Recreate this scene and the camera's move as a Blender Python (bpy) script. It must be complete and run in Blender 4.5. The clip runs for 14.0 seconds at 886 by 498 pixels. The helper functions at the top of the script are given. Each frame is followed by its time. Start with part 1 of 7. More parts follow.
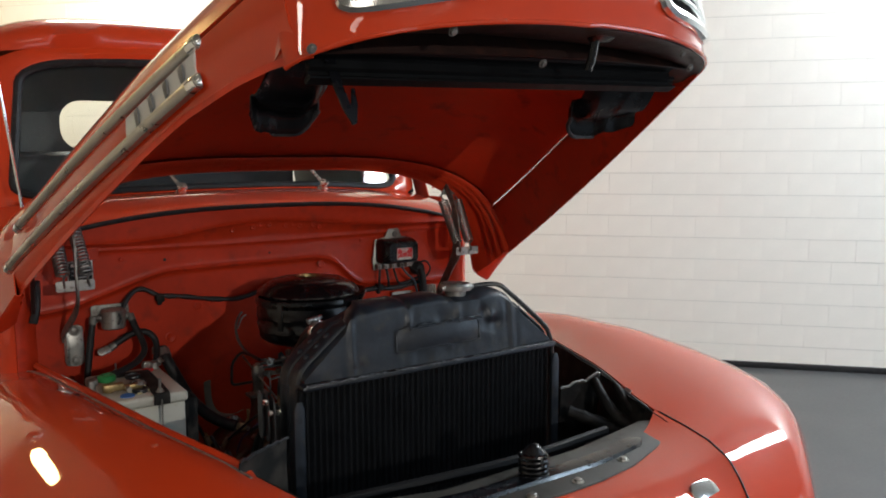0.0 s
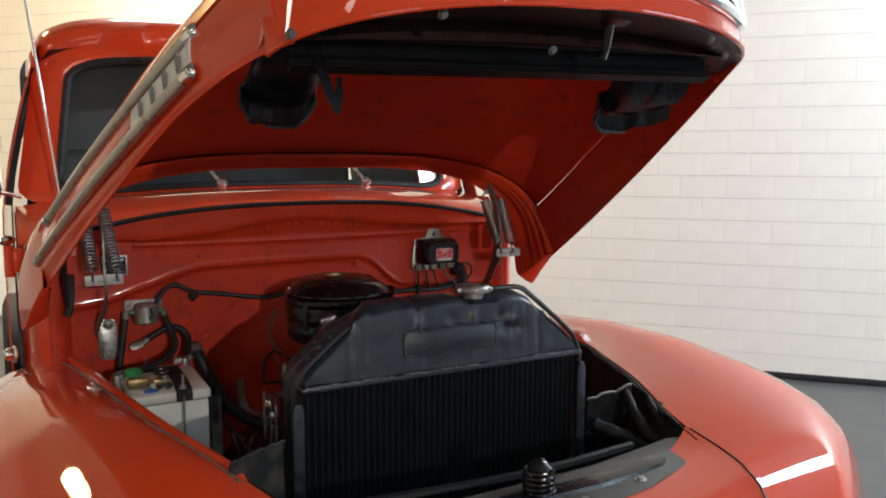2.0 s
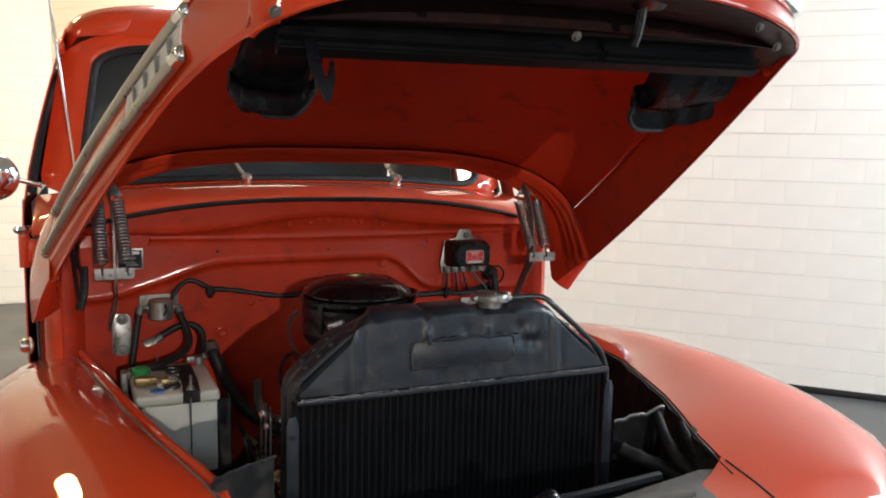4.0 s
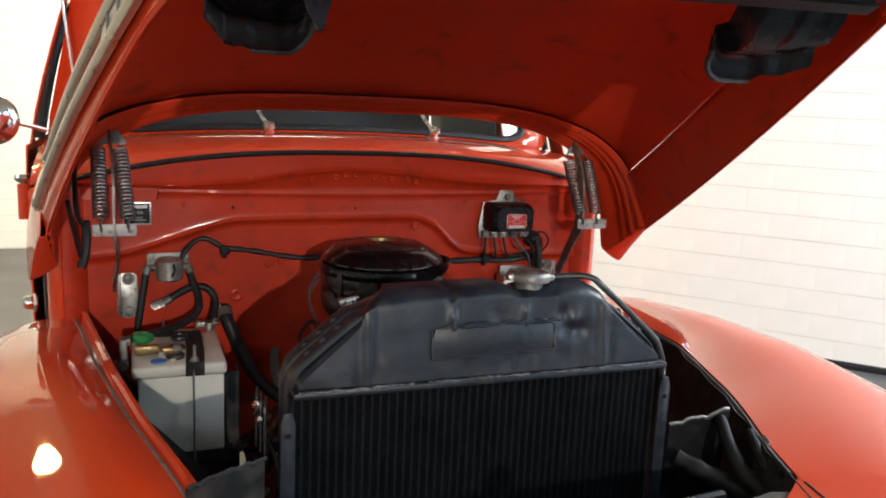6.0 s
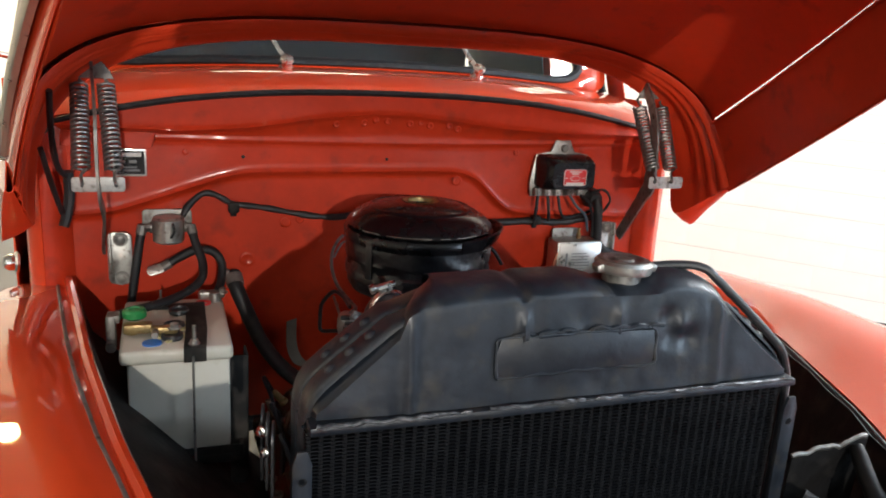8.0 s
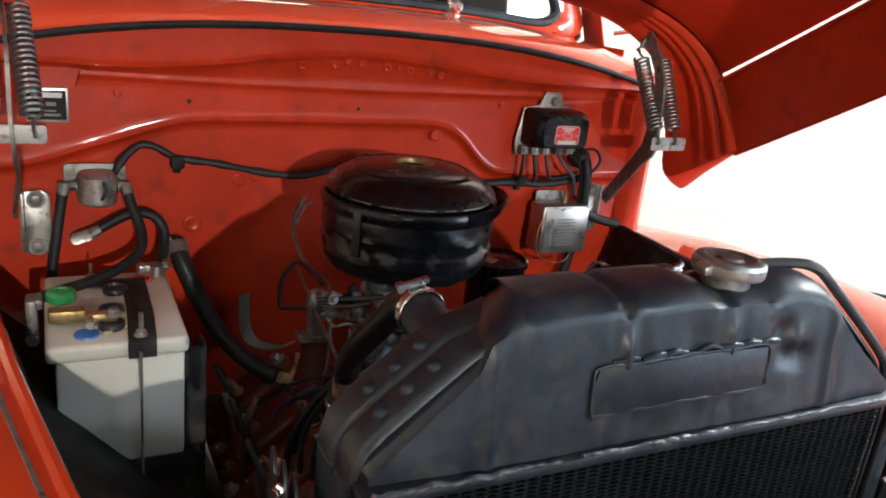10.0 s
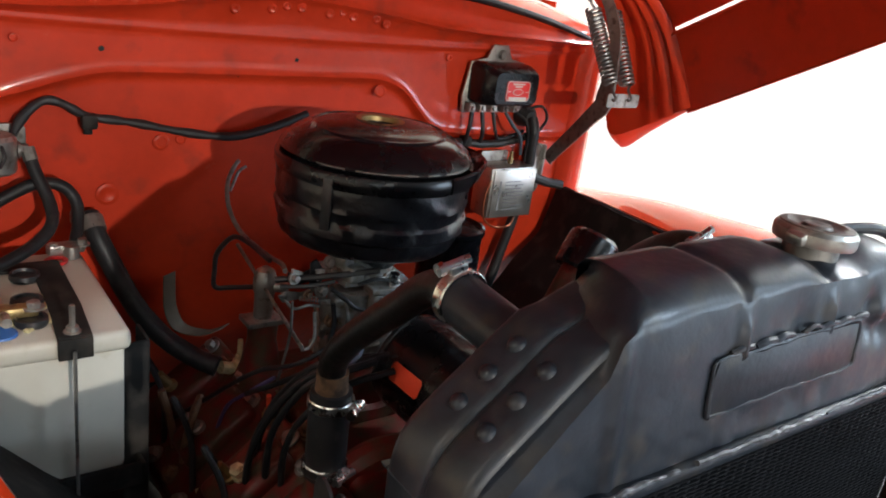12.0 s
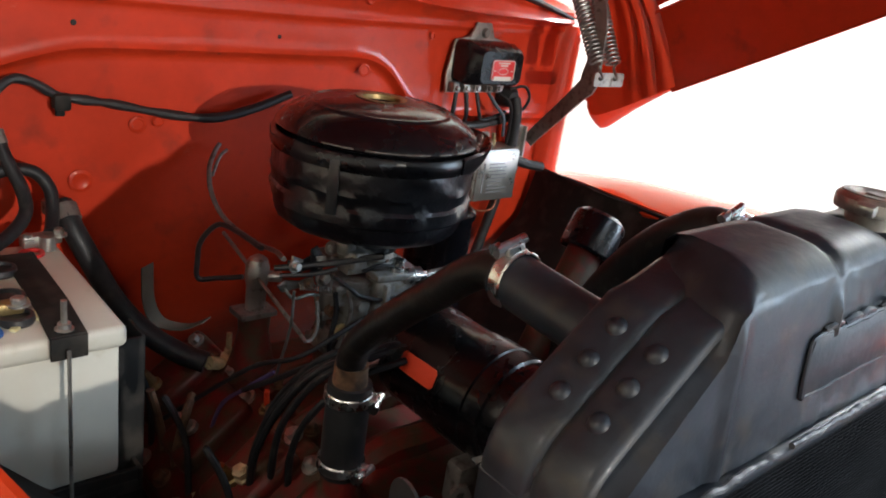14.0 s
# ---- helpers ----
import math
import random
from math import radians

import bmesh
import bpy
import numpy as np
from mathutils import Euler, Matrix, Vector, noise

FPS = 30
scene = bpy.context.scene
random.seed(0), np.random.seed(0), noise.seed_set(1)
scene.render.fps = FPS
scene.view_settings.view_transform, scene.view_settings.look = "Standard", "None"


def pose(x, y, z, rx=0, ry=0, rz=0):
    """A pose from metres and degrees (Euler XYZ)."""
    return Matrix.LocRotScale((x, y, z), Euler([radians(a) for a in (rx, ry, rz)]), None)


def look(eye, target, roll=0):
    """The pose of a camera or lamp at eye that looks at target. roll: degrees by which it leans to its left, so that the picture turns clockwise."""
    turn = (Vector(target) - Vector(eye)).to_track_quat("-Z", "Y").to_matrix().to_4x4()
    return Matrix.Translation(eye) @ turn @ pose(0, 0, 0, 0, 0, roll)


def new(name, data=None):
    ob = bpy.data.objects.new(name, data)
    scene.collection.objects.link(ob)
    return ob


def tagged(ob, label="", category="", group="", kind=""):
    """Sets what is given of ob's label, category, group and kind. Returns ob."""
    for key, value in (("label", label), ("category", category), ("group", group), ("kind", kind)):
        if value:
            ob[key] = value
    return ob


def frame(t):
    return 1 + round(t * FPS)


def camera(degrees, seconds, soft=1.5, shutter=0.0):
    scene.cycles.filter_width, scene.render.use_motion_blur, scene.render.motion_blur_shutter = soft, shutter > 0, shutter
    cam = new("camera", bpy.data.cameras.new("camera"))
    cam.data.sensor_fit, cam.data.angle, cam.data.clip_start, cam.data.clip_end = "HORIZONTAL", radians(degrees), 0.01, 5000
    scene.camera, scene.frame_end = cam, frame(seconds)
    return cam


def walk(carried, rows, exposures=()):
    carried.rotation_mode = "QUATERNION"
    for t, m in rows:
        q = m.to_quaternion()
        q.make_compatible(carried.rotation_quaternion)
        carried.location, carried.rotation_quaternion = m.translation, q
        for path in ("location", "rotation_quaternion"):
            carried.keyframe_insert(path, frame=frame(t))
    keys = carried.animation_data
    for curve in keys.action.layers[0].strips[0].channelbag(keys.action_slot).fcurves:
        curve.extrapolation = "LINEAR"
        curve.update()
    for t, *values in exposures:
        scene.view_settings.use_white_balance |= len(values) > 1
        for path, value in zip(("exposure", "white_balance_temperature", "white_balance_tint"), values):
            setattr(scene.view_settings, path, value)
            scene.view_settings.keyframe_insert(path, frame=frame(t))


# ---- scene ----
cam = camera(58.2, 14.0, soft=1.9)
# seconds, eye x y z, yaw, pitch, roll
PATH = [
    (0.0, -0.8500, -1.2593, 1.4455, -34.23, -7.06, -0.20),
    (0.5, -0.8074, -1.2678, 1.4409, -32.71, -6.97, -0.13),
    (1.0, -0.7665, -1.2709, 1.4375, -31.10, -6.96, -0.07),
    (1.5, -0.7357, -1.2699, 1.4327, -29.74, -6.87, -0.05),
    (2.0, -0.7028, -1.2647, 1.4302, -28.34, -6.84, 0.04),
    (2.5, -0.6794, -1.2514, 1.4336, -27.40, -6.96, 0.21),
    (3.0, -0.6560, -1.2355, 1.4270, -26.54, -6.71, 0.51),
    (5.5, -0.4925, -1.0632, 1.4283, -21.75, -9.24, 2.26),
    (6.0, -0.4764, -1.0000, 1.4225, -21.23, -10.43, 2.59),
    (6.5, -0.4624, -0.9262, 1.4143, -20.90, -11.51, 2.94),
    (7.0, -0.4378, -0.8418, 1.4075, -20.26, -12.65, 3.07),
    (7.5, -0.4161, -0.7693, 1.4078, -19.61, -13.72, 3.14),
    (9.8, -0.4644, -0.4629, 1.3906, -25.95, -18.20, 6.01),
    (10.0, -0.4775, -0.4389, 1.3857, -27.42, -18.42, 6.39),
    (10.5, -0.5093, -0.3838, 1.3782, -31.06, -18.93, 7.25),
    (11.0, -0.5279, -0.3322, 1.3655, -34.02, -19.29, 7.72),
    (11.5, -0.5355, -0.2936, 1.3526, -35.95, -19.63, 7.86),
    (12.0, -0.5509, -0.2540, 1.3380, -37.99, -19.98, 8.35),
    (12.5, -0.5663, -0.2223, 1.3233, -39.57, -20.24, 8.85),
    (13.0, -0.5799, -0.1987, 1.3114, -40.81, -20.40, 9.05),
    (13.5, -0.5910, -0.1810, 1.3057, -41.92, -20.38, 9.12),
    (14.0, -0.5994, -0.1668, 1.3034, -43.00, -20.11, 8.89),
]
EXPOSURES = [(0.0, -0.06), (1.5, 0.09), (3.0, 0.24), (5.5, 0.62), (7.5, 0.99), (10.0, 1.16), (11.0, 1.21), (12.5, 1.32), (14.0, 1.43)]
walk(cam, [(t, pose(x, y, z) @ pose(0, 0, 0, 0, 0, yaw) @ pose(0, 0, 0, 90 + pitch) @ pose(0, 0, 0, 0, 0, roll))
           for t, x, y, z, yaw, pitch, roll in PATH], EXPOSURES)

# ---- world and light ----
world = bpy.data.worlds.new("sky")
scene.world = world
world.use_nodes = True
wn = world.node_tree.nodes
sky = wn.new("ShaderNodeTexSky")
sky.sky_type, sky.sun_disc, sky.sun_elevation, sky.sun_rotation = "NISHITA", False, radians(35), radians(140)
wn["Background"].inputs[1].default_value = 0.1
world.node_tree.links.new(sky.outputs[0], wn["Background"].inputs[0])


def area(name, m, sx, sy, power, color):
    """A rectangular area lamp that shines along its own -z."""
    data = bpy.data.lights.new(name, "AREA")
    data.shape, data.size, data.size_y, data.energy, data.color = "RECTANGLE", sx, sy, power, color
    lamp = new(name, data)
    lamp.matrix_world = m
    return lamp


CEIL = 3.9
WARM, COOL = (1.0, 0.92, 0.82), (0.84, 0.92, 1.0)
# unseen ceiling lamps added to light the hall (x, y, length, width, power, tone)
AMBER, BLUISH = (1.0, 0.70, 0.26), (0.62, 0.80, 1.0)
LAMPS = [(-2.6, -2.6, 1.5, 0.3, 9, WARM), (0.6, -3.4, 1.5, 0.3, 22, BLUISH), (3.6, -2.6, 1.5, 0.3, 78, BLUISH), (-4.1, 0.4, 1.5, 0.3, 26, WARM),
         (0.5, 4.0, 1.5, 0.3, 170, WARM), (-1.80, 5.0, 0.60, 0.56, 42, AMBER), (4.3, 0.15, 2.0, 0.45, 180, COOL)]
for tx, ty, long, wide, watts, tone in LAMPS:
    lamp = area("ceiling_fill_light" if long > 1 else "round_amber_light", look((tx, ty, CEIL - 0.10), (tx, ty, 0)), long, wide, watts, tone)
    if long < 1:
        lamp.data.shape = "ELLIPSE"
WINDOW_SIDE = look((6.152, -4.516, 1.9), (2.222, -1.421, 1.9))
FRONT_FILL = look((-2.9, -6.54, 2.0), (-2.9, 0.0, 2.0))
area("daylight", WINDOW_SIDE, 2.6, 2.2, 95, (0.62, 0.80, 1.0))
# front lamp: added fill from an unseen window, for the hood lining
area("daylight", FRONT_FILL, 2.4, 1.8, 17, (0.86, 0.93, 1.0))
# small spotlight on the front wall: it draws the slanting shade on the firewall
area("spotlight_beam", look((-0.50, -6.45, 2.46), (-0.1, 0.5, 1.1)), 0.07, 0.07, 120, (1.0, 0.95, 0.88))

# ---- materials ----
def material(name, color, rough=0.5, metal=0.0, coat=0.0, vary=0.15, scale=12.0, fine=160.0, bump=0.1, dirt=None, dirt_amount=0.0, coat_rough=0.05, rough_vary=0.12, per_object=0.0, spec=0.5, scuff=None):
    """A procedural surface: a base colour that varies at two scales, uneven gloss, fine relief and, where given, dirt."""
    m = bpy.data.materials.new(name)
    m.use_nodes = True
    n, l = m.node_tree.nodes, m.node_tree.links
    b = n["Principled BSDF"]
    tc = n.new("ShaderNodeTexCoord")
    big, small = n.new("ShaderNodeTexNoise"), n.new("ShaderNodeTexNoise")
    big.inputs["Scale"].default_value, big.inputs["Detail"].default_value = scale, 5
    small.inputs["Scale"].default_value, small.inputs["Detail"].default_value = fine, 3
    for t in (big, small):
        l.new(tc.outputs["Object"], t.inputs["Vector"])
    mixed = n.new("ShaderNodeMath")
    mixed.operation = "MULTIPLY_ADD"
    l.new(small.outputs[0], mixed.inputs[0])
    mixed.inputs[1].default_value = 0.4
    l.new(big.outputs[0], mixed.inputs[2])
    spread = n.new("ShaderNodeMapRange")
    spread.inputs[1].default_value, spread.inputs[2].default_value = 0.4, 1.0
    spread.inputs[3].default_value, spread.inputs[4].default_value = 1 - vary, 1 + vary
    l.new(mixed.outputs[0], spread.inputs[0])
    hsv = n.new("ShaderNodeHueSaturation")
    hsv.inputs["Color"].default_value = (*color, 1)
    l.new(spread.outputs[0], hsv.inputs["Value"])
    out = hsv.outputs[0]
    if per_object:
        info, pm = n.new("ShaderNodeObjectInfo"), n.new("ShaderNodeMapRange")
        pm.inputs[3].default_value, pm.inputs[4].default_value = 1 - per_object, 1 + per_object
        l.new(info.outputs["Random"], pm.inputs[0])
        h2 = n.new("ShaderNodeHueSaturation")
        l.new(out, h2.inputs["Color"])
        l.new(pm.outputs[0], h2.inputs["Value"])
        out = h2.outputs[0]
    if dirt:
        spots, ramp, mix = n.new("ShaderNodeTexNoise"), n.new("ShaderNodeValToRGB"), n.new("ShaderNodeMixRGB")
        spots.inputs["Scale"].default_value, spots.inputs["Detail"].default_value = scale * 2.3, 8
        l.new(tc.outputs["Object"], spots.inputs["Vector"])
        ramp.color_ramp.elements[0].position, ramp.color_ramp.elements[1].position = 0.62 - 0.3 * dirt_amount, 0.78 - 0.2 * dirt_amount
        l.new(spots.outputs[0], ramp.inputs[0])
        l.new(ramp.outputs[0], mix.inputs[0])
        l.new(out, mix.inputs[1])
        mix.inputs[2].default_value = (*dirt, 1)
        out = mix.outputs[0]
    if scuff:
        sp, sr, sm = n.new("ShaderNodeTexNoise"), n.new("ShaderNodeValToRGB"), n.new("ShaderNodeMixRGB")
        sp.inputs["Scale"].default_value, sp.inputs["Detail"].default_value, sp.inputs["Roughness"].default_value = scale * 1.7, 9, 0.68
        l.new(tc.outputs["Object"], sp.inputs["Vector"])
        sr.color_ramp.elements[0].position, sr.color_ramp.elements[1].position = 0.66, 0.74
        sr.color_ramp.elements[1].color = (0.55, 0.55, 0.55, 1)
        l.new(sp.outputs[0], sr.inputs[0])
        l.new(sr.outputs[0], sm.inputs[0])
        l.new(out, sm.inputs[1])
        sm.inputs[2].default_value = (*scuff, 1)
        out = sm.outputs[0]
    l.new(out, b.inputs["Base Color"])
    rm = n.new("ShaderNodeMapRange")
    rm.inputs[1].default_value, rm.inputs[2].default_value = 0.4, 1.0
    rm.inputs[3].default_value, rm.inputs[4].default_value = max(0.02, rough - rough_vary), min(1, rough + rough_vary)
    l.new(mixed.outputs[0], rm.inputs[0])
    l.new(rm.outputs[0], b.inputs["Roughness"])
    b.inputs["Metallic"].default_value = metal
    b.inputs["Coat Weight"].default_value = coat
    b.inputs["Specular IOR Level"].default_value = spec
    b.inputs["Coat Roughness"].default_value = coat_rough
    if bump:
        bn = n.new("ShaderNodeBump")
        bn.inputs["Strength"].default_value, bn.inputs["Distance"].default_value = bump, 0.004
        l.new(mixed.outputs[0], bn.inputs["Height"])
        l.new(bn.outputs[0], b.inputs["Normal"])
    return m


RED = material("red_paint", (0.60, 0.046, 0.008), 0.55, coat=1.0, vary=0.05, scale=3.0, fine=40, bump=0.010, rough_vary=0.06, spec=0.12, coat_rough=0.025)
RED_BAY = material("red_bay_paint", (0.46, 0.030, 0.007), 0.5, scuff=(0.55, 0.12, 0.07), spec=0.2, coat=0.6, vary=0.2, scale=9.0, fine=60, bump=0.10, coat_rough=0.10, dirt=(0.30, 0.026, 0.010), dirt_amount=0.14)
# hood lining: base red lifted above the body's to stand in for bounce light
RED_UNDER = material("red_lining_paint_lifted", (0.66, 0.048, 0.012), 0.5, scuff=(0.40, 0.07, 0.04), spec=0.2, coat=0.4, vary=0.14, scale=5.0, fine=50, bump=0.06, coat_rough=0.25, dirt=(0.28, 0.03, 0.015), dirt_amount=0.1)
RED_ENGINE = material("red_engine_enamel", (0.125, 0.0085, 0.006), 0.55, spec=0.3, coat=0.12, coat_rough=0.25, vary=0.4, scale=16, fine=140, bump=0.4, dirt=(0.055, 0.034, 0.018), dirt_amount=0.85)
RUSTY = material("grimy_rusty_iron", (0.16, 0.09, 0.05), 0.7, metal=0.2, vary=0.4, scale=30, fine=200, bump=0.4, dirt=(0.05, 0.03, 0.02), dirt_amount=0.5)
BLACK_SATIN = material("black_satin_paint", (0.022, 0.023, 0.025), 0.42, coat=0.1, vary=0.25, scale=16, fine=120, bump=0.12, dirt=(0.06, 0.058, 0.055), dirt_amount=0.15)
BLACK_TANK = material("black_tank_paint", (0.0120, 0.0155, 0.0215), 0.42, coat=0.05, spec=0.38, vary=0.5, scale=18, fine=110, bump=0.22, rough_vary=0.14, dirt=(0.030, 0.027, 0.024), dirt_amount=0.3)
BLACK_GLOSS = material("black_gloss_enamel", (0.0045, 0.0046, 0.0060), 0.26, spec=0.32, coat=0.2, vary=0.2, scale=14, fine=90, bump=0.05, coat_rough=0.05, dirt=(0.011, 0.010, 0.010), dirt_amount=0.15)
BLACK_CRINKLE = material("black_worn_enamel", (0.006, 0.0065, 0.009), 0.34, coat=0.15, vary=0.5, scale=22, fine=120, bump=0.6, dirt=(0.026, 0.027, 0.032), dirt_amount=0.16)
BLACK_MATT = material("black_bay_sheet", (0.009, 0.0085, 0.008), 0.7, spec=0.25, vary=0.4, scale=10, fine=70, bump=0.35, dirt=(0.035, 0.03, 0.025), dirt_amount=0.4)
RUBBER = material("black_rubber", (0.010, 0.0105, 0.012), 0.5, spec=0.35, vary=0.3, scale=24, fine=150, bump=0.2, dirt=(0.03, 0.029, 0.027), dirt_amount=0.3)
FLAP = material("dusty_black_rubber_sheet", (0.0065, 0.006, 0.006), 0.6, spec=0.22, vary=0.5, scale=12, fine=90, bump=0.5, dirt=(0.022, 0.020, 0.018), dirt_amount=0.25)
BLUE_SHEATH = material("blue_grey_sheath", (0.075, 0.085, 0.12), 0.4, vary=0.2, scale=40, bump=0.1)
HOSE_BLACK = material("dark_glossy_hose_rubber", (0.009, 0.0085, 0.0085), 0.38, spec=0.35, vary=0.4, scale=24, fine=150, bump=0.3, dirt=(0.035, 0.03, 0.025), dirt_amount=0.2)
DEFLECT = material("black_deflector_paint", (0.0045, 0.0045, 0.005), 0.24, spec=0.22, vary=0.3, scale=18, fine=90, bump=0.25)
NOSE_DARK = material("brown_black_paint", (0.020, 0.0095, 0.0075), 0.4, spec=0.3, vary=0.4, scale=12, fine=80, bump=0.2, dirt=(0.05, 0.018, 0.012), dirt_amount=0.2)
FIN_DARK = material("sooty_black_fin", (0.004, 0.004, 0.0045), 0.7, spec=0.15, vary=0.2, bump=0.0)
CAP_TOP = material("brown_tarnished_steel", (0.16, 0.135, 0.12), 0.42, metal=0.5, vary=0.35, scale=60, bump=0.15, dirt=(0.07, 0.05, 0.04), dirt_amount=0.4)
LATCH_GREY = material("grey_green_satin_steel", (0.062, 0.060, 0.052), 0.5, vary=0.2, scale=14, fine=120, bump=0.12, dirt=(0.03, 0.028, 0.024), dirt_amount=0.2)
CLAMP = material("bright_band_steel", (0.70, 0.70, 0.68), 0.28, metal=1.0, vary=0.15, scale=60, bump=0.05)
FIN_EDGE = material("worn_fin_edge", (0.0062, 0.0066, 0.0080), 0.45, spec=0.18, vary=0.4, scale=25, fine=120, bump=0.0)
FIN = material("black_fin_paint", (0.0045, 0.0046, 0.0050), 0.5, spec=0.18, vary=0.3, scale=20, fine=90, bump=0.1)
SOLDER = material("painted_solder", (0.10, 0.10, 0.105), 0.4, metal=0.5, vary=0.5, scale=60, fine=200, bump=0.4, dirt=(0.015, 0.016, 0.018), dirt_amount=0.6)
CHROME = material("chrome", (0.88, 0.88, 0.87), 0.12, metal=1.0, vary=0.05, bump=0.01, rough_vary=0.05)
TRIM = material("dull_aluminium_trim", (0.52, 0.50, 0.46), 0.34, metal=0.9, vary=0.12, scale=30, bump=0.05)
STEEL = material("zinc_steel", (0.42, 0.41, 0.38), 0.38, metal=0.9, vary=0.25, scale=40, fine=220, bump=0.12, dirt=(0.16, 0.13, 0.1), dirt_amount=0.2)
DULL_STEEL = material("dull_grey_steel", (0.22, 0.21, 0.195), 0.5, metal=0.7, vary=0.3, scale=30, fine=160, bump=0.2, dirt=(0.08, 0.065, 0.05), dirt_amount=0.35)
CAST = material("cast_zinc", (0.25, 0.25, 0.24), 0.45, metal=0.45, vary=0.3, scale=45, fine=260, bump=0.3, dirt=(0.16, 0.13, 0.09), dirt_amount=0.3)
BRASS = material("tarnished_brass", (0.34, 0.25, 0.115), 0.42, metal=0.85, vary=0.25, scale=50, bump=0.15, dirt=(0.2, 0.13, 0.06), dirt_amount=0.3)
PLUG = material("pale_worn_brass", (0.62, 0.52, 0.30), 0.45, metal=0.4, vary=0.3, scale=60, bump=0.2, dirt=(0.2, 0.14, 0.07), dirt_amount=0.3)
PLATE_GREY = material("dull_zinc_plate", (0.40, 0.39, 0.37), 0.5, metal=0.35, vary=0.25, scale=40, bump=0.1, dirt=(0.12, 0.10, 0.08), dirt_amount=0.3)
SPRING = material("grey_spring_steel", (0.24, 0.235, 0.225), 0.42, metal=0.8, vary=0.25, scale=50, bump=0.1)
BATTERY = material("cream_battery_plastic", (0.52, 0.50, 0.43), 0.42, vary=0.06, scale=9, fine=70, bump=0.04, dirt=(0.42, 0.38, 0.28), dirt_amount=0.12)
GREEN = material("green_plastic", (0.02, 0.22, 0.06), 0.4, vary=0.1, bump=0.02)
RED_LABEL = material("red_label_print", (0.62, 0.03, 0.03), 0.35, vary=0.08, bump=0.0)
RED_TAG = material("orange_red_sticker", (0.85, 0.08, 0.03), 0.4, vary=0.1, bump=0.02)
PALE = material("pale_label_print", (0.62, 0.60, 0.55), 0.5, vary=0.08, bump=0.0)
GREY_PRINT = material("grey_label_print", (0.16, 0.16, 0.16), 0.5, vary=0.08, bump=0.0)
BLUE = material("blue_plastic_mark", (0.04, 0.16, 0.5), 0.4, vary=0.1, bump=0.0)
CLOTH_TAPE = material("black_loom_tape", (0.013, 0.013, 0.014), 0.55, vary=0.35, scale=60, fine=260, bump=0.5)
GLASS_DARK = material("cabin_dark_trim", (0.06, 0.068, 0.074), 0.6, vary=0.2, bump=0.1)
BRICK = material("white_painted_block", (0.87, 0.84, 0.77), 0.62, vary=0.03, scale=6, fine=90, bump=0.25, per_object=0.008)
MORTAR = material("white_painted_joint", (0.70, 0.675, 0.62), 0.75, vary=0.08, scale=20, bump=0.3)
FLOOR = material("dark_grey_floor_coating", (0.058, 0.060, 0.061), 0.42, vary=0.15, scale=1.5, fine=60, bump=0.08, coat=0.1)
CEILING = material("grey_hall_paint", (0.50, 0.49, 0.47), 0.8, vary=0.04, scale=2, bump=0.1)
CEILING_DARK = material("dull_ceiling_paint", (0.36, 0.345, 0.31), 0.85, vary=0.05, scale=2, bump=0.1)
CREAM = material("cream_hall_paint", (0.60, 0.56, 0.47), 0.8, vary=0.04, scale=2, bump=0.1)
TYRE = material("tyre_rubber", (0.02, 0.02, 0.021), 0.7, vary=0.2, scale=20, bump=0.3)


def glass(name, tint, rough=0.0):
    m = bpy.data.materials.new(name)
    m.use_nodes = True
    b = m.node_tree.nodes["Principled BSDF"]
    b.inputs["Base Color"].default_value = (*tint, 1)
    b.inputs["Transmission Weight"].default_value = 1.0
    b.inputs["Roughness"].default_value = rough
    b.inputs["IOR"].default_value = 1.45
    return m


GLASS = glass("window_glass", (0.86, 0.93, 0.92))


# ---- building helpers ----
def thing(name, at, label, category, group="", kind=""):
    """An empty at the base of a thing, which parents its parts."""
    ob = new(name)
    ob.empty_display_size = 0.05
    ob.location = at
    return tagged(ob, label, category, group, kind)


def part(name, bm, mat, parent=None, label="", smooth=35, weld=True):
    """Links a bmesh, built in world metres, as one mesh object under a thing or a part."""
    if weld:
        bmesh.ops.remove_doubles(bm, verts=bm.verts, dist=1e-5)
    bmesh.ops.recalc_face_normals(bm, faces=bm.faces)
    me = bpy.data.meshes.new(name)
    bm.to_mesh(me)
    bm.free()
    for mm in mat if isinstance(mat, (list, tuple)) else (mat,):
        me.materials.append(mm)
    if smooth:
        me.polygons.foreach_set("use_smooth", [True] * len(me.polygons))
        me.set_sharp_from_angle(angle=radians(smooth))
    ob = new(name, me)
    if parent:
        ob.parent = parent
        if parent.type == "EMPTY":
            ob.matrix_parent_inverse = Matrix.Translation(-Vector(parent.location))
    return tagged(ob, label)


def box(bm, c, s, bevel=0.0, m=None, seg=2):
    """A box of size s centred at c, bevelled, turned by m about c."""
    made = bmesh.ops.create_cube(bm, size=1.0)["verts"]
    bmesh.ops.scale(bm, vec=s, verts=made)
    if bevel:
        edges = list({e for v in made for e in v.link_edges})
        made = list({v for f in bmesh.ops.bevel(bm, geom=edges, offset=bevel, segments=seg, profile=0.5, affect="EDGES", clamp_overlap=True)["faces"] for v in f.verts} | {v for v in made if v.is_valid})
    bmesh.ops.transform(bm, matrix=Matrix.Translation(c) @ (m or Matrix()), verts=made)
    return made


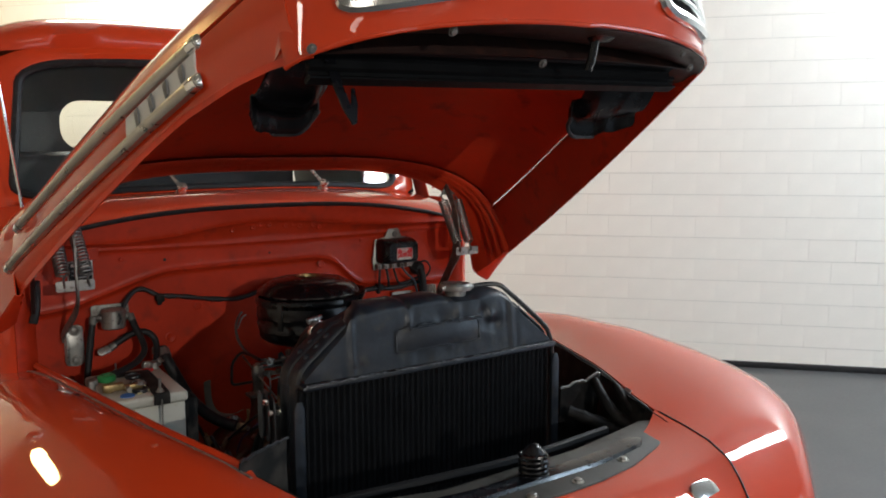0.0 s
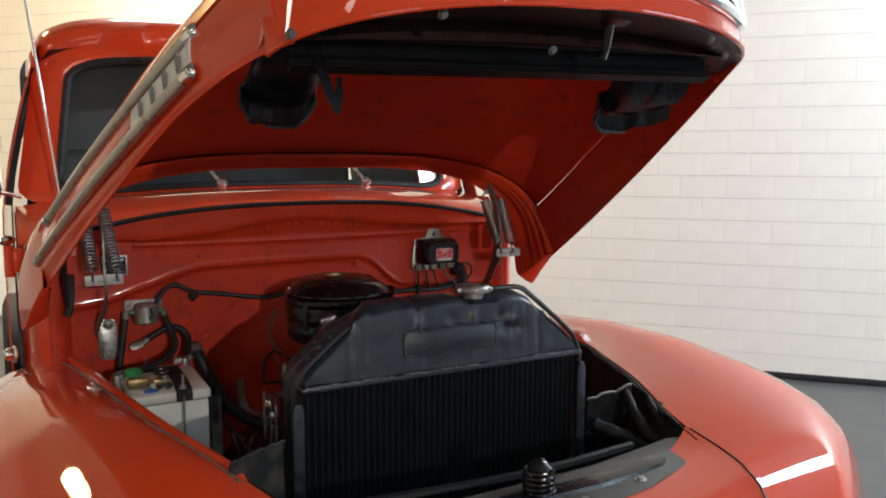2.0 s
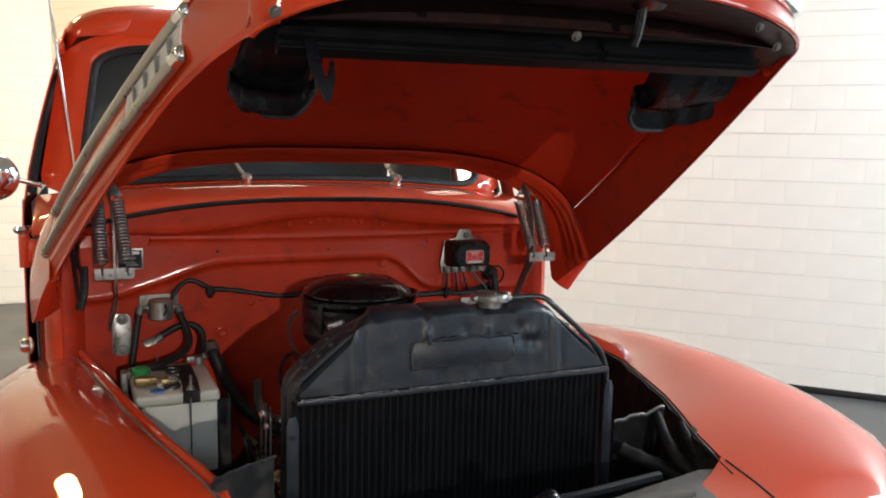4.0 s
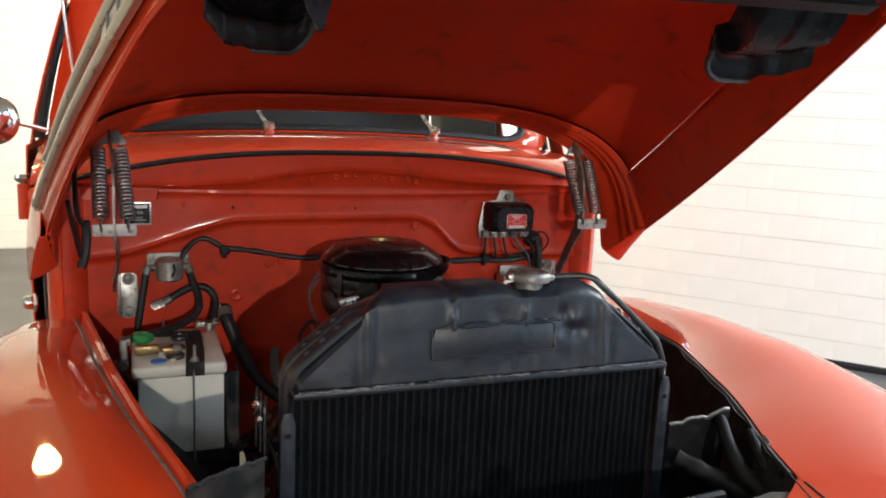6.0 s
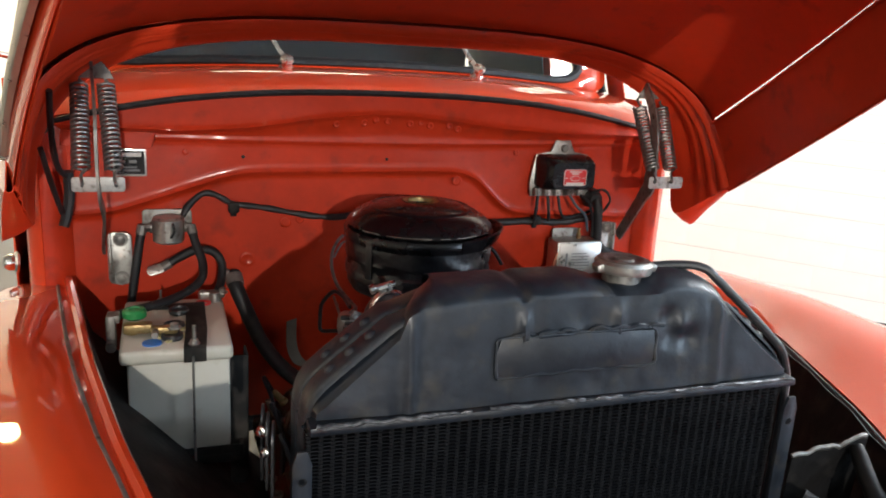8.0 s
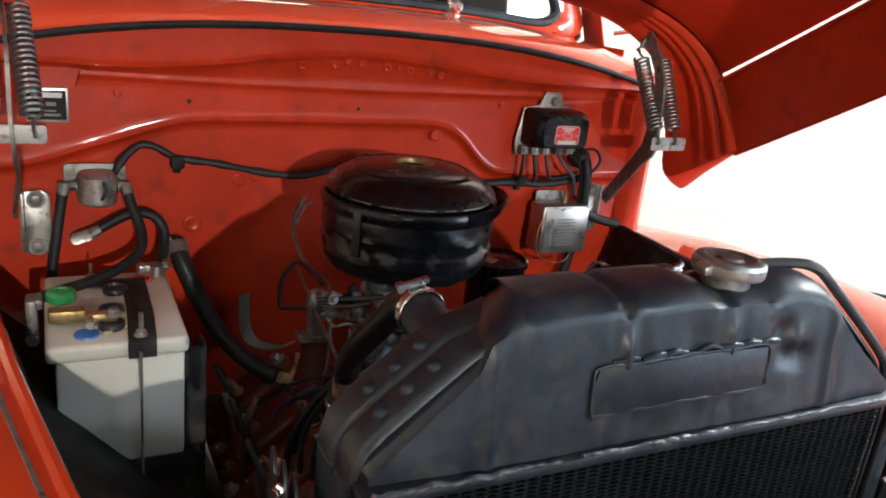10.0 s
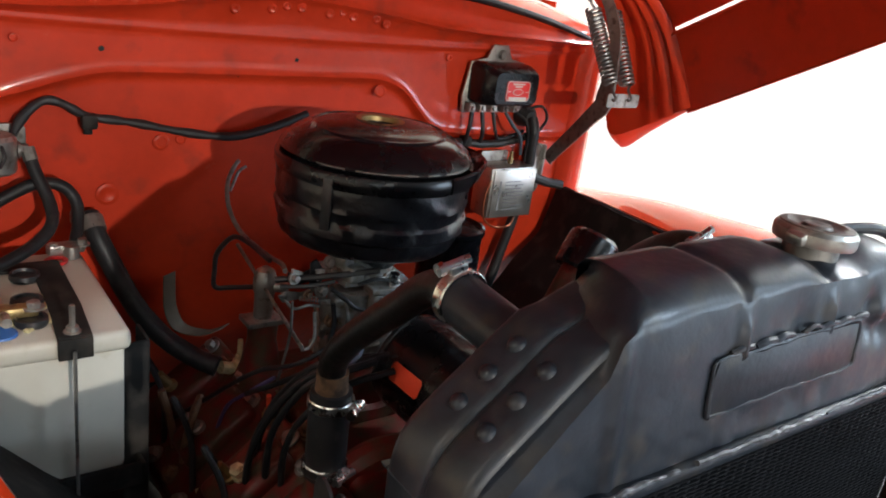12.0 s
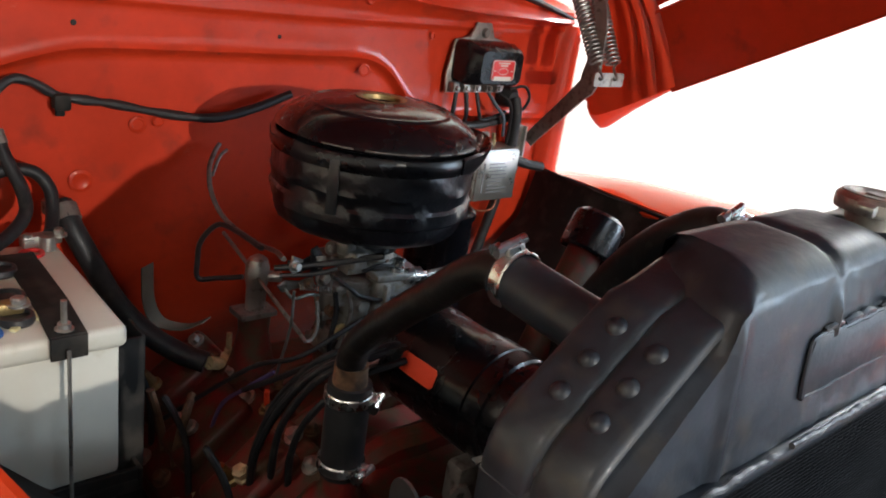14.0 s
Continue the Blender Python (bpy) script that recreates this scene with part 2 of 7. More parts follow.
def frame_at(p, d, up=(0, 0, 1)):
    """A turn whose z runs along d, at p."""
    z = Vector(d).normalized()
    x = Vector(up).cross(z)
    if x.length < 1e-4:
        x = Vector((1, 0, 0)).cross(z)
    x.normalize()
    return Matrix.Translation(p) @ Matrix((x, z.cross(x), z)).transposed().to_4x4()


def lathe(bm, profile, m=None, seg=24, arc=None):
    """Turns (radius, height) pairs about z, placed by m."""
    m = m or Matrix()
    rings = []
    for r, h in profile:
        if r < 1e-5:
            rings.append([bm.verts.new(m @ Vector((0, 0, h)))])
        else:
            rings.append([bm.verts.new(m @ Vector((r * math.cos(math.tau * i / seg), r * math.sin(math.tau * i / seg), h))) for i in range(seg)])
    for a, b in zip(rings, rings[1:]):
        for i in range(seg):
            j = (i + 1) % seg
            if len(a) == 1 and len(b) > 1:
                bm.faces.new((a[0], b[i], b[j]))
            elif len(b) == 1 and len(a) > 1:
                bm.faces.new((a[i], a[j], b[0]))
            elif len(a) > 1:
                bm.faces.new((a[i], a[j], b[j], b[i]))


def spline(pts, steps=6):
    """A smooth line through points (Catmull-Rom)."""
    p = [Vector(q) for q in pts]
    p = [2 * p[0] - p[1], *p, 2 * p[-1] - p[-2]]
    out = []
    for a, b, c, d in zip(p, p[1:], p[2:], p[3:]):
        for k in range(steps):
            t = k / steps
            out.append(0.5 * (2 * b + (c - a) * t + (2 * a - 5 * b + 4 * c - d) * t * t + (3 * b - a - 3 * c + d) * t**3))
    return [*out, p[-2]]


def tube(bm, pts, r, seg=10, steps=6, taper=None, wobble=0.0):
    """A round tube along a smooth line; steps=0 keeps the line as it is."""
    line = spline(pts, steps) if steps else [Vector(p) for p in pts]
    x = None
    rings = []
    for i, p in enumerate(line):
        d = (line[min(i + 1, len(line) - 1)] - line[max(i - 1, 0)]).normalized()
        x = d.orthogonal().normalized() if x is None else (x - d * x.dot(d)).normalized()
        y = d.cross(x)
        k = i / max(1, len(line) - 1)
        rr = (r + (taper - r) * k if taper is not None else r) * (1 + wobble * noise.noise(p * 45))
        rings.append([bm.verts.new(p + rr * (x * math.cos(math.tau * j / seg) + y * math.sin(math.tau * j / seg))) for j in range(seg)])
    for a, b in zip(rings, rings[1:]):
        for j in range(seg):
            bm.faces.new((a[j], a[(j + 1) % seg], b[(j + 1) % seg], b[j]))
    bm.faces.new(rings[0][::-1])
    bm.faces.new(rings[-1])


def sheet(bm, grid, thick=0.0, mat_index=0, closed=False):
    """A surface through rows of points; thick gives it a second side along its normals."""
    rows = [[bm.verts.new(p) for p in row] for row in grid]
    faces = []
    for a, b in zip(rows, rows[1:]):
        n = len(a)
        for j in range(n if closed else n - 1):
            k = (j + 1) % n
            if (a[j].co - a[k].co).length + (b[j].co - b[k].co).length < 1e-6:
                continue
            try:
                faces.append(bm.faces.new((a[j], a[k], b[k], b[j])))
            except ValueError:
                pass
    for f in faces:
        f.material_index = mat_index
    if thick:
        bm.normal_update()
        bmesh.ops.solidify(bm, geom=faces, thickness=thick)
    return faces


def prism(bm, outline, depth, m=None, bevel=0.0, seg=2):
    """A flat outline (x, y) given depth along z, from 0 to depth, placed by m."""
    vs = [bm.verts.new((x, y, 0)) for x, y in outline]
    f = bm.faces.new(vs)
    ext = bmesh.ops.extrude_face_region(bm, geom=[f])["geom"]
    top = [v for v in ext if isinstance(v, bmesh.types.BMVert)]
    bmesh.ops.translate(bm, vec=(0, 0, depth), verts=top)
    made = vs + top
    if bevel:
        edges = [e for e in {e for v in top for e in v.link_edges} if all(v in top for v in e.verts)]
        res = bmesh.ops.bevel(bm, geom=edges, offset=bevel, segments=seg, profile=0.5, affect="EDGES", clamp_overlap=True)
        made = list({v for v in made if v.is_valid} | {v for ff in res["faces"] for v in ff.verts})
    if m:
        bmesh.ops.transform(bm, matrix=m, verts=made)


def rounded(w, h, r, k=5):
    """The outline of a rounded rectangle centred at 0."""
    out = []
    for cx, cy, a0 in ((w / 2 - r, h / 2 - r, 0), (-w / 2 + r, h / 2 - r, 90), (-w / 2 + r, -h / 2 + r, 180), (w / 2 - r, -h / 2 + r, 270)):
        for i in range(k + 1):
            a = radians(a0 + 90 * i / k)
            out.append((cx + r * math.cos(a), cy + r * math.sin(a)))
    return out


def bolt(bm, p, d, r=0.007, h=0.006, washer=1.5):
    """A hexagon bolt head with its washer, standing on p along d."""
    m = frame_at(p, d)
    lathe(bm, [(0, 0), (r * washer, 0), (r * washer, h * 0.25), (0, h * 0.25)], m, 12)
    lathe(bm, [(0, h * 0.25), (r, h * 0.25), (r, h * 0.85), (r * 0.8, h), (0, h)], m, 6)


def coil(bm, a, b, radius, wire, turns, per=10, seg=6):
    """A helical spring from a to b."""
    m = frame_at(a, Vector(b) - Vector(a))
    length = (Vector(b) - Vector(a)).length
    pts = [m @ Vector((radius * math.cos(math.tau * i / per), radius * math.sin(math.tau * i / per), length * i / (turns * per))) for i in range(turns * per + 1)]
    tube(bm, pts, wire, seg, 0)


def lerp(a, b, t):
    return a + (b - a) * t


def graph(x, xs, ys):
    """Piecewise smooth value from a few knots."""
    return float(np.interp(x, xs, ys))

# ---- the hall ----
CORNER = Vector((-0.78, 6.70, 0))
WALL_DIR = Vector((0.686, -0.727, 0)).normalized()
WALL_LEN = 12.6
WALL_END = CORNER + WALL_DIR * WALL_LEN
PLAN = [CORNER, WALL_END, Vector((4.6, -6.6, 0)), Vector((-5.2, -6.6, 0)), Vector((-5.2, 6.70, 0))]


def wall_between(name, a, b, z0, z1, mat, thick=0.2, s0=0.0, s1=None, label=""):
    """A wall slab outside the line from a to b, between two heights."""
    d = (b - a).normalized()
    length = (b - a).length
    s1 = length if s1 is None else s1
    out = Vector((-d.y, d.x, 0))
    bm = bmesh.new()
    c = a + d * (s0 + s1) / 2 + out * thick / 2
    box(bm, (c.x, c.y, (z0 + z1) / 2), (s1 - s0, thick, z1 - z0), m=Matrix((d, out, (0, 0, 1))).transposed().to_4x4())
    return tagged(part(name, bm, mat, smooth=0), label, "wall", kind="structure")


bm = bmesh.new()
box(bm, (0.4, 0, -0.05), (16, 16, 0.1))
tagged(part("floor", bm, FLOOR, smooth=0), "dark grey coated concrete floor", "floor", kind="structure")
bm = bmesh.new()
box(bm, (0.4, 0, CEIL + 0.05), (16, 16, 0.1))
tagged(part("ceiling", bm, CEILING_DARK, smooth=0), "plain dull grey hall ceiling", "ceiling", kind="structure")

wall_right = wall_between("wall_right", CORNER, WALL_END, 0, CEIL, MORTAR, s0=-0.2, label="white painted block wall with flush joints")
wall_back = wall_between("wall_back", PLAN[4], CORNER, 0, CEIL, MORTAR, s0=-0.2, label="white painted block wall behind the truck")
wall_between("wall_side", PLAN[3], PLAN[4], 0, CEIL, CREAM, label="plain cream painted hall wall")
wall_between("wall_front", PLAN[2], PLAN[3], 0, CEIL, CEILING, label="plain grey painted hall wall")
wall_between("wall_door", PLAN[1], PLAN[2], 0, CEIL, CEILING, label="plain grey painted hall wall")

# dark cove strip at the foot of the block wall
bm = bmesh.new()
out = Vector((-WALL_DIR.y, WALL_DIR.x, 0))
c = CORNER + WALL_DIR * WALL_LEN / 2 - out * 0.012
box(bm, (c.x, c.y, 0.02), (WALL_LEN, 0.02, 0.04), 0.004, Matrix((WALL_DIR, out, (0, 0, 1))).transposed().to_4x4())
tagged(part("baseboard", bm, RUBBER), "dark rubber skirting strip on the wall", "baseboard", kind="structure")

# housings for the added ceiling lamps, all out of view
for tx, ty, long, wide, watts, tone in LAMPS:
    lamp = thing("ceiling_light", (tx, ty, CEIL), "plain housing of an unseen ceiling lamp", "lamp", "ceiling lights")
    bm = bmesh.new()
    box(bm, (tx, ty, CEIL - 0.045), (long + 0.06, wide + 0.04, 0.09), 0.01)
    part("housing", bm, CEILING, lamp)
spot = thing("wall_spotlight", (-0.50, -6.6, 2.46), "small white spotlight on the front wall", "lamp")
bm = bmesh.new()
box(bm, (-0.50, -6.53, 2.46), (0.22, 0.12, 0.22), 0.02)
part("housing", bm, CEILING, spot)


def window_at(name, m, w, h, label):
    """A plain window on the wall behind a daylight lamp; m looks into the hall."""
    win = tagged(thing(name, m.translation, label, "window"), label, "window", kind="structure")
    for cx_, cy_, sx_, sy_ in ((0, h / 2 + 0.03, w + 0.12, 0.06), (0, -h / 2 - 0.03, w + 0.12, 0.06), (-w / 2 - 0.03, 0, 0.06, h), (w / 2 + 0.03, 0, 0.06, h)):
        bm = bmesh.new()
        box(bm, m @ Vector((cx_, cy_, 0.03)), (sx_, sy_, 0.05), 0.006, m.to_3x3().to_4x4())
        part("window_frame", bm, CEILING, win)
    bm = bmesh.new()
    box(bm, m @ Vector((0, 0, 0.035)), (w, h, 0.006), 0.001, m.to_3x3().to_4x4())
    part("pane", bm, GLASS, win)


window_at("window_1", WINDOW_SIDE, 2.6, 2.2, "wide hall window letting in cool daylight")
# unseen window frame added round the front fill lamp
window_at("front_fill_window", FRONT_FILL, 2.4, 1.8, "unseen front window added for cool fill light")

# ---- the truck's body ----
X0 = 0.045
truck = thing("pickup_truck", (X0, 1.0, 0.0), "glossy orange-red old pickup truck with its hood raised", "truck")

# hood: its own axes, v forward and w up, raised 27 degrees about the rear edge
HOOD_O, HOOD_A = Vector((X0, 0.70, 1.135)), radians(27)
HOOD_V, HOOD_W = Vector((0, -math.cos(HOOD_A), math.sin(HOOD_A))), Vector((0, math.sin(HOOD_A), math.cos(HOOD_A)))


def hp(x, v, w):
    return HOOD_O + Vector((x, 0, 0)) + HOOD_V * v + HOOD_W * w


def hood_half(v):
    return 0.70 - 0.19 * v - 0.07 * v * v


def hood_crown(v):
    return 0.335 - 0.03 * v - 0.05 * max(0.0, v - 0.6)


def flange_w(v):
    return 0.143 - 0.028 * v


def gap_w(v):
    return 0.1540 - 0.030 * v


def edge_w(v, sg):
    """Lower edge of the hood's side: the raised hood is a little twisted, so the two sides differ."""
    if sg > 0:
        return -0.002
    return graph(v, (0.0, 0.30, 0.60, 0.74, 0.88, 0.97, 1.03, 1.06), (0.006, 0.014, 0.024, 0.026, 0.010, -0.010, -0.032, -0.045))


def hood_x(v, w, inset=0.0):
    """Half-width of the hood at length v and height w."""
    h = hood_crown(v) - inset
    k = max(0.0, 1 - abs(min(w, h) / h) ** 3.2)
    return (hood_half(v) - inset) * k ** (1 / 3.2)


FRONT_V, NOSE_HALF = 1.06, 0.4412


def lip_v(x):
    """Front edge of the hood, bowed forward at the middle."""
    return 1.0 + 0.18 * max(0.0, 1 - abs(x / NOSE_HALF) ** 2.4) ** 0.7


# top panel, from gap to gap
NV, NS = 26, 40
bm = bmesh.new()
grid = []
for i in range(NV + 1):
    v = FRONT_V * i / NV
    h, hw, w0 = hood_crown(v), hood_half(v), gap_w(v)
    a0 = math.asin(min(1, (w0 / h) ** 1.6))
    row = []
    for j in range(NS + 1):
        a = lerp(a0, math.pi - a0, j / NS)
        c, s = math.cos(a), math.sin(a)
        row.append(hp(-hw * math.copysign(abs(c) ** (2 / 3.2), c), v, h * abs(s) ** (2 / 3.2)))
    grid.append(row)
sheet(bm, grid, 0.004)
hood = part("hood", bm, [RED_UNDER], truck, "raised orange-red hood with a red painted underside", smooth=60)

# outer skin over the lining
bm = bmesh.new()
sheet(bm, [[p + HOOD_W * 0.005 for p in row] for row in grid], 0.002)
part("hood_skin", bm, RED, hood, "glossy orange-red outer panel", smooth=60)

# side panels with their inward flange
for sg in (-1, 1):
    bm = bmesh.new()
    outer = []
    for i in range(NV + 1):
        v = lerp(-0.01, 1.026, i / NV)
        f = flange_w(v)
        low = edge_w(v, sg) - (0.008 if sg > 0 else 0.0)
        ws = [low + (f - low) * q for q in (0, 0.1, 0.35, 0.6, 0.92, 1.0)]
        row = [hp(sg * (hood_half(v) - (0.016 if sg < 0 else 0.005)), v, ws[0])] + [hp(sg * (hood_x(v, w) - (0.016 if sg < 0 else 0.004) * max(0.0, 1 - (w - low) / 0.05) ** 1.5), v, w) for w in ws[1:]]
        outer.append(row)
    sheet(bm, outer, 0.003)
    side = part("hood_side", bm, RED, hood, "glossy orange-red side panel", smooth=50)
    bm = bmesh.new()
    sheet(bm, [[hp(sg * (hood_x(v, flange_w(v)) - k), v, flange_w(v) + dw) for k, dw in ((0.004, 0.0), (0.010, 0.001), (0.016, 0.0), (0.018, -0.006))] for v in [lerp(-0.01, 1.0, i / NV) for i in range(NV + 1)]], 0.002)
    sheet(bm, [[hp(sg * (hood_x(v, w) - 0.010), v, w) for w in [lerp(edge_w(v, sg) - 0.004, flange_w(v), q) for q in (0, 0.1, 0.35, 0.6, 0.92, 1.0)]] for v in [lerp(-0.01, 1.04, i / NV) for i in range(NV + 1)]], 0.001)
    part("side_flange", bm, RED_UNDER, hood, smooth=50)

# rear rim: outer band, rolled lip and the ridged inner flange
ARCH = 48


def arch(hw, h, n, y=None, base=1.0, v=0.0):
    """An arch across the hood: in the upright plane y, or in the hood's own section v."""
    row = []
    for j in range(ARCH + 1):
        a = math.pi * j / ARCH
        c, s_ = math.cos(a), math.sin(a)
        x, w = -hw * math.copysign(abs(c) ** (2 / n), c), h * abs(s_) ** (2 / n)
        row.append(hp(x, v, w) if y is None else Vector((X0 + x, y, base + w)))
    return row


crease, outer0 = arch(0.690, 0.327, 3.2, v=0.004), arch(0.702, 0.337, 3.2, v=0.0)
lip_in, lip_out = arch(0.690, 0.392, 3.3, 0.902), arch(0.752, 0.418, 3.3, 0.912)


def between(a, b, k, bulge=0.0):
    """A row part of the way from a to b, pushed to the inside by bulge."""
    mid_ = Vector((X0, 0.78, 1.15))
    return [p.lerp(q, k) + (mid_ - p.lerp(q, k)).normalized() * bulge * graph(p.lerp(q, k).z, (1.04, 1.18), (0.1, 1.0)) for p, q in zip(a, b)]


FOOT_OUT = (1.135, 1.062, 1.020, 1.004, 1.005, 1.022, 1.060)
FOOT_IN = (1.135, 1.072, 1.044, 1.036, 1.040, 1.056, 1.085)


def feet(row, k, knots=FOOT_OUT):
    """The row with its two ends cut to the rounded foot of the flange."""
    z = graph(k, (0, 0.5, 0.75, 0.86, 0.93, 0.97, 1.0), knots)
    return [Vector((p.x, p.y, z if j in (0, ARCH) else max(p.z, z))) for j, p in enumerate(row)]


bm = bmesh.new()
inner_rows = [feet(between(crease, lip_in, k, d), k, FOOT_IN) for k, d in ((0, 0), (0.04, 0.007), (0.09, 0.009), (0.13, 0.003), (0.17, 0.000), (0.21, 0.007), (0.26, 0.008), (0.30, 0.002), (0.34, 0.000), (0.39, 0.005), (0.44, 0.005), (0.49, 0.0), (0.56, -0.002), (0.64, 0.0), (0.72, 0.003), (0.80, 0.004), (0.88, 0.004), (0.95, 0.002), (1.0, -0.004))]
sheet(bm, inner_rows, 0.002)
part("rear_flange", bm, RED_UNDER, hood, "ridged red rear flange of the hood", smooth=40)
bm = bmesh.new()
band_rows = [feet(between(outer0, lip_out, k, -0.024 * k * (1 - k)), k) for k in (0, 0.2, 0.35, 0.5, 0.65, 0.75, 0.82, 0.88, 0.93, 0.97, 1.0)]
sheet(bm, band_rows + [feet(between(lip_out, lip_in, 0.4, -0.006), 1.0), feet(between(lip_out, lip_in, 0.98), 1.0)], 0.002)
part("rear_band", bm, RED, hood, "glossy orange-red rear band of the hood", smooth=60)
# turned-in foot between the band and the flange
for end in (0, ARCH):
    bm = bmesh.new()
    grid = []
    for n_, k in enumerate((0, 0.2, 0.35, 0.5, 0.65, 0.75, 0.82, 0.88, 0.93, 0.97, 1.0)):
        a, b = band_rows[n_][end], feet(between(crease, lip_in, k), k, FOOT_IN)[end]
        grid.append([a.lerp(b, q) - Vector((0, 0, 0.004 * math.sin(math.pi * q))) for q in (0, 0.15, 0.4, 0.7, 1.0)])
    sheet(bm, grid, 0.0015)
    part("flange_foot", bm, RED_UNDER, hood, smooth=60)

# nose: outer face above the lip and black lining behind it
bm = bmesh.new()
NX = 56
xs = [NOSE_HALF * math.sin(math.pi * (j / NX - 0.5)) for j in range(NX + 1)]


def nose(x, k):
    """Face of the nose, k from the lip (0) to the top (1)."""
    e = min(1.0, abs(x) / NOSE_HALF)
    top = hood_crown(1.0) * (1 - e ** 3.2) ** (1 / 3.2)
    w0 = -0.042 * (1 - e ** 4) - (0.003 + 0.030 * e ** 5 if x < 0 else 0.0)
    w = lerp(w0, top, k)
    v = lip_v(x) + 0.045 * math.sin(math.pi * min(1, k * 1.15)) * (1 - e ** 3) - 0.10 * k ** 2 * (1 - e ** 2)
    return hp(x, max(v, 1.0), w)


sheet(bm, [[nose(x, k / 12) for x in xs] for k in range(13)] + [[nose(x, 1.0) - HOOD_V * d - HOOD_W * 0.003 for x in xs] for d in (0.012, 0.045)], 0.004)
part("nose", bm, RED, hood, "glossy orange-red rounded nose of the hood", smooth=60)
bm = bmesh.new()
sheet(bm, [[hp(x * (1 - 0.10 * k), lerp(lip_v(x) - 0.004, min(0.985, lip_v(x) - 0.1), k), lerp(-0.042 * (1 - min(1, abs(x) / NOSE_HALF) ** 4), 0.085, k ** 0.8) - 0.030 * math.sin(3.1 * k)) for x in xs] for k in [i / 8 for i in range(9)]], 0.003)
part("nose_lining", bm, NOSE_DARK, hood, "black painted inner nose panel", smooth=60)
bm = bmesh.new()
tube(bm, [nose(x, 0.0) for x in xs], 0.004, 8, 0)
part("lip_edge", bm, RED, hood)
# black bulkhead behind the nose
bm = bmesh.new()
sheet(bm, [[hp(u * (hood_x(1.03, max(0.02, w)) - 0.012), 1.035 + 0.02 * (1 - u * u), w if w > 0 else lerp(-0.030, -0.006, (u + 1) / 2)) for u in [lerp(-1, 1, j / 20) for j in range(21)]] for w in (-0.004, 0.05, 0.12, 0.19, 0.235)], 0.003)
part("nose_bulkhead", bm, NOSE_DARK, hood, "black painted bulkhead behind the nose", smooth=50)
# black cross bar: a folded channel
bm = bmesh.new()
A, B = hp(-0.414, 1.012, -0.036), hp(0.362, 1.010, -0.013)
d = (B - A).normalized()
m = Matrix((d, HOOD_V, HOOD_W)).transposed().to_4x4()
mid = (A + B) / 2
prof = [(0.022, 0.018), (0.026, 0.020), (0.026, 0.023), (0.002, 0.023), (-0.003, 0.019), (-0.003, 0.004), (0.006, 0.002), (0.006, -0.006), (-0.003, -0.008), (-0.003, -0.016), (-0.016, -0.018), (-0.016, -0.021), (0.0, -0.021)]
sheet(bm, [[P_ + HOOD_V * a_ + HOOD_W * (0.72 * w_) for a_, w_ in prof] for P_ in (A, A.lerp(B, 0.5), B)], 0.003)
part("cross_bar", bm, FIN, hood, "black folded steel cross bar")
# safety hook
bm = bmesh.new()
hx = -0.372
prism(bm, [(-0.014, 0.0), (0.004, 0.0), (0.006, -0.05), (0.011, -0.086), (0.019, -0.056), (0.024, -0.056), (0.022, -0.084), (0.013, -0.112), (0.007, -0.114), (-0.002, -0.09), (-0.009, -0.05)], 0.004, Matrix.Translation(hp(hx, 1.012, -0.012)) @ Matrix((Vector((1, 0, 0)), HOOD_W, -HOOD_V)).transposed().to_4x4(), 0.0012)
part("safety_hook", bm, BLACK_GLOSS, hood, "dark steel safety catch hook")
# black deflectors under the front corners: pressed trays with a rounded corner, a rolled lip and a torn outer end
for sg in (-1, 1):
    bm = bmesh.new()
    tray, lip = [], []
    x_in, x_out = (0.325, 0.452) if sg < 0 else (0.232, 0.392)
    for i in range(33):
        u = i / 32
        x = lerp(x_in, x_out, u)
        torn = 0.0
        if u > 0.55:
            torn = (0.010 if sg < 0 else 0.022) * min(1.0, (u - 0.55) / 0.06) + (0.05 if sg < 0 else 0.030) * max(0.0, (u - 0.80) / 0.2) + 0.006 * noise.noise(Vector((u * 26, sg * 3.0, 0)))
        corner = max(0.0, 1 - u / 0.26)
        edge = 0.808 + torn + 0.042 * (1 - math.sqrt(max(0.0, 1 - corner * corner)))
        wall = 0.040 * corner ** 2
        row = []
        for k, w in ((0.0, 0.045), (0.15, 0.034), (0.30, 0.012), (0.45, -0.004), (0.60, -0.014), (0.72, -0.018), (0.80, -0.012), (0.86, -0.011), (0.91, -0.020), (0.96, -0.030), (1.0, -0.033)):
            v_ = lerp(0.995, edge, k)
            row.append(hp(sg * min(x, hood_half(v_) - 0.020), v_, w + wall * (1 - 0.5 * k)))
        tray.append(row)
        if u < 0.58:
            lip.append(row[-1])
    sheet(bm, tray, 0.003)
    shield = part("deflector", bm, DEFLECT, hood, "black pressed deflector with a torn edge", smooth=60)
    bm = bmesh.new()
    tube(bm, lip, 0.0042, 8, 0, wobble=0.3)
    part("rolled_lip", bm, BLACK_SATIN, shield, "worn rolled lip")
# bolts round the lip
for x, v, w in ((-0.425, 1.055, -0.036), (-0.242, 1.13, -0.042), (0.242, 1.13, -0.042), (0.351, 1.062, -0.021), (-0.02, 1.062, -0.036)):
    bm = bmesh.new()
    bolt(bm, hp(x, v, w), -HOOD_W * 0.8 + HOOD_V * 0.5, 0.005, 0.005)
    part("hood_bolt", bm, DULL_STEEL, hood)
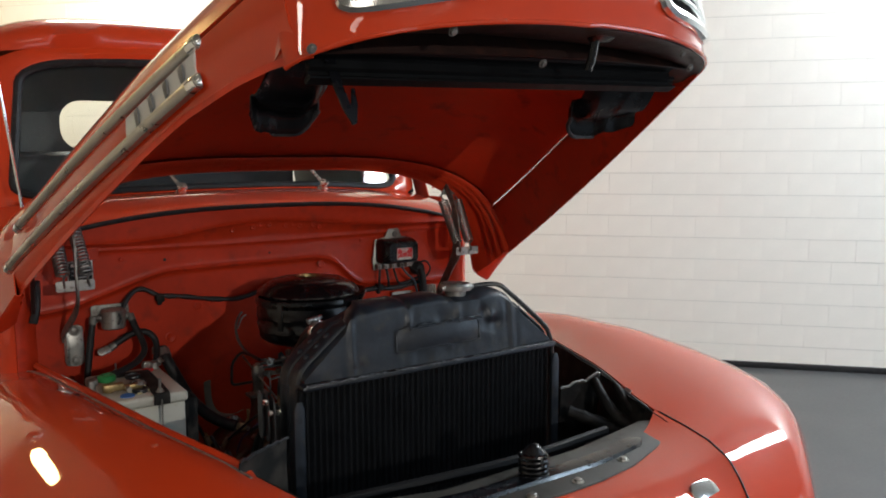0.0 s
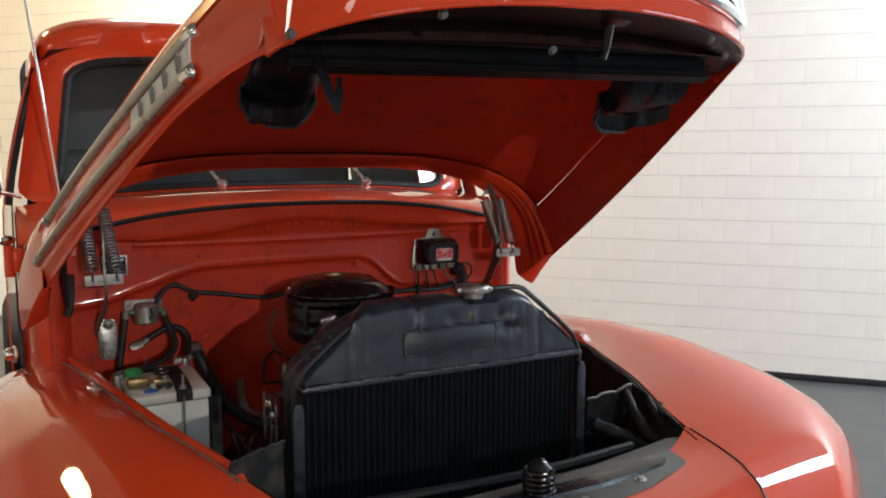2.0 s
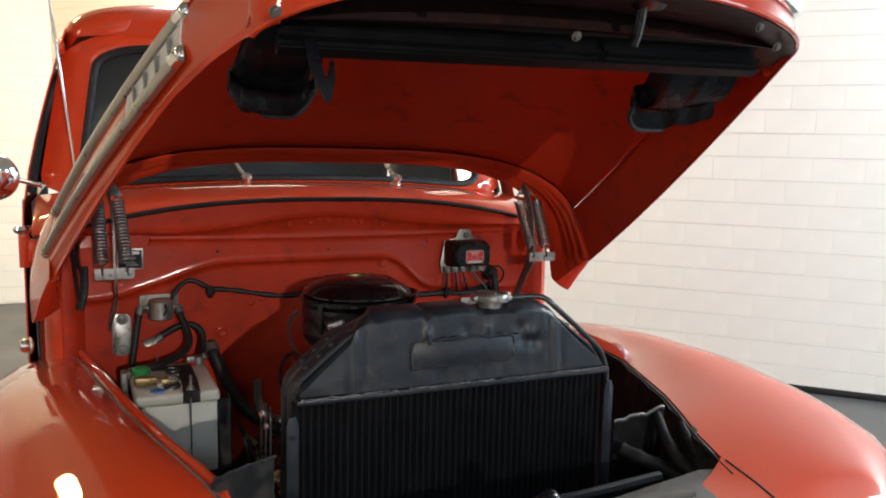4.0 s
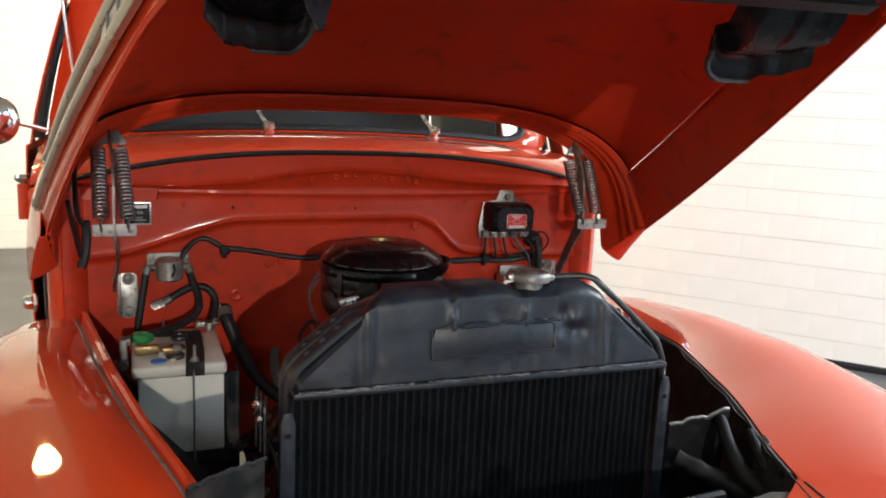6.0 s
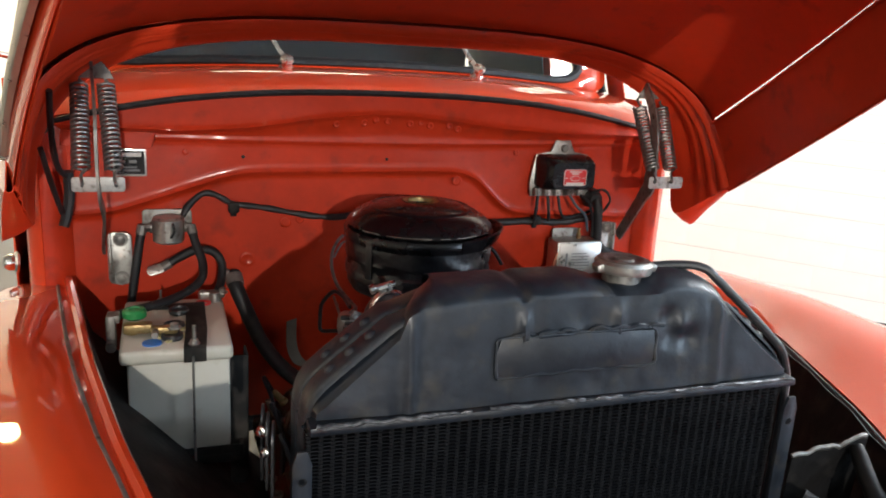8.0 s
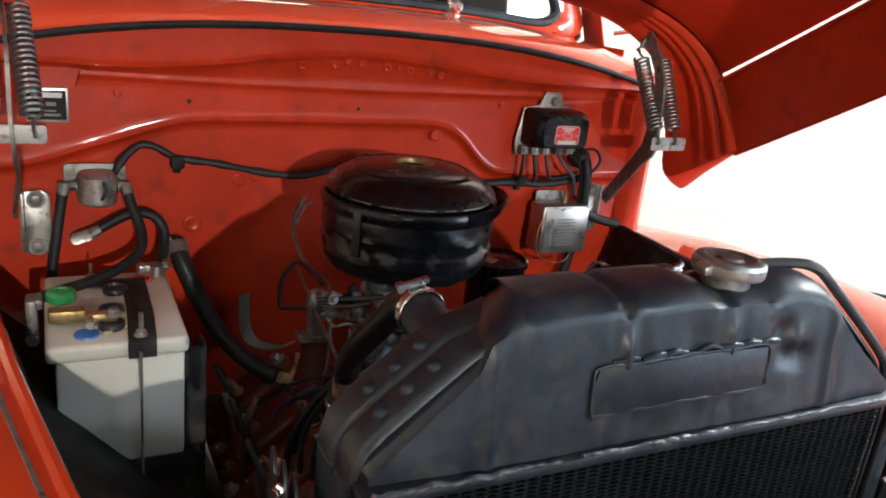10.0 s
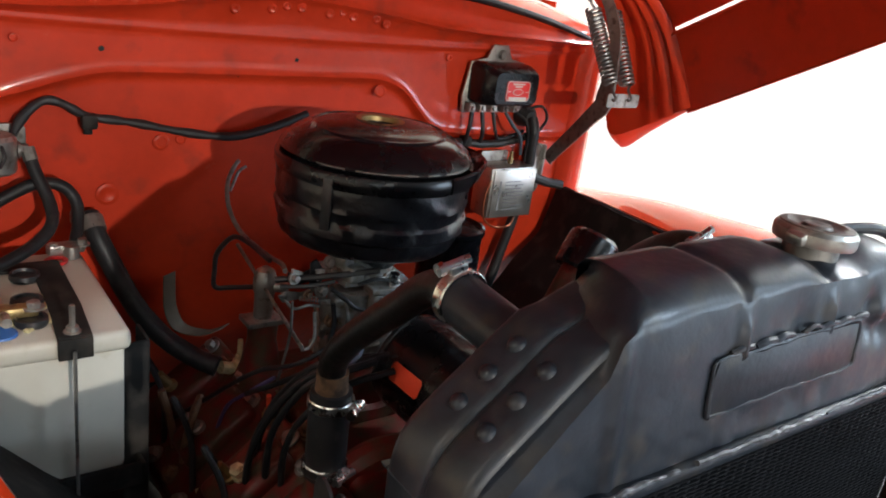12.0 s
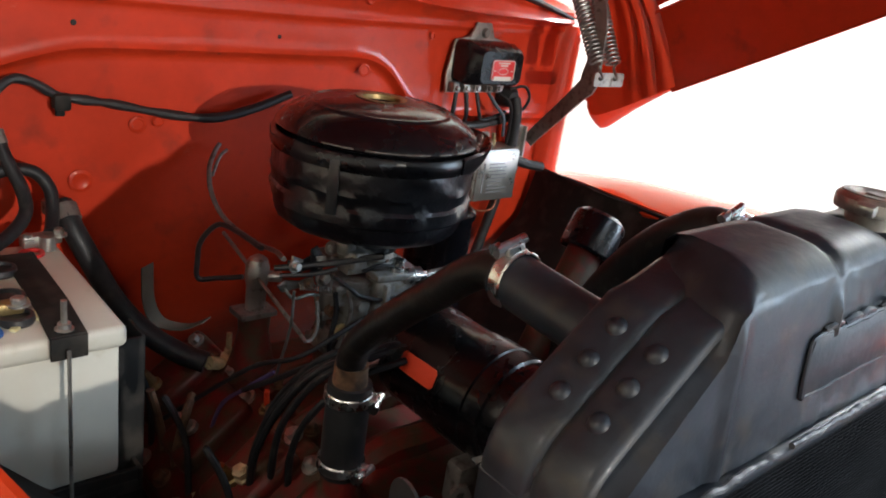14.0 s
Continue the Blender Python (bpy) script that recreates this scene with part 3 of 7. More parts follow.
# latch pin bracket under the nose
bm = bmesh.new()
box(bm, hp(0.06, 1.13, -0.018), (0.05, 0.03, 0.02), 0.006, m)
part("latch_tab", bm, BLACK_GLOSS, hood, "black latch tab")
bm = bmesh.new()
tube(bm, [hp(0.05, 1.125, -0.02), hp(0.052, 1.10, -0.045), hp(0.05, 1.085, -0.06)], 0.007, 8)
part("latch_bracket", bm, BLACK_GLOSS, hood, "black latch bracket")

# chrome nostril frames on the nose
for sg in (-1, 1):
    bm = bmesh.new()
    ring = []
    for x, k in ((0.150, 0.20), (0.165, 0.125), (0.25, 0.115), (0.33, 0.125), (0.372, 0.17), (0.380, 0.24), (0.355, 0.32), (0.27, 0.35), (0.18, 0.33), (0.150, 0.20)):
        ring.append(nose(sg * x, k) + HOOD_V * 0.004)
    tube(bm, ring, 0.011, 8, 4)
    nostril = part("nostril_frame", bm, CHROME, hood, "chrome frame of the air opening")
    bm = bmesh.new()
    sheet(bm, [[nose(sg * lerp(0.165, 0.365, j / 10), k) + HOOD_V * 0.002 for j in range(11)] for k in (0.15, 0.20, 0.26, 0.31)], 0.002)
    part("opening", bm, BLACK_MATT, nostril)
    for k in (0.20, 0.265):
        bm = bmesh.new()
        tube(bm, [nose(sg * lerp(0.165, 0.365, j / 8), k) + HOOD_V * 0.006 for j in range(9)], 0.006, 8, 0)
        part("slat", bm, CHROME, nostril, "chrome slat across the air opening")

# paired trim strips and name plate on each hood side
for sg in (-1, 1):
    drop = 0.012 if sg < 0 else 0.026
    for w0, w1, v0, v1 in ((0.152 - drop, 0.131 - drop, 0.035, 0.83), (0.079 - drop, 0.063 - drop, -0.02, 0.825)):
        bm = bmesh.new()
        line = [hp(sg * (hood_x(v, lerp(w0, w1, i / 14)) + 0.004), v, lerp(w0, w1, i / 14)) for i, v in enumerate([lerp(v0, v1, i / 14) for i in range(15)])]
        sec = [(-0.013, -0.002), (-0.011, 0.006), (-0.004, 0.011), (0.004, 0.011), (0.011, 0.006), (0.013, -0.002)]
        grid = []
        for p in line:
            grid.append([p + HOOD_W * a + Vector((sg * b, 0, 0)) for a, b in sec])
        sheet(bm, grid, 0, closed=True)
        strip = part("trim_strip", bm, TRIM, hood, "dull bright metal trim strip", smooth=40)
        for i0, i1 in ((0, 1), (14, 13)):
            bm = bmesh.new()
            d_ = (line[i0] - line[i1]).normalized()
            sheet(bm, [[line[i0] - d_ * back + HOOD_W * a * sc + Vector((sg * (b * sc + 0.0012), 0, 0)) for a, b in sec] for back, sc in ((-0.005, 0.15), (-0.0035, 0.5), (-0.001, 0.78), (0.004, 0.95), (0.010, 1.02), (0.024, 1.02))], 0, closed=True)
            part("trim_end", bm, CHROME, strip, "bright rounded end cap")
    bm = bmesh.new()
    grid = [[hp(sg * (hood_x(v, w) + 0.006), v, w) for v in [lerp(0.60, 0.818, j / 8) for j in range(9)]] for w in (0.072 - drop, 0.084 - drop, 0.10 - drop, 0.118 - drop)]
    sheet(bm, grid, 0.004)
    plate = part("name_plate", bm, PALE, hood, "pale grey name plate with dark raised marks")
    for n_, v in enumerate((0.643, 0.69, 0.737, 0.784)):
        bm = bmesh.new()
        c = hp(sg * (hood_x(v, 0.097 - drop) + 0.0075), v, 0.097 - drop)
        tilt = Matrix((HOOD_V, HOOD_W, Vector((sg, 0, 0)))).transposed().to_4x4()
        box(bm, c, (0.022, 0.029, 0.003), 0.001, tilt)
        part("plate_mark", bm, GREY_PRINT, plate)

# ---- fenders ----
def ledge_x(y, sg=-1):
    """Bay edge of a fender; the driver's and the other side differ a little."""
    if sg > 0:
        return graph(y, (-0.54, -0.50, -0.46, -0.41, -0.345, -0.28, -0.19, -0.09, 0.10, 0.37, 0.95, 1.2), (0.21, 0.24, 0.267, 0.302, 0.332, 0.348, 0.362, 0.395, 0.482, 0.578, 0.650, 0.67))
    return graph(y, (-0.54, -0.42, -0.2, 0.0, 0.2, 0.45, 0.95, 1.2), (0.24, 0.30, 0.415, 0.475, 0.525, 0.575, 0.650, 0.67))


def ledge_z(y):
    return graph(y, (-0.54, -0.50, -0.46, -0.41, -0.345, -0.18, 0.0, 0.45, 0.97, 1.3), (0.80, 0.858, 0.880, 0.893, 0.900, 0.912, 0.925, 0.925, 0.905, 0.88))


def crest_z(y):
    return graph(y, (-0.54, -0.52, -0.47, -0.40, -0.30, -0.20, -0.10, 0, 0.25, 0.5, 0.75, 1.0, 1.25, 1.5), (0.70, 0.775, 0.838, 0.884, 0.917, 0.934, 0.943, 0.950, 0.960, 0.955, 0.930, 0.885, 0.79, 0.62))


def fender_point(y, k, sg):
    """k 0 at the bay's edge, 1 at the lower outer rim; y runs from the nose to the rear."""
    xl, zc = ledge_x(y, sg), crest_z(y)
    zl = min(ledge_z(y), zc)
    xo = graph(y, (-0.54, -0.50, -0.40, -0.30, -0.20, -0.10, 0.0, 0.15, 1.5), (0.40, 0.49, 0.625, 0.78, 0.87, 0.91, 0.93, 0.94, 0.94))
    xc = graph(y, (-0.54, -0.47, -0.40, -0.30, -0.20, -0.10, 0.0, 0.2, 1.5), (0.33, 0.43, 0.50, 0.57, 0.61, 0.64, 0.665, 0.70, 0.70))
    if sg < 0:
        xc -= graph(y, (-0.3, -0.02, 0.15, 0.35, 0.6, 1.3), (0.0, 0.115, 0.10, 0.05, 0.01, 0.0))
    zb = 0.36
    if k < 0.3:
        u = k / 0.3
        return xl + (xc - xl) * u, zl + (zc - zl) * math.sin(u * math.pi / 2)
    u = (k - 0.3) / 0.7 * math.pi / 2
    return xc + (xo - xc) * math.sin(u) ** 0.85, zb + (zc - zb) * max(0.0, math.cos(u)) ** 0.55


for sg in (-1, 1):
    bm = bmesh.new()
    ys = [-0.54 + 0.08 * (i / 8) ** 1.3 for i in range(8)] + [lerp(-0.46, 1.32, i / 40) for i in range(41)]
    grid = []
    for y in ys:
        grid.append([Vector((X0 + sg * x, y, z)) for x, z in [fender_point(y, k / 26, sg) for k in range(27)]])
    sheet(bm, grid, 0.003)
    fender = part("fender", bm, RED, truck, "glossy orange-red rounded front fender", smooth=60)
    # rolled edge along the bay with a dark weatherstrip
    bm = bmesh.new()
    ey = [lerp(-0.085 if sg < 0 else -0.172, 0.93, i / 20) for i in range(21)]
    tube(bm, [(X0 + sg * (ledge_x(y, sg) - 0.004), y, ledge_z(y) + (0.004 - 0.03 * max(0.0, -0.06 - y) / 0.025 if sg < 0 else -0.011)) for y in ey], 0.009 if sg < 0 else 0.007, 8, 0)
    part("fender_edge", bm, RED, fender)
    bm = bmesh.new()
    if sg < 0:
        tube(bm, [(X0 - x_, y, z_ + 0.001) for y in ey for x_, z_ in [fender_point(y, 0.3 * 0.020 / max(0.04, graph(y, (-0.1, 0.2, 0.6, 1.0), (0.12, 0.10, 0.09, 0.05))), sg)]], 0.0045, 6, 0)
    else:
        tube(bm, [(X0 + ledge_x(y, sg) - 0.008, y, ledge_z(y) - 0.004) for y in ey], 0.005, 6, 0, wobble=0.5)
    part("weatherstrip", bm, DULL_STEEL if sg < 0 else RUBBER, fender, "thin grey seam strip" if sg < 0 else "lumpy black felt strip")
    # inner apron down into the bay
    bm = bmesh.new()
    grid = []
    for i in range(19):
        y = lerp(-0.24, 0.955, i / 18)
        x, z = ledge_x(y, sg) - 0.012, ledge_z(y) - 0.002
        grid.append([Vector((X0 + sg * (x - 0.015 * q - (0.0 if q < 3 else 0.04 * (q - 2)) + (0.008 if sg < 0 else 0.022) * noise.noise(Vector((y * 9, q * 0.8, sg)))), y, z - 0.055 * q)) for q in range(9)])
    sheet(bm, grid, 0.003)
    part("inner_apron", bm, BLACK_MATT, truck, "dull black inner fender apron", smooth=50)
    # headlamp
    m = frame_at((X0 + sg * 0.395, -0.452, 0.706), (0, -1, 0.04))
    bm = bmesh.new()
    lathe(bm, [(0.075, 0.02), (0.10, 0.03), (0.112, 0.02), (0.115, -0.01), (0.105, -0.03)], m, 32)
    lamp = part("headlamp_ring", bm, CHROME, fender, "chrome headlamp ring")
    bm = bmesh.new()
    lathe(bm, [(0, 0.045), (0.05, 0.036), (0.09, 0.014), (0.09, -0.02), (0, -0.05)], m, 24)
    part("headlamp_lens", bm, PALE, lamp)

# wheels under the fenders
for sg in (-1, 1):
    for wy in (0.42, 3.3):
        m = frame_at((X0 + sg * 0.74, wy, 0.36), (sg, 0, 0))
        bm = bmesh.new()
        lathe(bm, [(0.20, -0.08), (0.30, -0.09), (0.35, -0.07), (0.36, -0.03), (0.36, 0.03), (0.35, 0.07), (0.30, 0.09), (0.20, 0.08), (0.20, -0.08)], m, 32)
        wheel = part("wheel", bm, TYRE, truck, "black tyre on a red steel rim")
        bm = bmesh.new()
        lathe(bm, [(0, 0.02), (0.06, 0.05), (0.12, 0.02), (0.17, 0.03), (0.205, 0.07), (0.205, -0.07), (0, -0.06)], m, 24)
        part("rim", bm, RED, wheel)
for sg in (-1, 1):
    bm = bmesh.new()
    box(bm, (X0 + sg * 0.38, 1.6, 0.45), (0.07, 4.4, 0.14), 0.01)
    part("frame_rail", bm, BLACK_MATT, truck)

# crumpled black rubber flap at the corner of the bay, its rolled folds and a torn scrap of felt
bm = bmesh.new()
grid = []
for i in range(25):
    k = i / 24
    y = lerp(0.0, -0.195, k)
    row = []
    for q in range(13):
        d = q / 12
        fold = math.sin(k * 13 + 2.2 * d) * 0.013 * min(1.0, d * 2.5) + 0.007 * noise.noise(Vector((k * 7, d * 4, 5.0)))
        row.append(Vector((X0 + ledge_x(y, 1) - 0.012 - 0.055 * d ** 1.4 + fold, y + 0.4 * fold, ledge_z(y) - 0.006 - 0.16 * d + 0.006 * noise.noise(Vector((k * 9, d * 3, 1.0))))))
    grid.append(row)
sheet(bm, grid, 0.003)
flap = part("corner_flap", bm, FLAP, truck, "crumpled black rubber flap in the corner of the bay", smooth=60)
for pts, r0, r1 in (([(0.322, -0.022, 0.880), (0.350, -0.052, 0.866), (0.385, -0.085, 0.848), (0.420, -0.122, 0.838)], 0.012, 0.017), ([(0.415, -0.006, 0.930), (0.400, -0.050, 0.902), (0.396, -0.095, 0.872), (0.405, -0.135, 0.858)], 0.010, 0.016), ([(0.432, -0.055, 0.925), (0.420, -0.100, 0.900), (0.412, -0.150, 0.882), (0.400, -0.185, 0.872)], 0.009, 0.014)):
    bm = bmesh.new()
    tube(bm, pts, r0, 12, 6, taper=r1, wobble=0.35)
    part("rubber_fold", bm, FLAP, flap, "rolled fold of black rubber")
bm = bmesh.new()
sheet(bm, [[Vector((0.437 - 0.005 * j + 0.004 * i, -0.098 + 0.009 * i, 0.924 - 0.005 * j * j + 0.005 * noise.noise(Vector((i, j, 2.0))))) for j in range(4)] for i in range(4)], 0.0012)
part("felt_scrap", bm, PLATE_GREY, flap, "torn pale scrap of felt")

# front panel over the grille, with the dark latch plate on it
bm = bmesh.new()
grid = []
for i in range(15):
    k = i / 14
    yr = lerp(-0.186, -0.53, k)
    row = []
    for j in range(33):
        x = lerp(-ledge_x(yr), ledge_x(yr, 1), j / 32)
        e = abs(j / 16 - 1)
        y = yr - 0.03 * (1 - e ** 2.4) * (1 - 0.6 * k) - 0.08 * (1 - e ** 2.4) * (1 - k) ** 2
        mid = graph(k, (0, 0.3, 0.55, 0.75, 0.9, 1.0), (0.884, 0.890, 0.886, 0.868, 0.835, 0.79))
        row.append(Vector((X0 + x, y, lerp(mid, ledge_z(yr) - 0.003, e ** 4))))
    grid.append(row)
for j_ in range(4):
    grid.append([p + Vector((0, -0.004 * (j_ + 1), -0.09 * (j_ + 1))) for p in grid[14]])
sheet(bm, grid, 0.003)
front = part("front_panel", bm, RED, truck, "glossy orange-red panel above the grille", smooth=60)
for sg in (-1, 1):
    bm = bmesh.new()
    tube(bm, [(X0 + sg * (ledge_x(y, sg) + 0.001), y, ledge_z(y) + 0.0005) for y in [lerp(-0.20, -0.53, i / 20) for i in range(21)]], 0.0019, 6, 0)
    part("panel_seam", bm, RUBBER, front, "dark seam beside the fender")
for x in (-0.30, -0.10, 0.10, 0.255):
    bm = bmesh.new()
    prism(bm, rounded(0.062, 0.05, 0.018), 0.008, Matrix.Translation((X0 + x - 0.07, -0.452, 0.868)) @ pose(0, 0, 0, 42).to_4x4(), 0.002)
    part("panel_mark", bm, CHROME, front, "bright chrome mark")
bm = bmesh.new()
outl = [(0.394, -0.196), (0.404, -0.210), (0.402, -0.224), (0.392, -0.238), (0.374, -0.252), (0.29, -0.300), (0.18, -0.338), (0.09, -0.352), (0.0, -0.356), (-0.12, -0.340), (-0.12, -0.322), (-0.24, -0.292), (-0.335, -0.250), (-0.385, -0.205), (-0.33, -0.185), (-0.15, -0.235), (0.15, -0.225), (0.30, -0.198), (0.36, -0.186)]
prism(bm, outl, 0.004, Matrix.Translation((0.0, 0.0, 0.892)), 0.001)
latchplate = part("latch_plate", bm, LATCH_GREY, front, "dark grey steel latch plate")
for sg in (-1, 1):
    for x, y in ((0.378, -0.226), (0.182, -0.312), (0.05, -0.335)):
        bm = bmesh.new()
        bolt(bm, (sg * x, y, 0.896), (0, 0, 1), 0.007, 0.006)
        part("plate_bolt", bm, STEEL, latchplate)
bm = bmesh.new()
sheet(bm, [[Vector((x, -0.286 + 0.30 * max(0.0, abs(x) - 0.12) ** 1.35 + dy * (0.3 if abs(x) > 0.27 else 1), 0.8945 + dz)) for dy, dz in ((-0.018, 0.0), (-0.014, 0.0045), (0.0, 0.006), (0.016, 0.0045), (0.020, 0.0))] for x in [lerp(-0.28, 0.28, i / 28) for i in range(29)]], 0.002)
part("plate_channel", bm, BLACK_GLOSS, latchplate, "black pressed channel")
bm = bmesh.new()
box(bm, (X0, -0.205, 0.855), (0.68, 0.05, 0.03), 0.006)
box(bm, (X0, -0.16, 0.80), (0.74, 0.05, 0.10), 0.01)
tube(bm, [(X0 - 0.36, -0.13, 0.875), (X0, -0.165, 0.876), (X0 + 0.27, -0.14, 0.872)], 0.010, 8)
part("cross_member", bm, FIN, front, "black steel cross member")
# hood latch dome with its spring
latch_at = Vector((0.004, -0.275, 0.905))
bm = bmesh.new()
lathe(bm, [(0, 0.0), (0.024, 0), (0.026, 0.006), (0.012, 0.010), (0.012, 0.036), (0.019, 0.038), (0.020, 0.044), (0.013, 0.052), (0.006, 0.058), (0, 0.059)], Matrix.Translation(latch_at + Vector((0, 0, -0.01))), 20)
latch = part("latch_pin", bm, BLACK_GLOSS, front, "black domed hood latch pin")
bm = bmesh.new()
coil(bm, latch_at + Vector((0, 0, -0.012)), latch_at + Vector((0, 0, 0.032)), 0.024, 0.003, 5, 16)
part("latch_spring", bm, BLACK_GLOSS, latch, "black coil spring")

# ---- firewall and cowl ----
FW = 0.97


def fw_top(x):
    return 1.284 - 0.062 * min(1.3, abs(x / 0.62)) ** 2.6


bm = bmesh.new()
xs = [lerp(-0.655, 0.655, j / 130) for j in range(131)]


def emboss_edge(x):
    """Lower line of the raised band across the firewall, its corners rounded."""
    return sum(graph(x + d, (-0.66, -0.56, -0.494, -0.42, -0.3565, -0.312, -0.27, 0.143, 0.177, 0.211, 0.273, 0.303, 0.36, 0.66), (1.022, 1.031, 1.052, 1.076, 1.097, 1.108, 1.1105, 1.1130, 1.1085, 1.094, 1.032, 1.017, 1.012, 1.000)) for d in (-0.016, -0.008, 0.0, 0.008, 0.016)) / 5


def swage(x):
    return 1.1785 + 0.010 * (x / 0.64) ** 2


def crest(x):
    """Crest of the bulge under the cowl, highest in the middle."""
    return sum(graph(x + d, (-0.66, -0.49, -0.38, -0.26, -0.157, -0.07, 0.018, 0.128, 0.25, 0.38, 0.66), (1.205, 1.2035, 1.206, 1.217, 1.235, 1.2435, 1.245, 1.236, 1.2215, 1.213, 1.210)) for d in (-0.03, -0.015, 0.0, 0.015, 0.03)) / 5


grid = []
LEVELS = [(0, 0.47), (0, 0.55), (0, 0.68), (0, 0.80), (0, 0.90)] + [(1, k) for k in (-0.05, -0.025, -0.012, -0.006, 0.0, 0.004, 0.009, 0.014, 0.020, 0.030)] + [(3, 0.35), (3, 0.7)] + [(2, k) for k in (-0.014, -0.006, -0.002, 0.002, 0.006, 0.010)] + [(4, 0.34), (4, 0.67)] + [(5, k) for k in (-0.010, -0.006, -0.003, 0.0, 0.003, 0.006, 0.010)] + [(6, k) for k in (0.25, 0.5, 0.75, 0.9, 1.0)]


def step(d, width):
    """0 below, 1 above, with a soft edge."""
    return 1 / (1 + math.exp(-max(-40, min(40, d / width))))


for kind, k in LEVELS:
    row = []
    for x in xs:
        zt, e, sw, cr = fw_top(x), emboss_edge(x), swage(x), crest(x)
        z = {0: k * (e - 0.02) / 1.02 if k > 0.85 else k, 1: e + k, 2: sw + k, 3: lerp(e + 0.03, sw - 0.014, k), 4: lerp(sw + 0.010, cr - 0.010, k), 5: cr + k, 6: lerp(cr + 0.010, max(zt, cr + 0.02), k)}[kind]
        d, q, r = z - e, z - sw, z - cr
        y = FW + 0.004 - 0.010 * step(d - 0.002, 0.0022) - 0.0055 * math.exp(-((d - 0.009) / 0.005) ** 2)
        y += -0.005 * step(q, 0.002) - 0.004 * math.exp(-((q - 0.004) / 0.004) ** 2)
        bulge = min(1.0, max(0.0, (q - 0.010) / max(0.012, cr - sw - 0.010)))
        y += -0.017 * bulge ** 1.4 + (0.30 * r if r > 0 else 0.0) - 0.0038 * math.exp(-(r / 0.0045) ** 2) + 0.0022 * noise.noise(Vector((x * 9, z * 9, 7))) + 0.0007 * noise.noise(Vector((x * 26, z * 26, 2)))
        row.append(Vector((X0 + x, y + 0.8 * max(0.0, 0.70 - z), z)))
    grid.append(row)
sheet(bm, grid, 0.004)
firewall = part("firewall", bm, RED_BAY, truck, "red painted firewall with pressed ribs and dents", smooth=50)
for x, z in ((-0.308, 1.15), (-0.103, 1.12), (-0.004, 1.147), (0.306, 1.057), (-0.20, 1.20)):
    bm = bmesh.new()
    lathe(bm, [(0, 0.001), (0.003, 0.001), (0.0042, 0), (0.0042, -0.003), (0, -0.003)], frame_at((X0 + x, FW - 0.006, z), (0, -1, 0)), 12)
    part("plug", bm, BLACK_MATT, firewall)
for x, z, r in ((-0.30, 0.93, 0.013), (-0.22, 1.01, 0.010), (-0.19, 1.015, 0.007), (0.16, 1.10, 0.009), (0.30, 1.165, 0.005), (-0.42, 1.16, 0.005), (0.47, 1.165, 0.005)):
    bm = bmesh.new()
    lathe(bm, [(r * 1.3, 0.0), (r * 1.1, 0.0014), (r * 0.9, 0.0016), (r * 0.75, 0.0003), (0, 0.0003)], frame_at((X0 + x, FW - 0.001 - (0.010 if z > 1.05 else 0), z), (0, -1, 0)), 18)
    part("pressed_dimple", bm, RED_BAY, firewall)
# dents along the top ridge
rng = random.Random(4)
for x in (-0.12, -0.06, -0.035, -0.01, 0.04, 0.065, 0.085, 0.13, 0.15):
    bm = bmesh.new()
    lathe(bm, [(0.0085, -0.0015), (0.0065, 0.0004), (0.0048, 0.0006), (0.003, -0.0004), (0, -0.0008)], frame_at((X0 + x, FW - 0.0250 + 0.001 * rng.random(), crest(x) - 0.013 + rng.uniform(-0.005, 0.003)), (rng.uniform(-0.2, 0.2), -1, -0.25)), 10)
    part("dent", bm, RED_BAY, firewall)
# angled jambs to the cowl sides: bay paint inside, its darker red standing in for shade; gloss outside
for sg in (-1, 1):
    for name, cols, mt, label in (("cowl_jamb", ((0.638, FW, 1.215), (0.652, FW - 0.02, 1.21), (0.668, FW - 0.03, 1.195), (0.684, FW - 0.028, 1.182)), RED_BAY, "red painted jamb beside the firewall"),
                                  ("cowl_side", ((0.684, FW - 0.028, 1.182), (0.700, FW - 0.02, 1.17), (0.722, FW + 0.06, 1.20), (0.745, FW + 0.26, 1.27)), RED, "glossy orange-red cowl side panel")):
        bm = bmesh.new()
        sheet(bm, [[Vector((X0 + sg * x, y, lerp(0.70, zt, k))) for x, y, zt in cols] for k in [i / 10 for i in range(11)]], 0.004)
        part(name, bm, mt, truck, label, smooth=50)

# black gasket and cowl top
bm = bmesh.new()
tube(bm, [(X0 + x, FW + 0.0 - 0.02, fw_top(x) + 0.004) for x in xs], 0.0065, 8, 0)
part("cowl_gasket", bm, RUBBER, truck, "black rubber hood gasket")


def ws_bottom(x):
    """Foot of the windscreen: depth and height."""
    e = abs(x) / 0.70
    return 1.235 + 0.065 * e ** 2.4, 1.326 - 0.040 * e ** 2.5


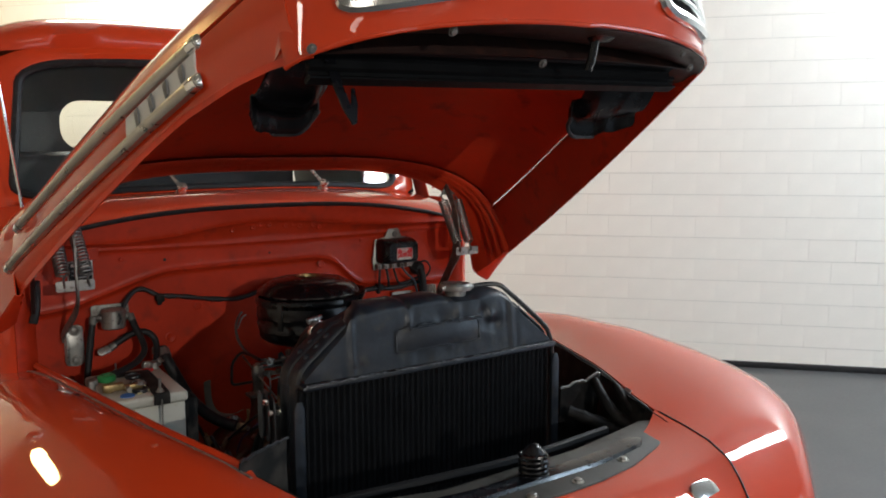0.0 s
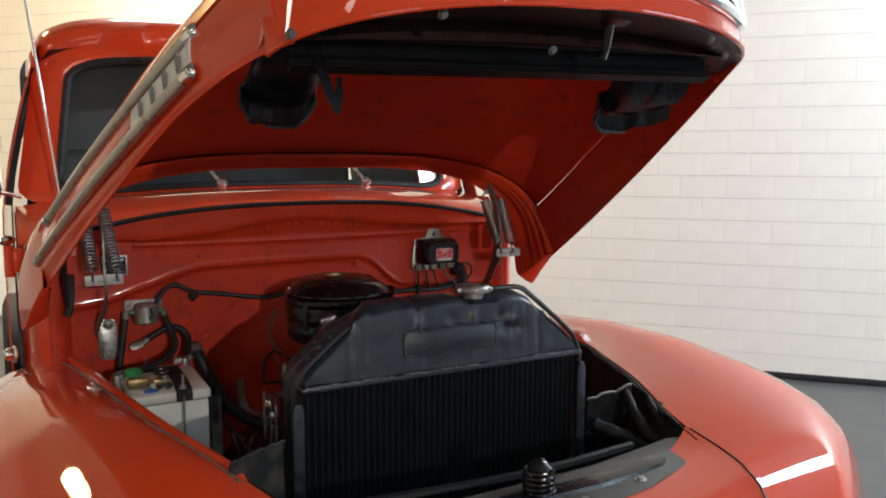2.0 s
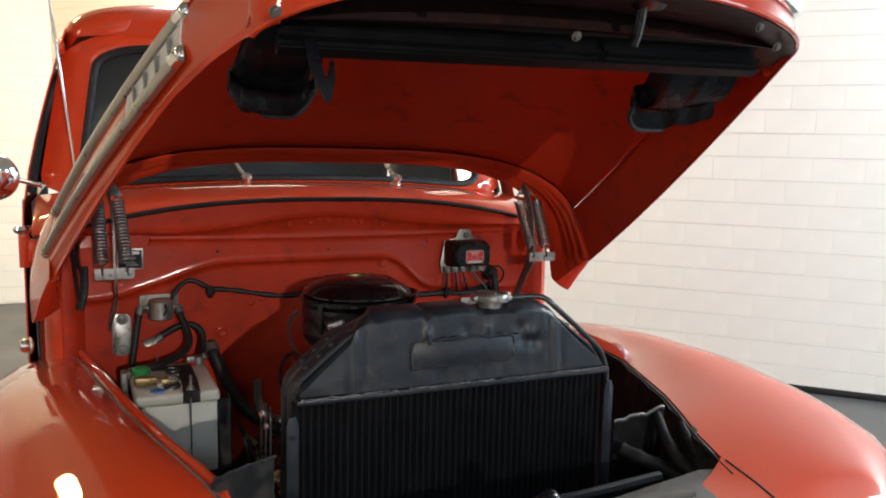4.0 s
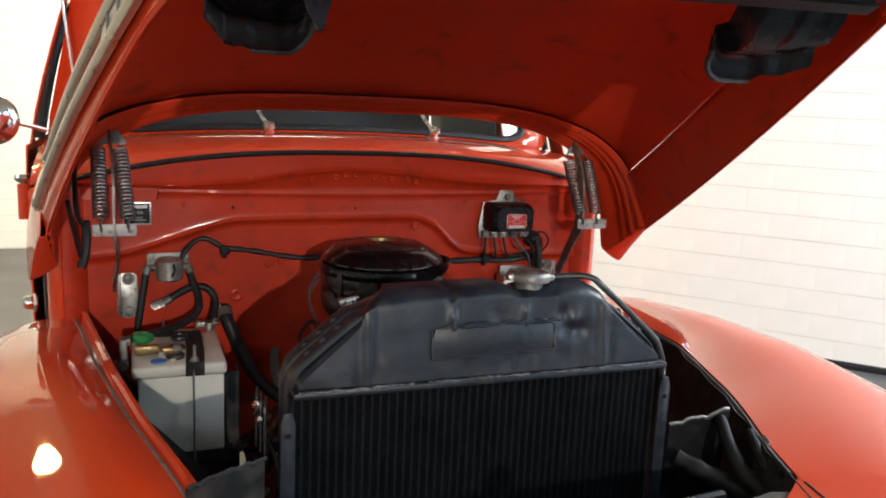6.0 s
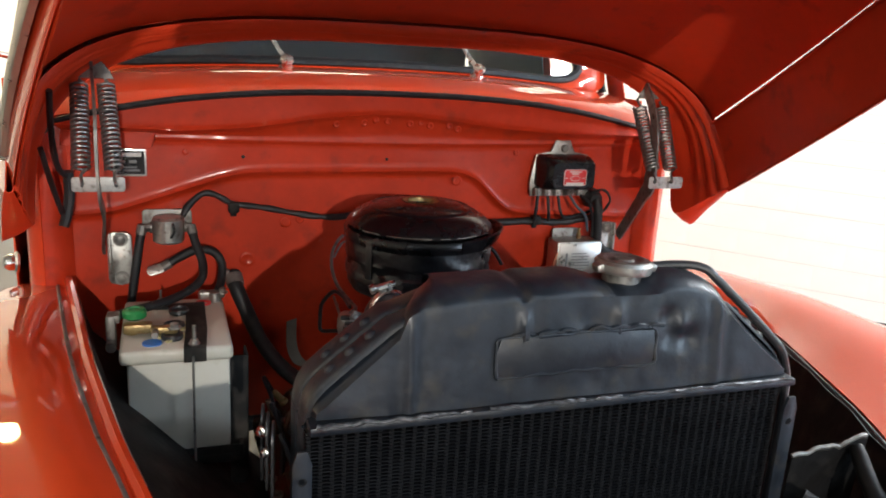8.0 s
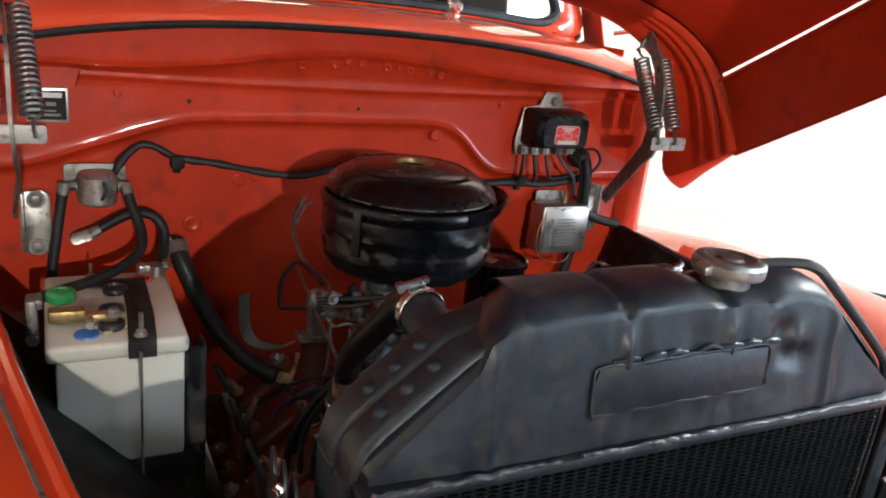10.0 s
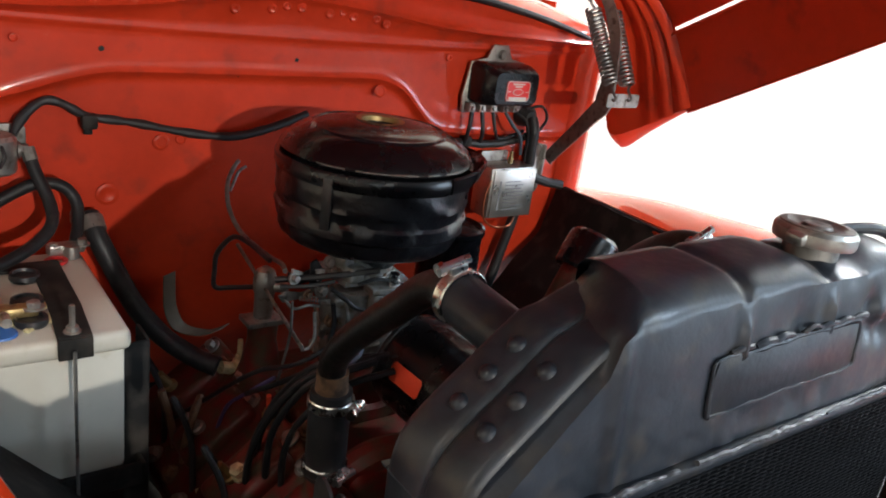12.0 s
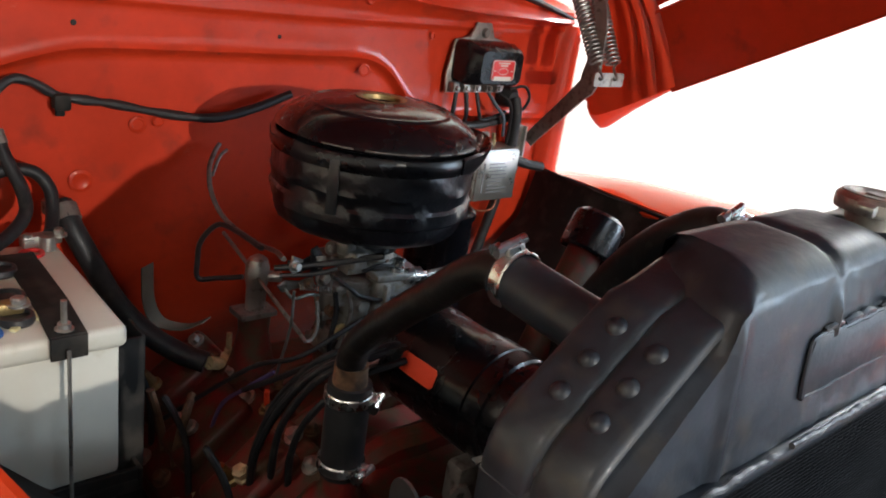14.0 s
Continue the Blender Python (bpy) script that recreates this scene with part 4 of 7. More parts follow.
bm = bmesh.new()
grid = []
for i in range(11):
    k = i / 10
    row = []
    for x in [lerp(-0.745, 0.745, j / 48) for j in range(49)]:
        yb, zb = ws_bottom(x)
        y = lerp(FW - 0.012, yb, k)
        z = lerp(fw_top(x * 0.9) - 0.004, zb, k) + 0.018 * math.sin(math.pi * k ** 0.6)
        row.append(Vector((X0 + x, y, z)))
    grid.append(row)
sheet(bm, grid, 0.003)
cowl = part("cowl_top", bm, RED, truck, "glossy orange-red cowl below the windscreen", smooth=60)
bm = bmesh.new()
sheet(bm, [[Vector((X0 + lerp(-0.30, 0.32, j / 12), FW + 0.03 + 0.02 * k, fw_top(lerp(-0.3, 0.32, j / 12)) + 0.013 + 0.004 * k)) for j in range(13)] for k in (0, 1)], 0.004)
part("vent_lid", bm, BLACK_MATT, cowl, "dark gap of the cowl vent lid")

# cab: pillars, roof, doors, rear wall
def ws_point(x, k):
    """Point of the windscreen surface: x across, k from foot to head."""
    yb, zb = ws_bottom(x)
    e = abs(x) / 0.70
    return Vector((X0 + x * lerp(1.0, 0.90, k), yb + 0.17 * k + 0.02 * math.sin(math.pi * k), lerp(zb, 1.755 - 0.03 * e ** 2.5, k)))


bm = bmesh.new()
HALF = 0.635
ring_in = [(x, 0.475 + z * 0.91) for x, z in rounded(2 * HALF, 1.0, 0.13, 6)]
ring_out = [(x * 1.17, 0.50 + z * 1.10) for x, z in rounded(2 * HALF, 1.0, 0.16, 6)]
n_ = len(ring_in)
dense_in, dense_out = [], []
for a, b, c, d in zip(ring_in, ring_in[1:] + ring_in[:1], ring_out, ring_out[1:] + ring_out[:1]):
    steps = 12 if abs(a[0] - b[0]) + abs(a[1] - b[1]) > 0.4 else 1
    for s_ in range(steps):
        u = s_ / steps
        dense_in.append((lerp(a[0], b[0], u), lerp(a[1], b[1], u)))
        dense_out.append((lerp(c[0], d[0], u), lerp(c[1], d[1], u)))
grid = [[ws_point(x, k) + Vector((0, 0.02, 0)) for x, k in dense_in], [ws_point(x, k) for x, k in dense_in],
        [ws_point(lerp(a[0], b[0], 0.5), lerp(a[1], b[1], 0.5)) + Vector((0, -0.012, 0)) for a, b in zip(dense_in, dense_out)], [ws_point(x, k) + Vector((0, 0.012, 0)) for x, k in dense_out]]
sheet(bm, grid, 0.003, closed=True)
ws_frame = part("windscreen_frame", bm, RED, truck, "glossy orange-red windscreen surround", smooth=60)
bm = bmesh.new()
loop = [ws_point(x, k) + Vector((0, -0.004, 0)) for x, k in dense_in]
tube(bm, loop + loop[:1], 0.013, 8, 0)
part("windscreen_seal", bm, RUBBER, ws_frame, "black rubber windscreen seal")
bm = bmesh.new()
sheet(bm, [[ws_point(lerp(-HALF, HALF, j / 24) * (1 - 0.02 * abs(2 * k - 1)), k) + Vector((0, 0.006, 0)) for j in range(25)] for k in [lerp(0.03, 0.92, i / 8) for i in range(9)]], 0.004)
pane = part("windscreen_pane", bm, GLASS, ws_frame, "clear windscreen glass", smooth=60)
pane.visible_shadow = False
# roof
bm = bmesh.new()
grid = []
for i in range(21):
    k = i / 20
    row = []
    for j in range(33):
        a = math.pi * j / 32
        c, s = math.cos(a), math.sin(a)
        half = 0.68 - 0.03 * abs(2 * k - 1) ** 3
        crown = 1.825 + 0.07 * (1 - abs(2 * k - 1) ** 2.6)
        z = 1.70 + (crown - 1.70) * max(0.0, s) ** 0.5
        top_ = Vector((X0 - half * math.copysign(abs(c) ** 0.55, c), lerp(1.36 + 0.10 * abs(c) ** 3, 2.42 - 0.10 * abs(c) ** 3, k), z))
        foot_ = ws_point((top_.x - X0) * 1.08, 1.04) + Vector((0, 0.004, 0))
        row.append(top_.lerp(foot_, max(0.0, 1 - k / 0.16) ** 2.2))
    grid.append(row)
sheet(bm, grid, 0.004)
roof = part("roof", bm, RED, truck, "glossy orange-red domed cab roof", smooth=60)
for sg in (-1, 1):
    # cab side: door skin with a window opening left free
    bm = bmesh.new()

    def side_x(z):
        return 0.775 - 0.10 * max(0.0, (z - 1.25) / 0.45) ** 1.3 - 0.05 * max(0.0, (0.9 - z) / 0.5) ** 2

    def panel(y0, y1, z0, z1, ny=6, nz=6):
        sheet(bm, [[Vector((X0 + sg * side_x(lerp(z0, z1, i / nz)), lerp(y0, y1, j / ny) + 0.38 * max(0.0, lerp(z0, z1, i / nz) - 1.30) * (1 - 0.8 * (lerp(y0, y1, j / ny) - 1.2)), lerp(z0, z1, i / nz))) for j in range(ny + 1)] for i in range(nz + 1)], 0.004)

    panel(1.20, 2.42, 0.48, 1.275, 10, 10)
    panel(1.285, 1.37, 1.275, 1.76)
    panel(1.74, 2.47, 1.275, 1.76, 8)
    panel(1.37, 1.74, 1.66, 1.76)
    door = part("door", bm, RED, truck, "glossy orange-red cab door with its window down", smooth=50)
    bm = bmesh.new()
    for y0_, y1_, z0_, z1_ in ((1.24, 2.40, 0.55, 1.265), (1.76, 2.46, 1.275, 1.74)):
        sheet(bm, [[Vector((X0 + sg * (side_x(lerp(z0_, z1_, i / 5)) - 0.022), lerp(y0_, y1_, j / 5), lerp(z0_, z1_, i / 5))) for j in range(6)] for i in range(6)], 0.004)
        part("door_lining", bm, GLASS_DARK, door, "dark inner lining")
        bm = bmesh.new()
    tube(bm, [(X0 + sg * (side_x(1.30) - 0.005), 1.40, 1.28), (X0 + sg * (side_x(1.45) - 0.005), 1.44, 1.45), (X0 + sg * (side_x(1.62) - 0.005), 1.49, 1.62), (X0 + sg * (side_x(1.64) - 0.005), 1.75, 1.645), (X0 + sg * (side_x(1.62) - 0.005), 2.06, 1.62), (X0 + sg * (side_x(1.3) - 0.005), 2.08, 1.28)], 0.012, 8, 6)
    part("window_channel", bm, RUBBER, door, "black window channel")
    bm = bmesh.new()
    tube(bm, [(X0 + sg * 0.672, 1.44, 1.690), (X0 + sg * 0.674, 1.54, 1.735), (X0 + sg * 0.676, 1.8, 1.745), (X0 + sg * 0.672, 2.25, 1.72)], 0.009, 8, 6)
    part("drip_rail", bm, RED, roof)
    # door hinge lump and a round chrome piece standing in for the mirror bracket
    bm = bmesh.new()
    box(bm, (X0 + sg * 0.748, 1.045, 1.157), (0.03, 0.05, 0.060), 0.008)
    lathe(bm, [(0, -0.04), (0.013, -0.04), (0.013, 0.04), (0, 0.04)], Matrix.Translation((X0 + sg * 0.766, 1.03, 1.157)), 12)
    part("hinge", bm, RED, door, "red painted door hinge")
    bm = bmesh.new()
    lathe(bm, [(0, 0.0), (0.010, 0.0), (0.020, 0.006), (0.024, 0.014), (0.020, 0.022), (0, 0.026)], Matrix.Translation((X0 + sg * 0.772, 1.11, 1.190)), 20)
    part("mirror_bracket_lens", bm, CHROME, door, "small round chrome piece for the mirror bracket")
    # round chrome mirror on its arm
    bm = bmesh.new()
    tube(bm, [(X0 + sg * 0.730, 1.20, 1.312), (X0 + sg * 0.78, 1.15, 1.328), (X0 + sg * 0.84, 1.10, 1.338)], 0.006, 8)
    mirror = part("mirror_arm", bm, CHROME, door, "thin chrome mirror arm")
    bm = bmesh.new()
    lathe(bm, [(0, 0.038), (0.025, 0.035), (0.046, 0.024), (0.057, 0.008), (0.059, 0.0), (0, 0.0)], frame_at((X0 + sg * 0.832, 1.10, 1.338), (0.1 * sg, -1, 0)), 28)
    part("mirror_head", bm, CHROME, mirror, "round chrome mirror head")
# rear cab wall with its window
bm = bmesh.new()
hole = [(x, 1.555 + z) for x, z in rounded(0.66, 0.205, 0.085, 6)]
rim_ = [(x, 1.25 + z) for x, z in rounded(1.40, 1.20, 0.12, 6)]
sheet(bm, [[Vector((X0 + x, 2.40, z)) for x, z in r_] for r_ in (hole, rim_)], 0.01, closed=True)
part("rear_wall", bm, GLASS_DARK, truck, "dark lined rear wall of the cab with a window")
bm = bmesh.new()
box(bm, (X0, 2.1, 1.08), (1.3, 0.35, 0.14), 0.05, None, 3)
box(bm, (X0, 2.30, 1.22), (1.3, 0.13, 0.45), 0.05, None, 3)
part("bench_seat", bm, GLASS_DARK, truck, "dark bench seat")
bm = bmesh.new()
box(bm, (X0, 1.78, 0.44), (1.36, 1.24, 0.03), 0.004)
part("cab_floor", bm, BLACK_MATT, truck, "black cab floor")
bm = bmesh.new()
box(bm, (X0, 1.50, 1.24), (1.30, 0.16, 0.10), 0.04, None, 3)
part("dashboard", bm, GLASS_DARK, truck, "dark dashboard")
# wipers
for wx in (-0.189, 0.283):
    p = Vector((X0 + wx, 1.186, 1.330))
    bm = bmesh.new()
    lathe(bm, [(0, -0.02), (0.014, -0.02), (0.019, -0.012), (0.012, -0.006), (0.012, 0.006), (0.016, 0.010), (0.014, 0.018), (0, 0.022)], frame_at(p, (0, -0.5, 0.85)), 16)
    tube(bm, [p + Vector((0, -0.004, 0.008)), p + Vector((-0.02, 0.025, 0.04)), p + Vector((-0.05, 0.055, 0.10)), p + Vector((-0.10, 0.10, 0.20))], 0.0055, 8)
    part("wiper", bm, CLAMP, cowl, "chrome wiper arm and pivot")
# aerial
bm = bmesh.new()
tube(bm, [(-0.588, 1.03, 1.22), (-0.60, 1.05, 1.37), (-0.648, 1.05, 1.80), (-0.68, 1.05, 2.05)], 0.0042, 8, taper=0.003)
part("aerial", bm, CHROME, truck, "thin bright aerial mast")
# chrome catch on the cowl side
bm = bmesh.new()
lathe(bm, [(0, 0.03), (0.012, 0.028), (0.018, 0.018), (0.018, 0.008), (0.024, 0.004), (0.024, 0), (0, 0)], frame_at((-0.722, 1.163, 0.885), (-1, -0.3, 0.1)), 16)
part("side_catch", bm, CHROME, truck, "small chrome catch")

# ---- radiator ----
radiator = thing("radiator", (0, 0.06, 0.50), "black painted radiator with a dented top tank and steel cap", "radiator")


def tank_outline(i=0.0):
    """Front outline of the tank, from lower left round to lower right, drawn in by i."""
    return [(-0.297 + i, 1.030 + i), (-0.2850 + i * 0.2, 1.0490 - i * 0.5), (-0.2455 + i * 0.7, 1.0925 - i * 0.6), (-0.2080 + i * 0.7, 1.1255 - i * 0.6), (-0.1985 + i * 0.4, 1.143 - i * 0.6), (-0.1935 + i * 0.4, 1.1525 - i * 0.9), (-0.184 + i * 0.4, 1.1585 - i), (-0.062, 1.161 - i), (0.055, 1.162 - i), (0.150 - i * 0.3, 1.162 - i), (0.176 - i * 0.5, 1.158 - i), (0.198 - i * 0.7, 1.145 - i * 0.6), (0.25 - i * 0.7, 1.096 - i * 0.6), (0.298 - i * 0.2, 1.0490 - i * 0.5), (0.302 - i, 1.030 + i)]


def dent(x, z):
    """Hollows and swellings of the tank's face."""
    y = 0.002 * noise.noise(Vector((x * 9, z * 16, 3.1))) + 0.0006 * noise.noise(Vector((x * 40, z * 50, 1.0)))
    for cx, cz, r, d in ((0.125, 1.095, 0.012, 0.006), (0.136, 1.108, 0.009, -0.004), (0.118, 1.116, 0.012, 0.006), (0.148, 1.090, 0.012, 0.006), (0.02, 1.114, 0.016, 0.004), (-0.03, 1.053, 0.014, 0.0022), (0.02, 1.052, 0.014, 0.0018), (0.06, 1.054, 0.016, 0.0022), (0.0, 1.125, 0.03, 0.002)):
        y += d * math.exp(-((x - cx) ** 2 + (z - cz) ** 2) / r ** 2)
    y += 0.05 * max(0.0, abs(x - 0.002) - 0.186)
    for cx, z0, rib in ((-0.186, 1.03, 0.0022), (-0.060, 1.10, 0.0045), (0.055, 1.10, 0.0045), (0.190, 1.03, 0.0022)):
        y -= rib * math.exp(-((x - cx) / 0.0045) ** 2) * (1 if z > z0 else 0.0) * min(1.0, max(0.0, (1.136 - z) / 0.012))
        y += 0.0008 * math.exp(-((abs(x - cx) - 0.013) / 0.006) ** 2)
    return y


def face_y(z):
    """The tank's face leans back a little."""
    return 0.009 + 0.10 * (z - 1.034) + 2.2 * max(0.0, z - 1.115) ** 2


bm = bmesh.new()
o = tank_outline(0.018)
# face as a grid under the outline
NXF, NZF = 144, 22
face = []
for i in range(NZF + 1):
    row = []
    for j in range(NXF + 1):
        x = lerp(-0.2814, 0.295, j / NXF)
        top = float(np.interp(x, [p[0] for p in o[1:-1]], [p[1] for p in o[1:-1]]))
        z = lerp(1.034, top, i / NZF)
        row.append(Vector((x, face_y(z) + dent(x, z), z)))
    face.append(row)
sheet(bm, face)
rim = [face[i][0] for i in range(NZF)] + face[NZF] + [face[i][NXF] for i in range(NZF - 1, -1, -1)]


def rim_normal(i):
    """Outward direction of the rim at its point i, smoothed along the rim."""
    a_, b_ = rim[max(0, i - 2)], rim[min(len(rim) - 1, i + 2)]
    return Vector((a_.z - b_.z, 0, b_.x - a_.x)).normalized()


normals = [rim_normal(i) for i in range(len(rim))]


def push(i, y, grow):
    """The rim's point i moved outward and back; the slopes keep flatter than the top."""
    p = rim[i].copy()
    slope = min(1.0, max(0.0, (abs(p.x) - 0.165) / 0.035))
    high = min(1.0, max(0.0, (p.z - 1.105) / 0.022))
    grow *= lerp(1.0, 0.42 if p.x < 0 else 0.62, slope)
    p.x += 0.5 * max(0.0, y - 0.014) * high * min(1.0, max(0.0, (-0.15 - p.x) / 0.03))
    groove = 0.0
    if y > 0.01:
        groove -= 0.004 * high * sum(math.exp(-((p.x - g) / 0.006) ** 2) for g in (-0.060, 0.055))
        groove -= 0.009 * high * math.exp(-((p.x - 0.072) / 0.042) ** 4) * min(1.0, max(0.0, y - 0.012) / 0.02)
    q = Vector((p.x, max(y, p.y), p.z)) + normals[i] * (grow + groove)
    return q


sheet(bm, [rim] + [[push(i, y, g) for i in range(len(rim))] for y, g in ((0.0225, 0.0035), (0.027, 0.008), (0.034, 0.013), (0.043, 0.0165), (0.056, 0.018), (0.085, 0.018), (0.098, 0.015), (0.104, 0.008), (0.104, -0.022))])
part("top_tank", bm, BLACK_TANK, radiator, "dented black top tank with pressed ribs", smooth=50)
# soldered plate on the face
bm = bmesh.new()
prism(bm, [(-0.092, 1.064), (0.098, 1.066), (0.102, 1.080), (0.100, 1.105), (0.0, 1.107), (-0.088, 1.106), (-0.093, 1.09)], 0.0018, Matrix.Translation((0, face_y(1.085) - 0.0006, 1.085)) @ pose(0, 0, 0, 84.3) @ Matrix.Translation((0, -1.085, 0)), 0.0012)
plate_line = [(-0.092, 1.064), (-0.06, 1.0635), (0.0, 1.065), (0.05, 1.0645), (0.098, 1.066), (0.102, 1.080), (0.100, 1.105), (0.06, 1.1065), (0.0, 1.1075), (-0.05, 1.106), (-0.088, 1.106), (-0.093, 1.09), (-0.092, 1.064)]
rng = random.Random(4)
bead = bmesh.new()
fine_line = spline([(x, face_y(z) - 0.001, z) for x, z in plate_line], 6)
tube(bead, [p + Vector((0.0012 * noise.noise(p * 70), 0, 0.0022 * noise.noise(p * 55 + Vector((3, 0, 0))))) for p in fine_line], 0.0019, 7, 0, wobble=0.9)
for i in range(7):
    x = -0.07 + 0.027 * i + rng.uniform(-0.008, 0.008)
    tube(bead, [(x, face_y(1.108), 1.108), (x + 0.012, face_y(1.11) - 0.001, 1.1105 + rng.uniform(0, 0.003)), (x + 0.026, face_y(1.109), 1.109)], 0.0026, 7, 4, wobble=0.6)
part("solder_bead", bead, BLACK_TANK, radiator, "lumpy painted solder bead")
part("patch_plate", bm, BLACK_TANK, radiator, "flat black plate soldered on the tank")
# seam flange with solder lumps
bm = bmesh.new()
box(bm, (0.0075, 0.048, 1.027), (0.595, 0.092, 0.010), 0.003)
part("seam_flange", bm, BLACK_TANK, radiator, "soldered seam flange")
rng = random.Random(2)
for x0_, x1_ in ((-0.283, -0.12), (-0.10, 0.06), (0.07, 0.297)):
    bm = bmesh.new()
    line = [(lerp(x0_, x1_, i / 24), 0.003 + rng.uniform(-0.0008, 0.0008), 1.0325 + rng.uniform(-0.0012, 0.0012)) for i in range(25)]
    tube(bm, line, 0.0022, 7, 2, wobble=0.7)
    part("solder_seam", bm, SOLDER, radiator, "lumpy grey solder seam")
# core: a dark block, upright water tubes, thin fins
bm = bmesh.new()
box(bm, (0.005, 0.055, 0.766), (0.586, 0.058, 0.512))
core = part("core", bm, BLACK_MATT, radiator, "black finned radiator core")
bm = bmesh.new()
for i in range(124):
    z = 0.515 + i * 0.0041
    sheet(bm, [[Vector((-0.292, y, z)), Vector((0.296, y, z))] for y in (0.0178, 0.028)], 0.0007)
tagged(part("fin_core", bm, FIN, core, smooth=0, weld=False), kind="stuff")
# worn front edges of the fins, a little uneven
rng = random.Random(12)
verts, faces = [], []
for i in range(124):
    z = 0.515 + i * 0.0041
    n = len(verts)
    for c in range(50):
        x, dz0, y = -0.292 + c * 0.012, rng.uniform(-0.00018, 0.00018), 0.0168 + rng.uniform(-0.0002, 0.0002)
        verts += [(x, y + dy, z + dz + dz0) for dy, dz in ((0.0012, -0.0007), (0.0, -0.0005), (0.0, 0.0005), (0.0012, 0.0007))]
    faces += [(n + 4 * c + k, n + 4 * c + k + 1, n + 4 * c + k + 5, n + 4 * c + k + 4) for c in range(49) for k in range(3)]
me = bpy.data.meshes.new("fin_edge")
me.from_pydata(verts, [], faces)
me.materials.append(FIN_EDGE)
fin_edge = tagged(new("fin_edge", me), "worn dull front edges of the fins", kind="stuff")
fin_edge.parent = core
bm = bmesh.new()
for i in range(48):
    x = -0.288 + i * 0.01235
    sheet(bm, [[Vector((x - 0.0024, 0.028, z)), Vector((x - 0.0019, 0.0179, z)), Vector((x + 0.0019, 0.0179, z)), Vector((x + 0.0024, 0.028, z))] for z in (0.515, 1.024)])
tagged(part("water_tube", bm, FIN_DARK, core, "flat black water tubes", smooth=0, weld=False), kind="stuff")
# side straps over the sloping ends, in two halves, with rivets
for sg in (-1, 1):
    def sx(x):
        return x if sg < 0 else 0.0125 - x

    for y0, y1, lift in ((0.0285, 0.0625, 0.0), (0.0645, 0.101, 0.001)):
        bm = bmesh.new()
        prof = spline([(-0.201, 1.1215, 0), (-0.216, 1.1095, 0), (-0.245, 1.0860, 0), (-0.266, 1.0685, 0), (-0.2800, 1.0545, 0), (-0.2875, 1.0390, 0), (-0.2900, 1.0200, 0), (-0.2905, 1.0000, 0), (-0.2905, 0.75, 0), (-0.2905, 0.52, 0)], 4)
        rows = []
        for y, e in ((y0 - 0.001, -3.0), (y0, -1.0), (y0 + 0.002, 0.3), (y0 + 0.005, 1), ((y0 + y1) / 2, 1), (y1 - 0.005, 1), (y1 - 0.002, 0.3), (y1, -1.0), (y1 + 0.0005, -3.0)):
            head = [Vector((-0.190 + 0.46 * (y - 0.020), 0, 1.1290 + 0.1 * (y - 0.02))), Vector((-0.1965 + 0.15 * (y - 0.020), 0, 1.1250))]
            row = []
            for n_, p in enumerate(head + prof):
                a_, b_ = (head + prof)[max(0, n_ - 1)], (head + prof)[min(len(prof) + 1, n_ + 1)]
                t_ = Vector((b_.x - a_.x, 0, (b_.y if n_ > 0 and b_.z == 0 else b_.z) - (a_.z if a_.z else a_.y)))
                z_ = p.z if n_ < 2 else p.y
                out_ = Vector((t_.z, 0, -t_.x)).normalized() if t_.length > 1e-6 else Vector((-1, 0, 0))
                row.append(Vector((sx(p.x + out_.x * (0.0012 * e + lift)), y, z_ + out_.z * (0.0012 * e + lift))))
            rows.append(row)
        sheet(bm, rows, 0.0015)
        strap = part("side_strap", bm, BLACK_TANK, radiator, "black folded side strap", smooth=40)
        for k in range(3):
            yy = 0.0475 if y0 < 0.03 else 0.079
            x = (-0.220 if y0 < 0.03 else -0.218) - 0.0205 * k
            c = Vector((sx(x), yy, 1.1062 - (-x - 0.220) * 0.82 + lift))
            bm = bmesh.new()
            lathe(bm, [(0, 0.0068), (0.003, 0.0065), (0.0055, 0.0052), (0.0068, 0.0032), (0.0078, 0.0018), (0.0080, -0.002), (0, -0.002)], frame_at(c, (sx(-0.65) , 0, 0.76)), 14)
            part("rivet", bm, BLACK_TANK, strap)
    bm = bmesh.new()
    prism(bm, [(0, 0), (0.020, 0), (0.020, 0.46), (0.015, 0.475), (0.005, 0.475), (0, 0.46)], 0.004, Matrix.Translation((-0.306 if sg < 0 else 0.298, 0.010, 0.53)) @ pose(0, 0, 0, 90), 0.001)
    post = part("side_post", bm, BLACK_TANK, radiator, "black side post with bolt holes")
    for z in (0.972, 0.80, 0.62):
        bm = bmesh.new()
        lathe(bm, [(0, 0.0005), (0.0035, 0.0005), (0.0045, 0.001), (0.0045, -0.004), (0, -0.004)], frame_at((-0.296 if sg < 0 else 0.308, 0.0065, z), (0, -1, 0)), 12)
        part("bolt_hole", bm, BLACK_MATT, post)
# shroud ears and small bright screws behind the left post
bm = bmesh.new()
for i in range(3):
    prism(bm, rounded(0.04, 0.09, 0.018), 0.003, Matrix.Translation((-0.316 - 0.003 * i, 0.085 + 0.022 * i, 0.955)) @ pose(0, 0, 0, 90, 0, 80), 0.001)
part("shroud_ear", bm, BLACK_SATIN, radiator, "black shroud ear")
bm = bmesh.new()
bolt(bm, (-0.326, 0.088, 0.990), (-0.8, -0.6, 0), 0.0042, 0.007)
bolt(bm, (-0.324, 0.07, 0.974), (-0.8, -0.6, 0), 0.0036, 0.006)
part("shroud_screw", bm, CLAMP, radiator)
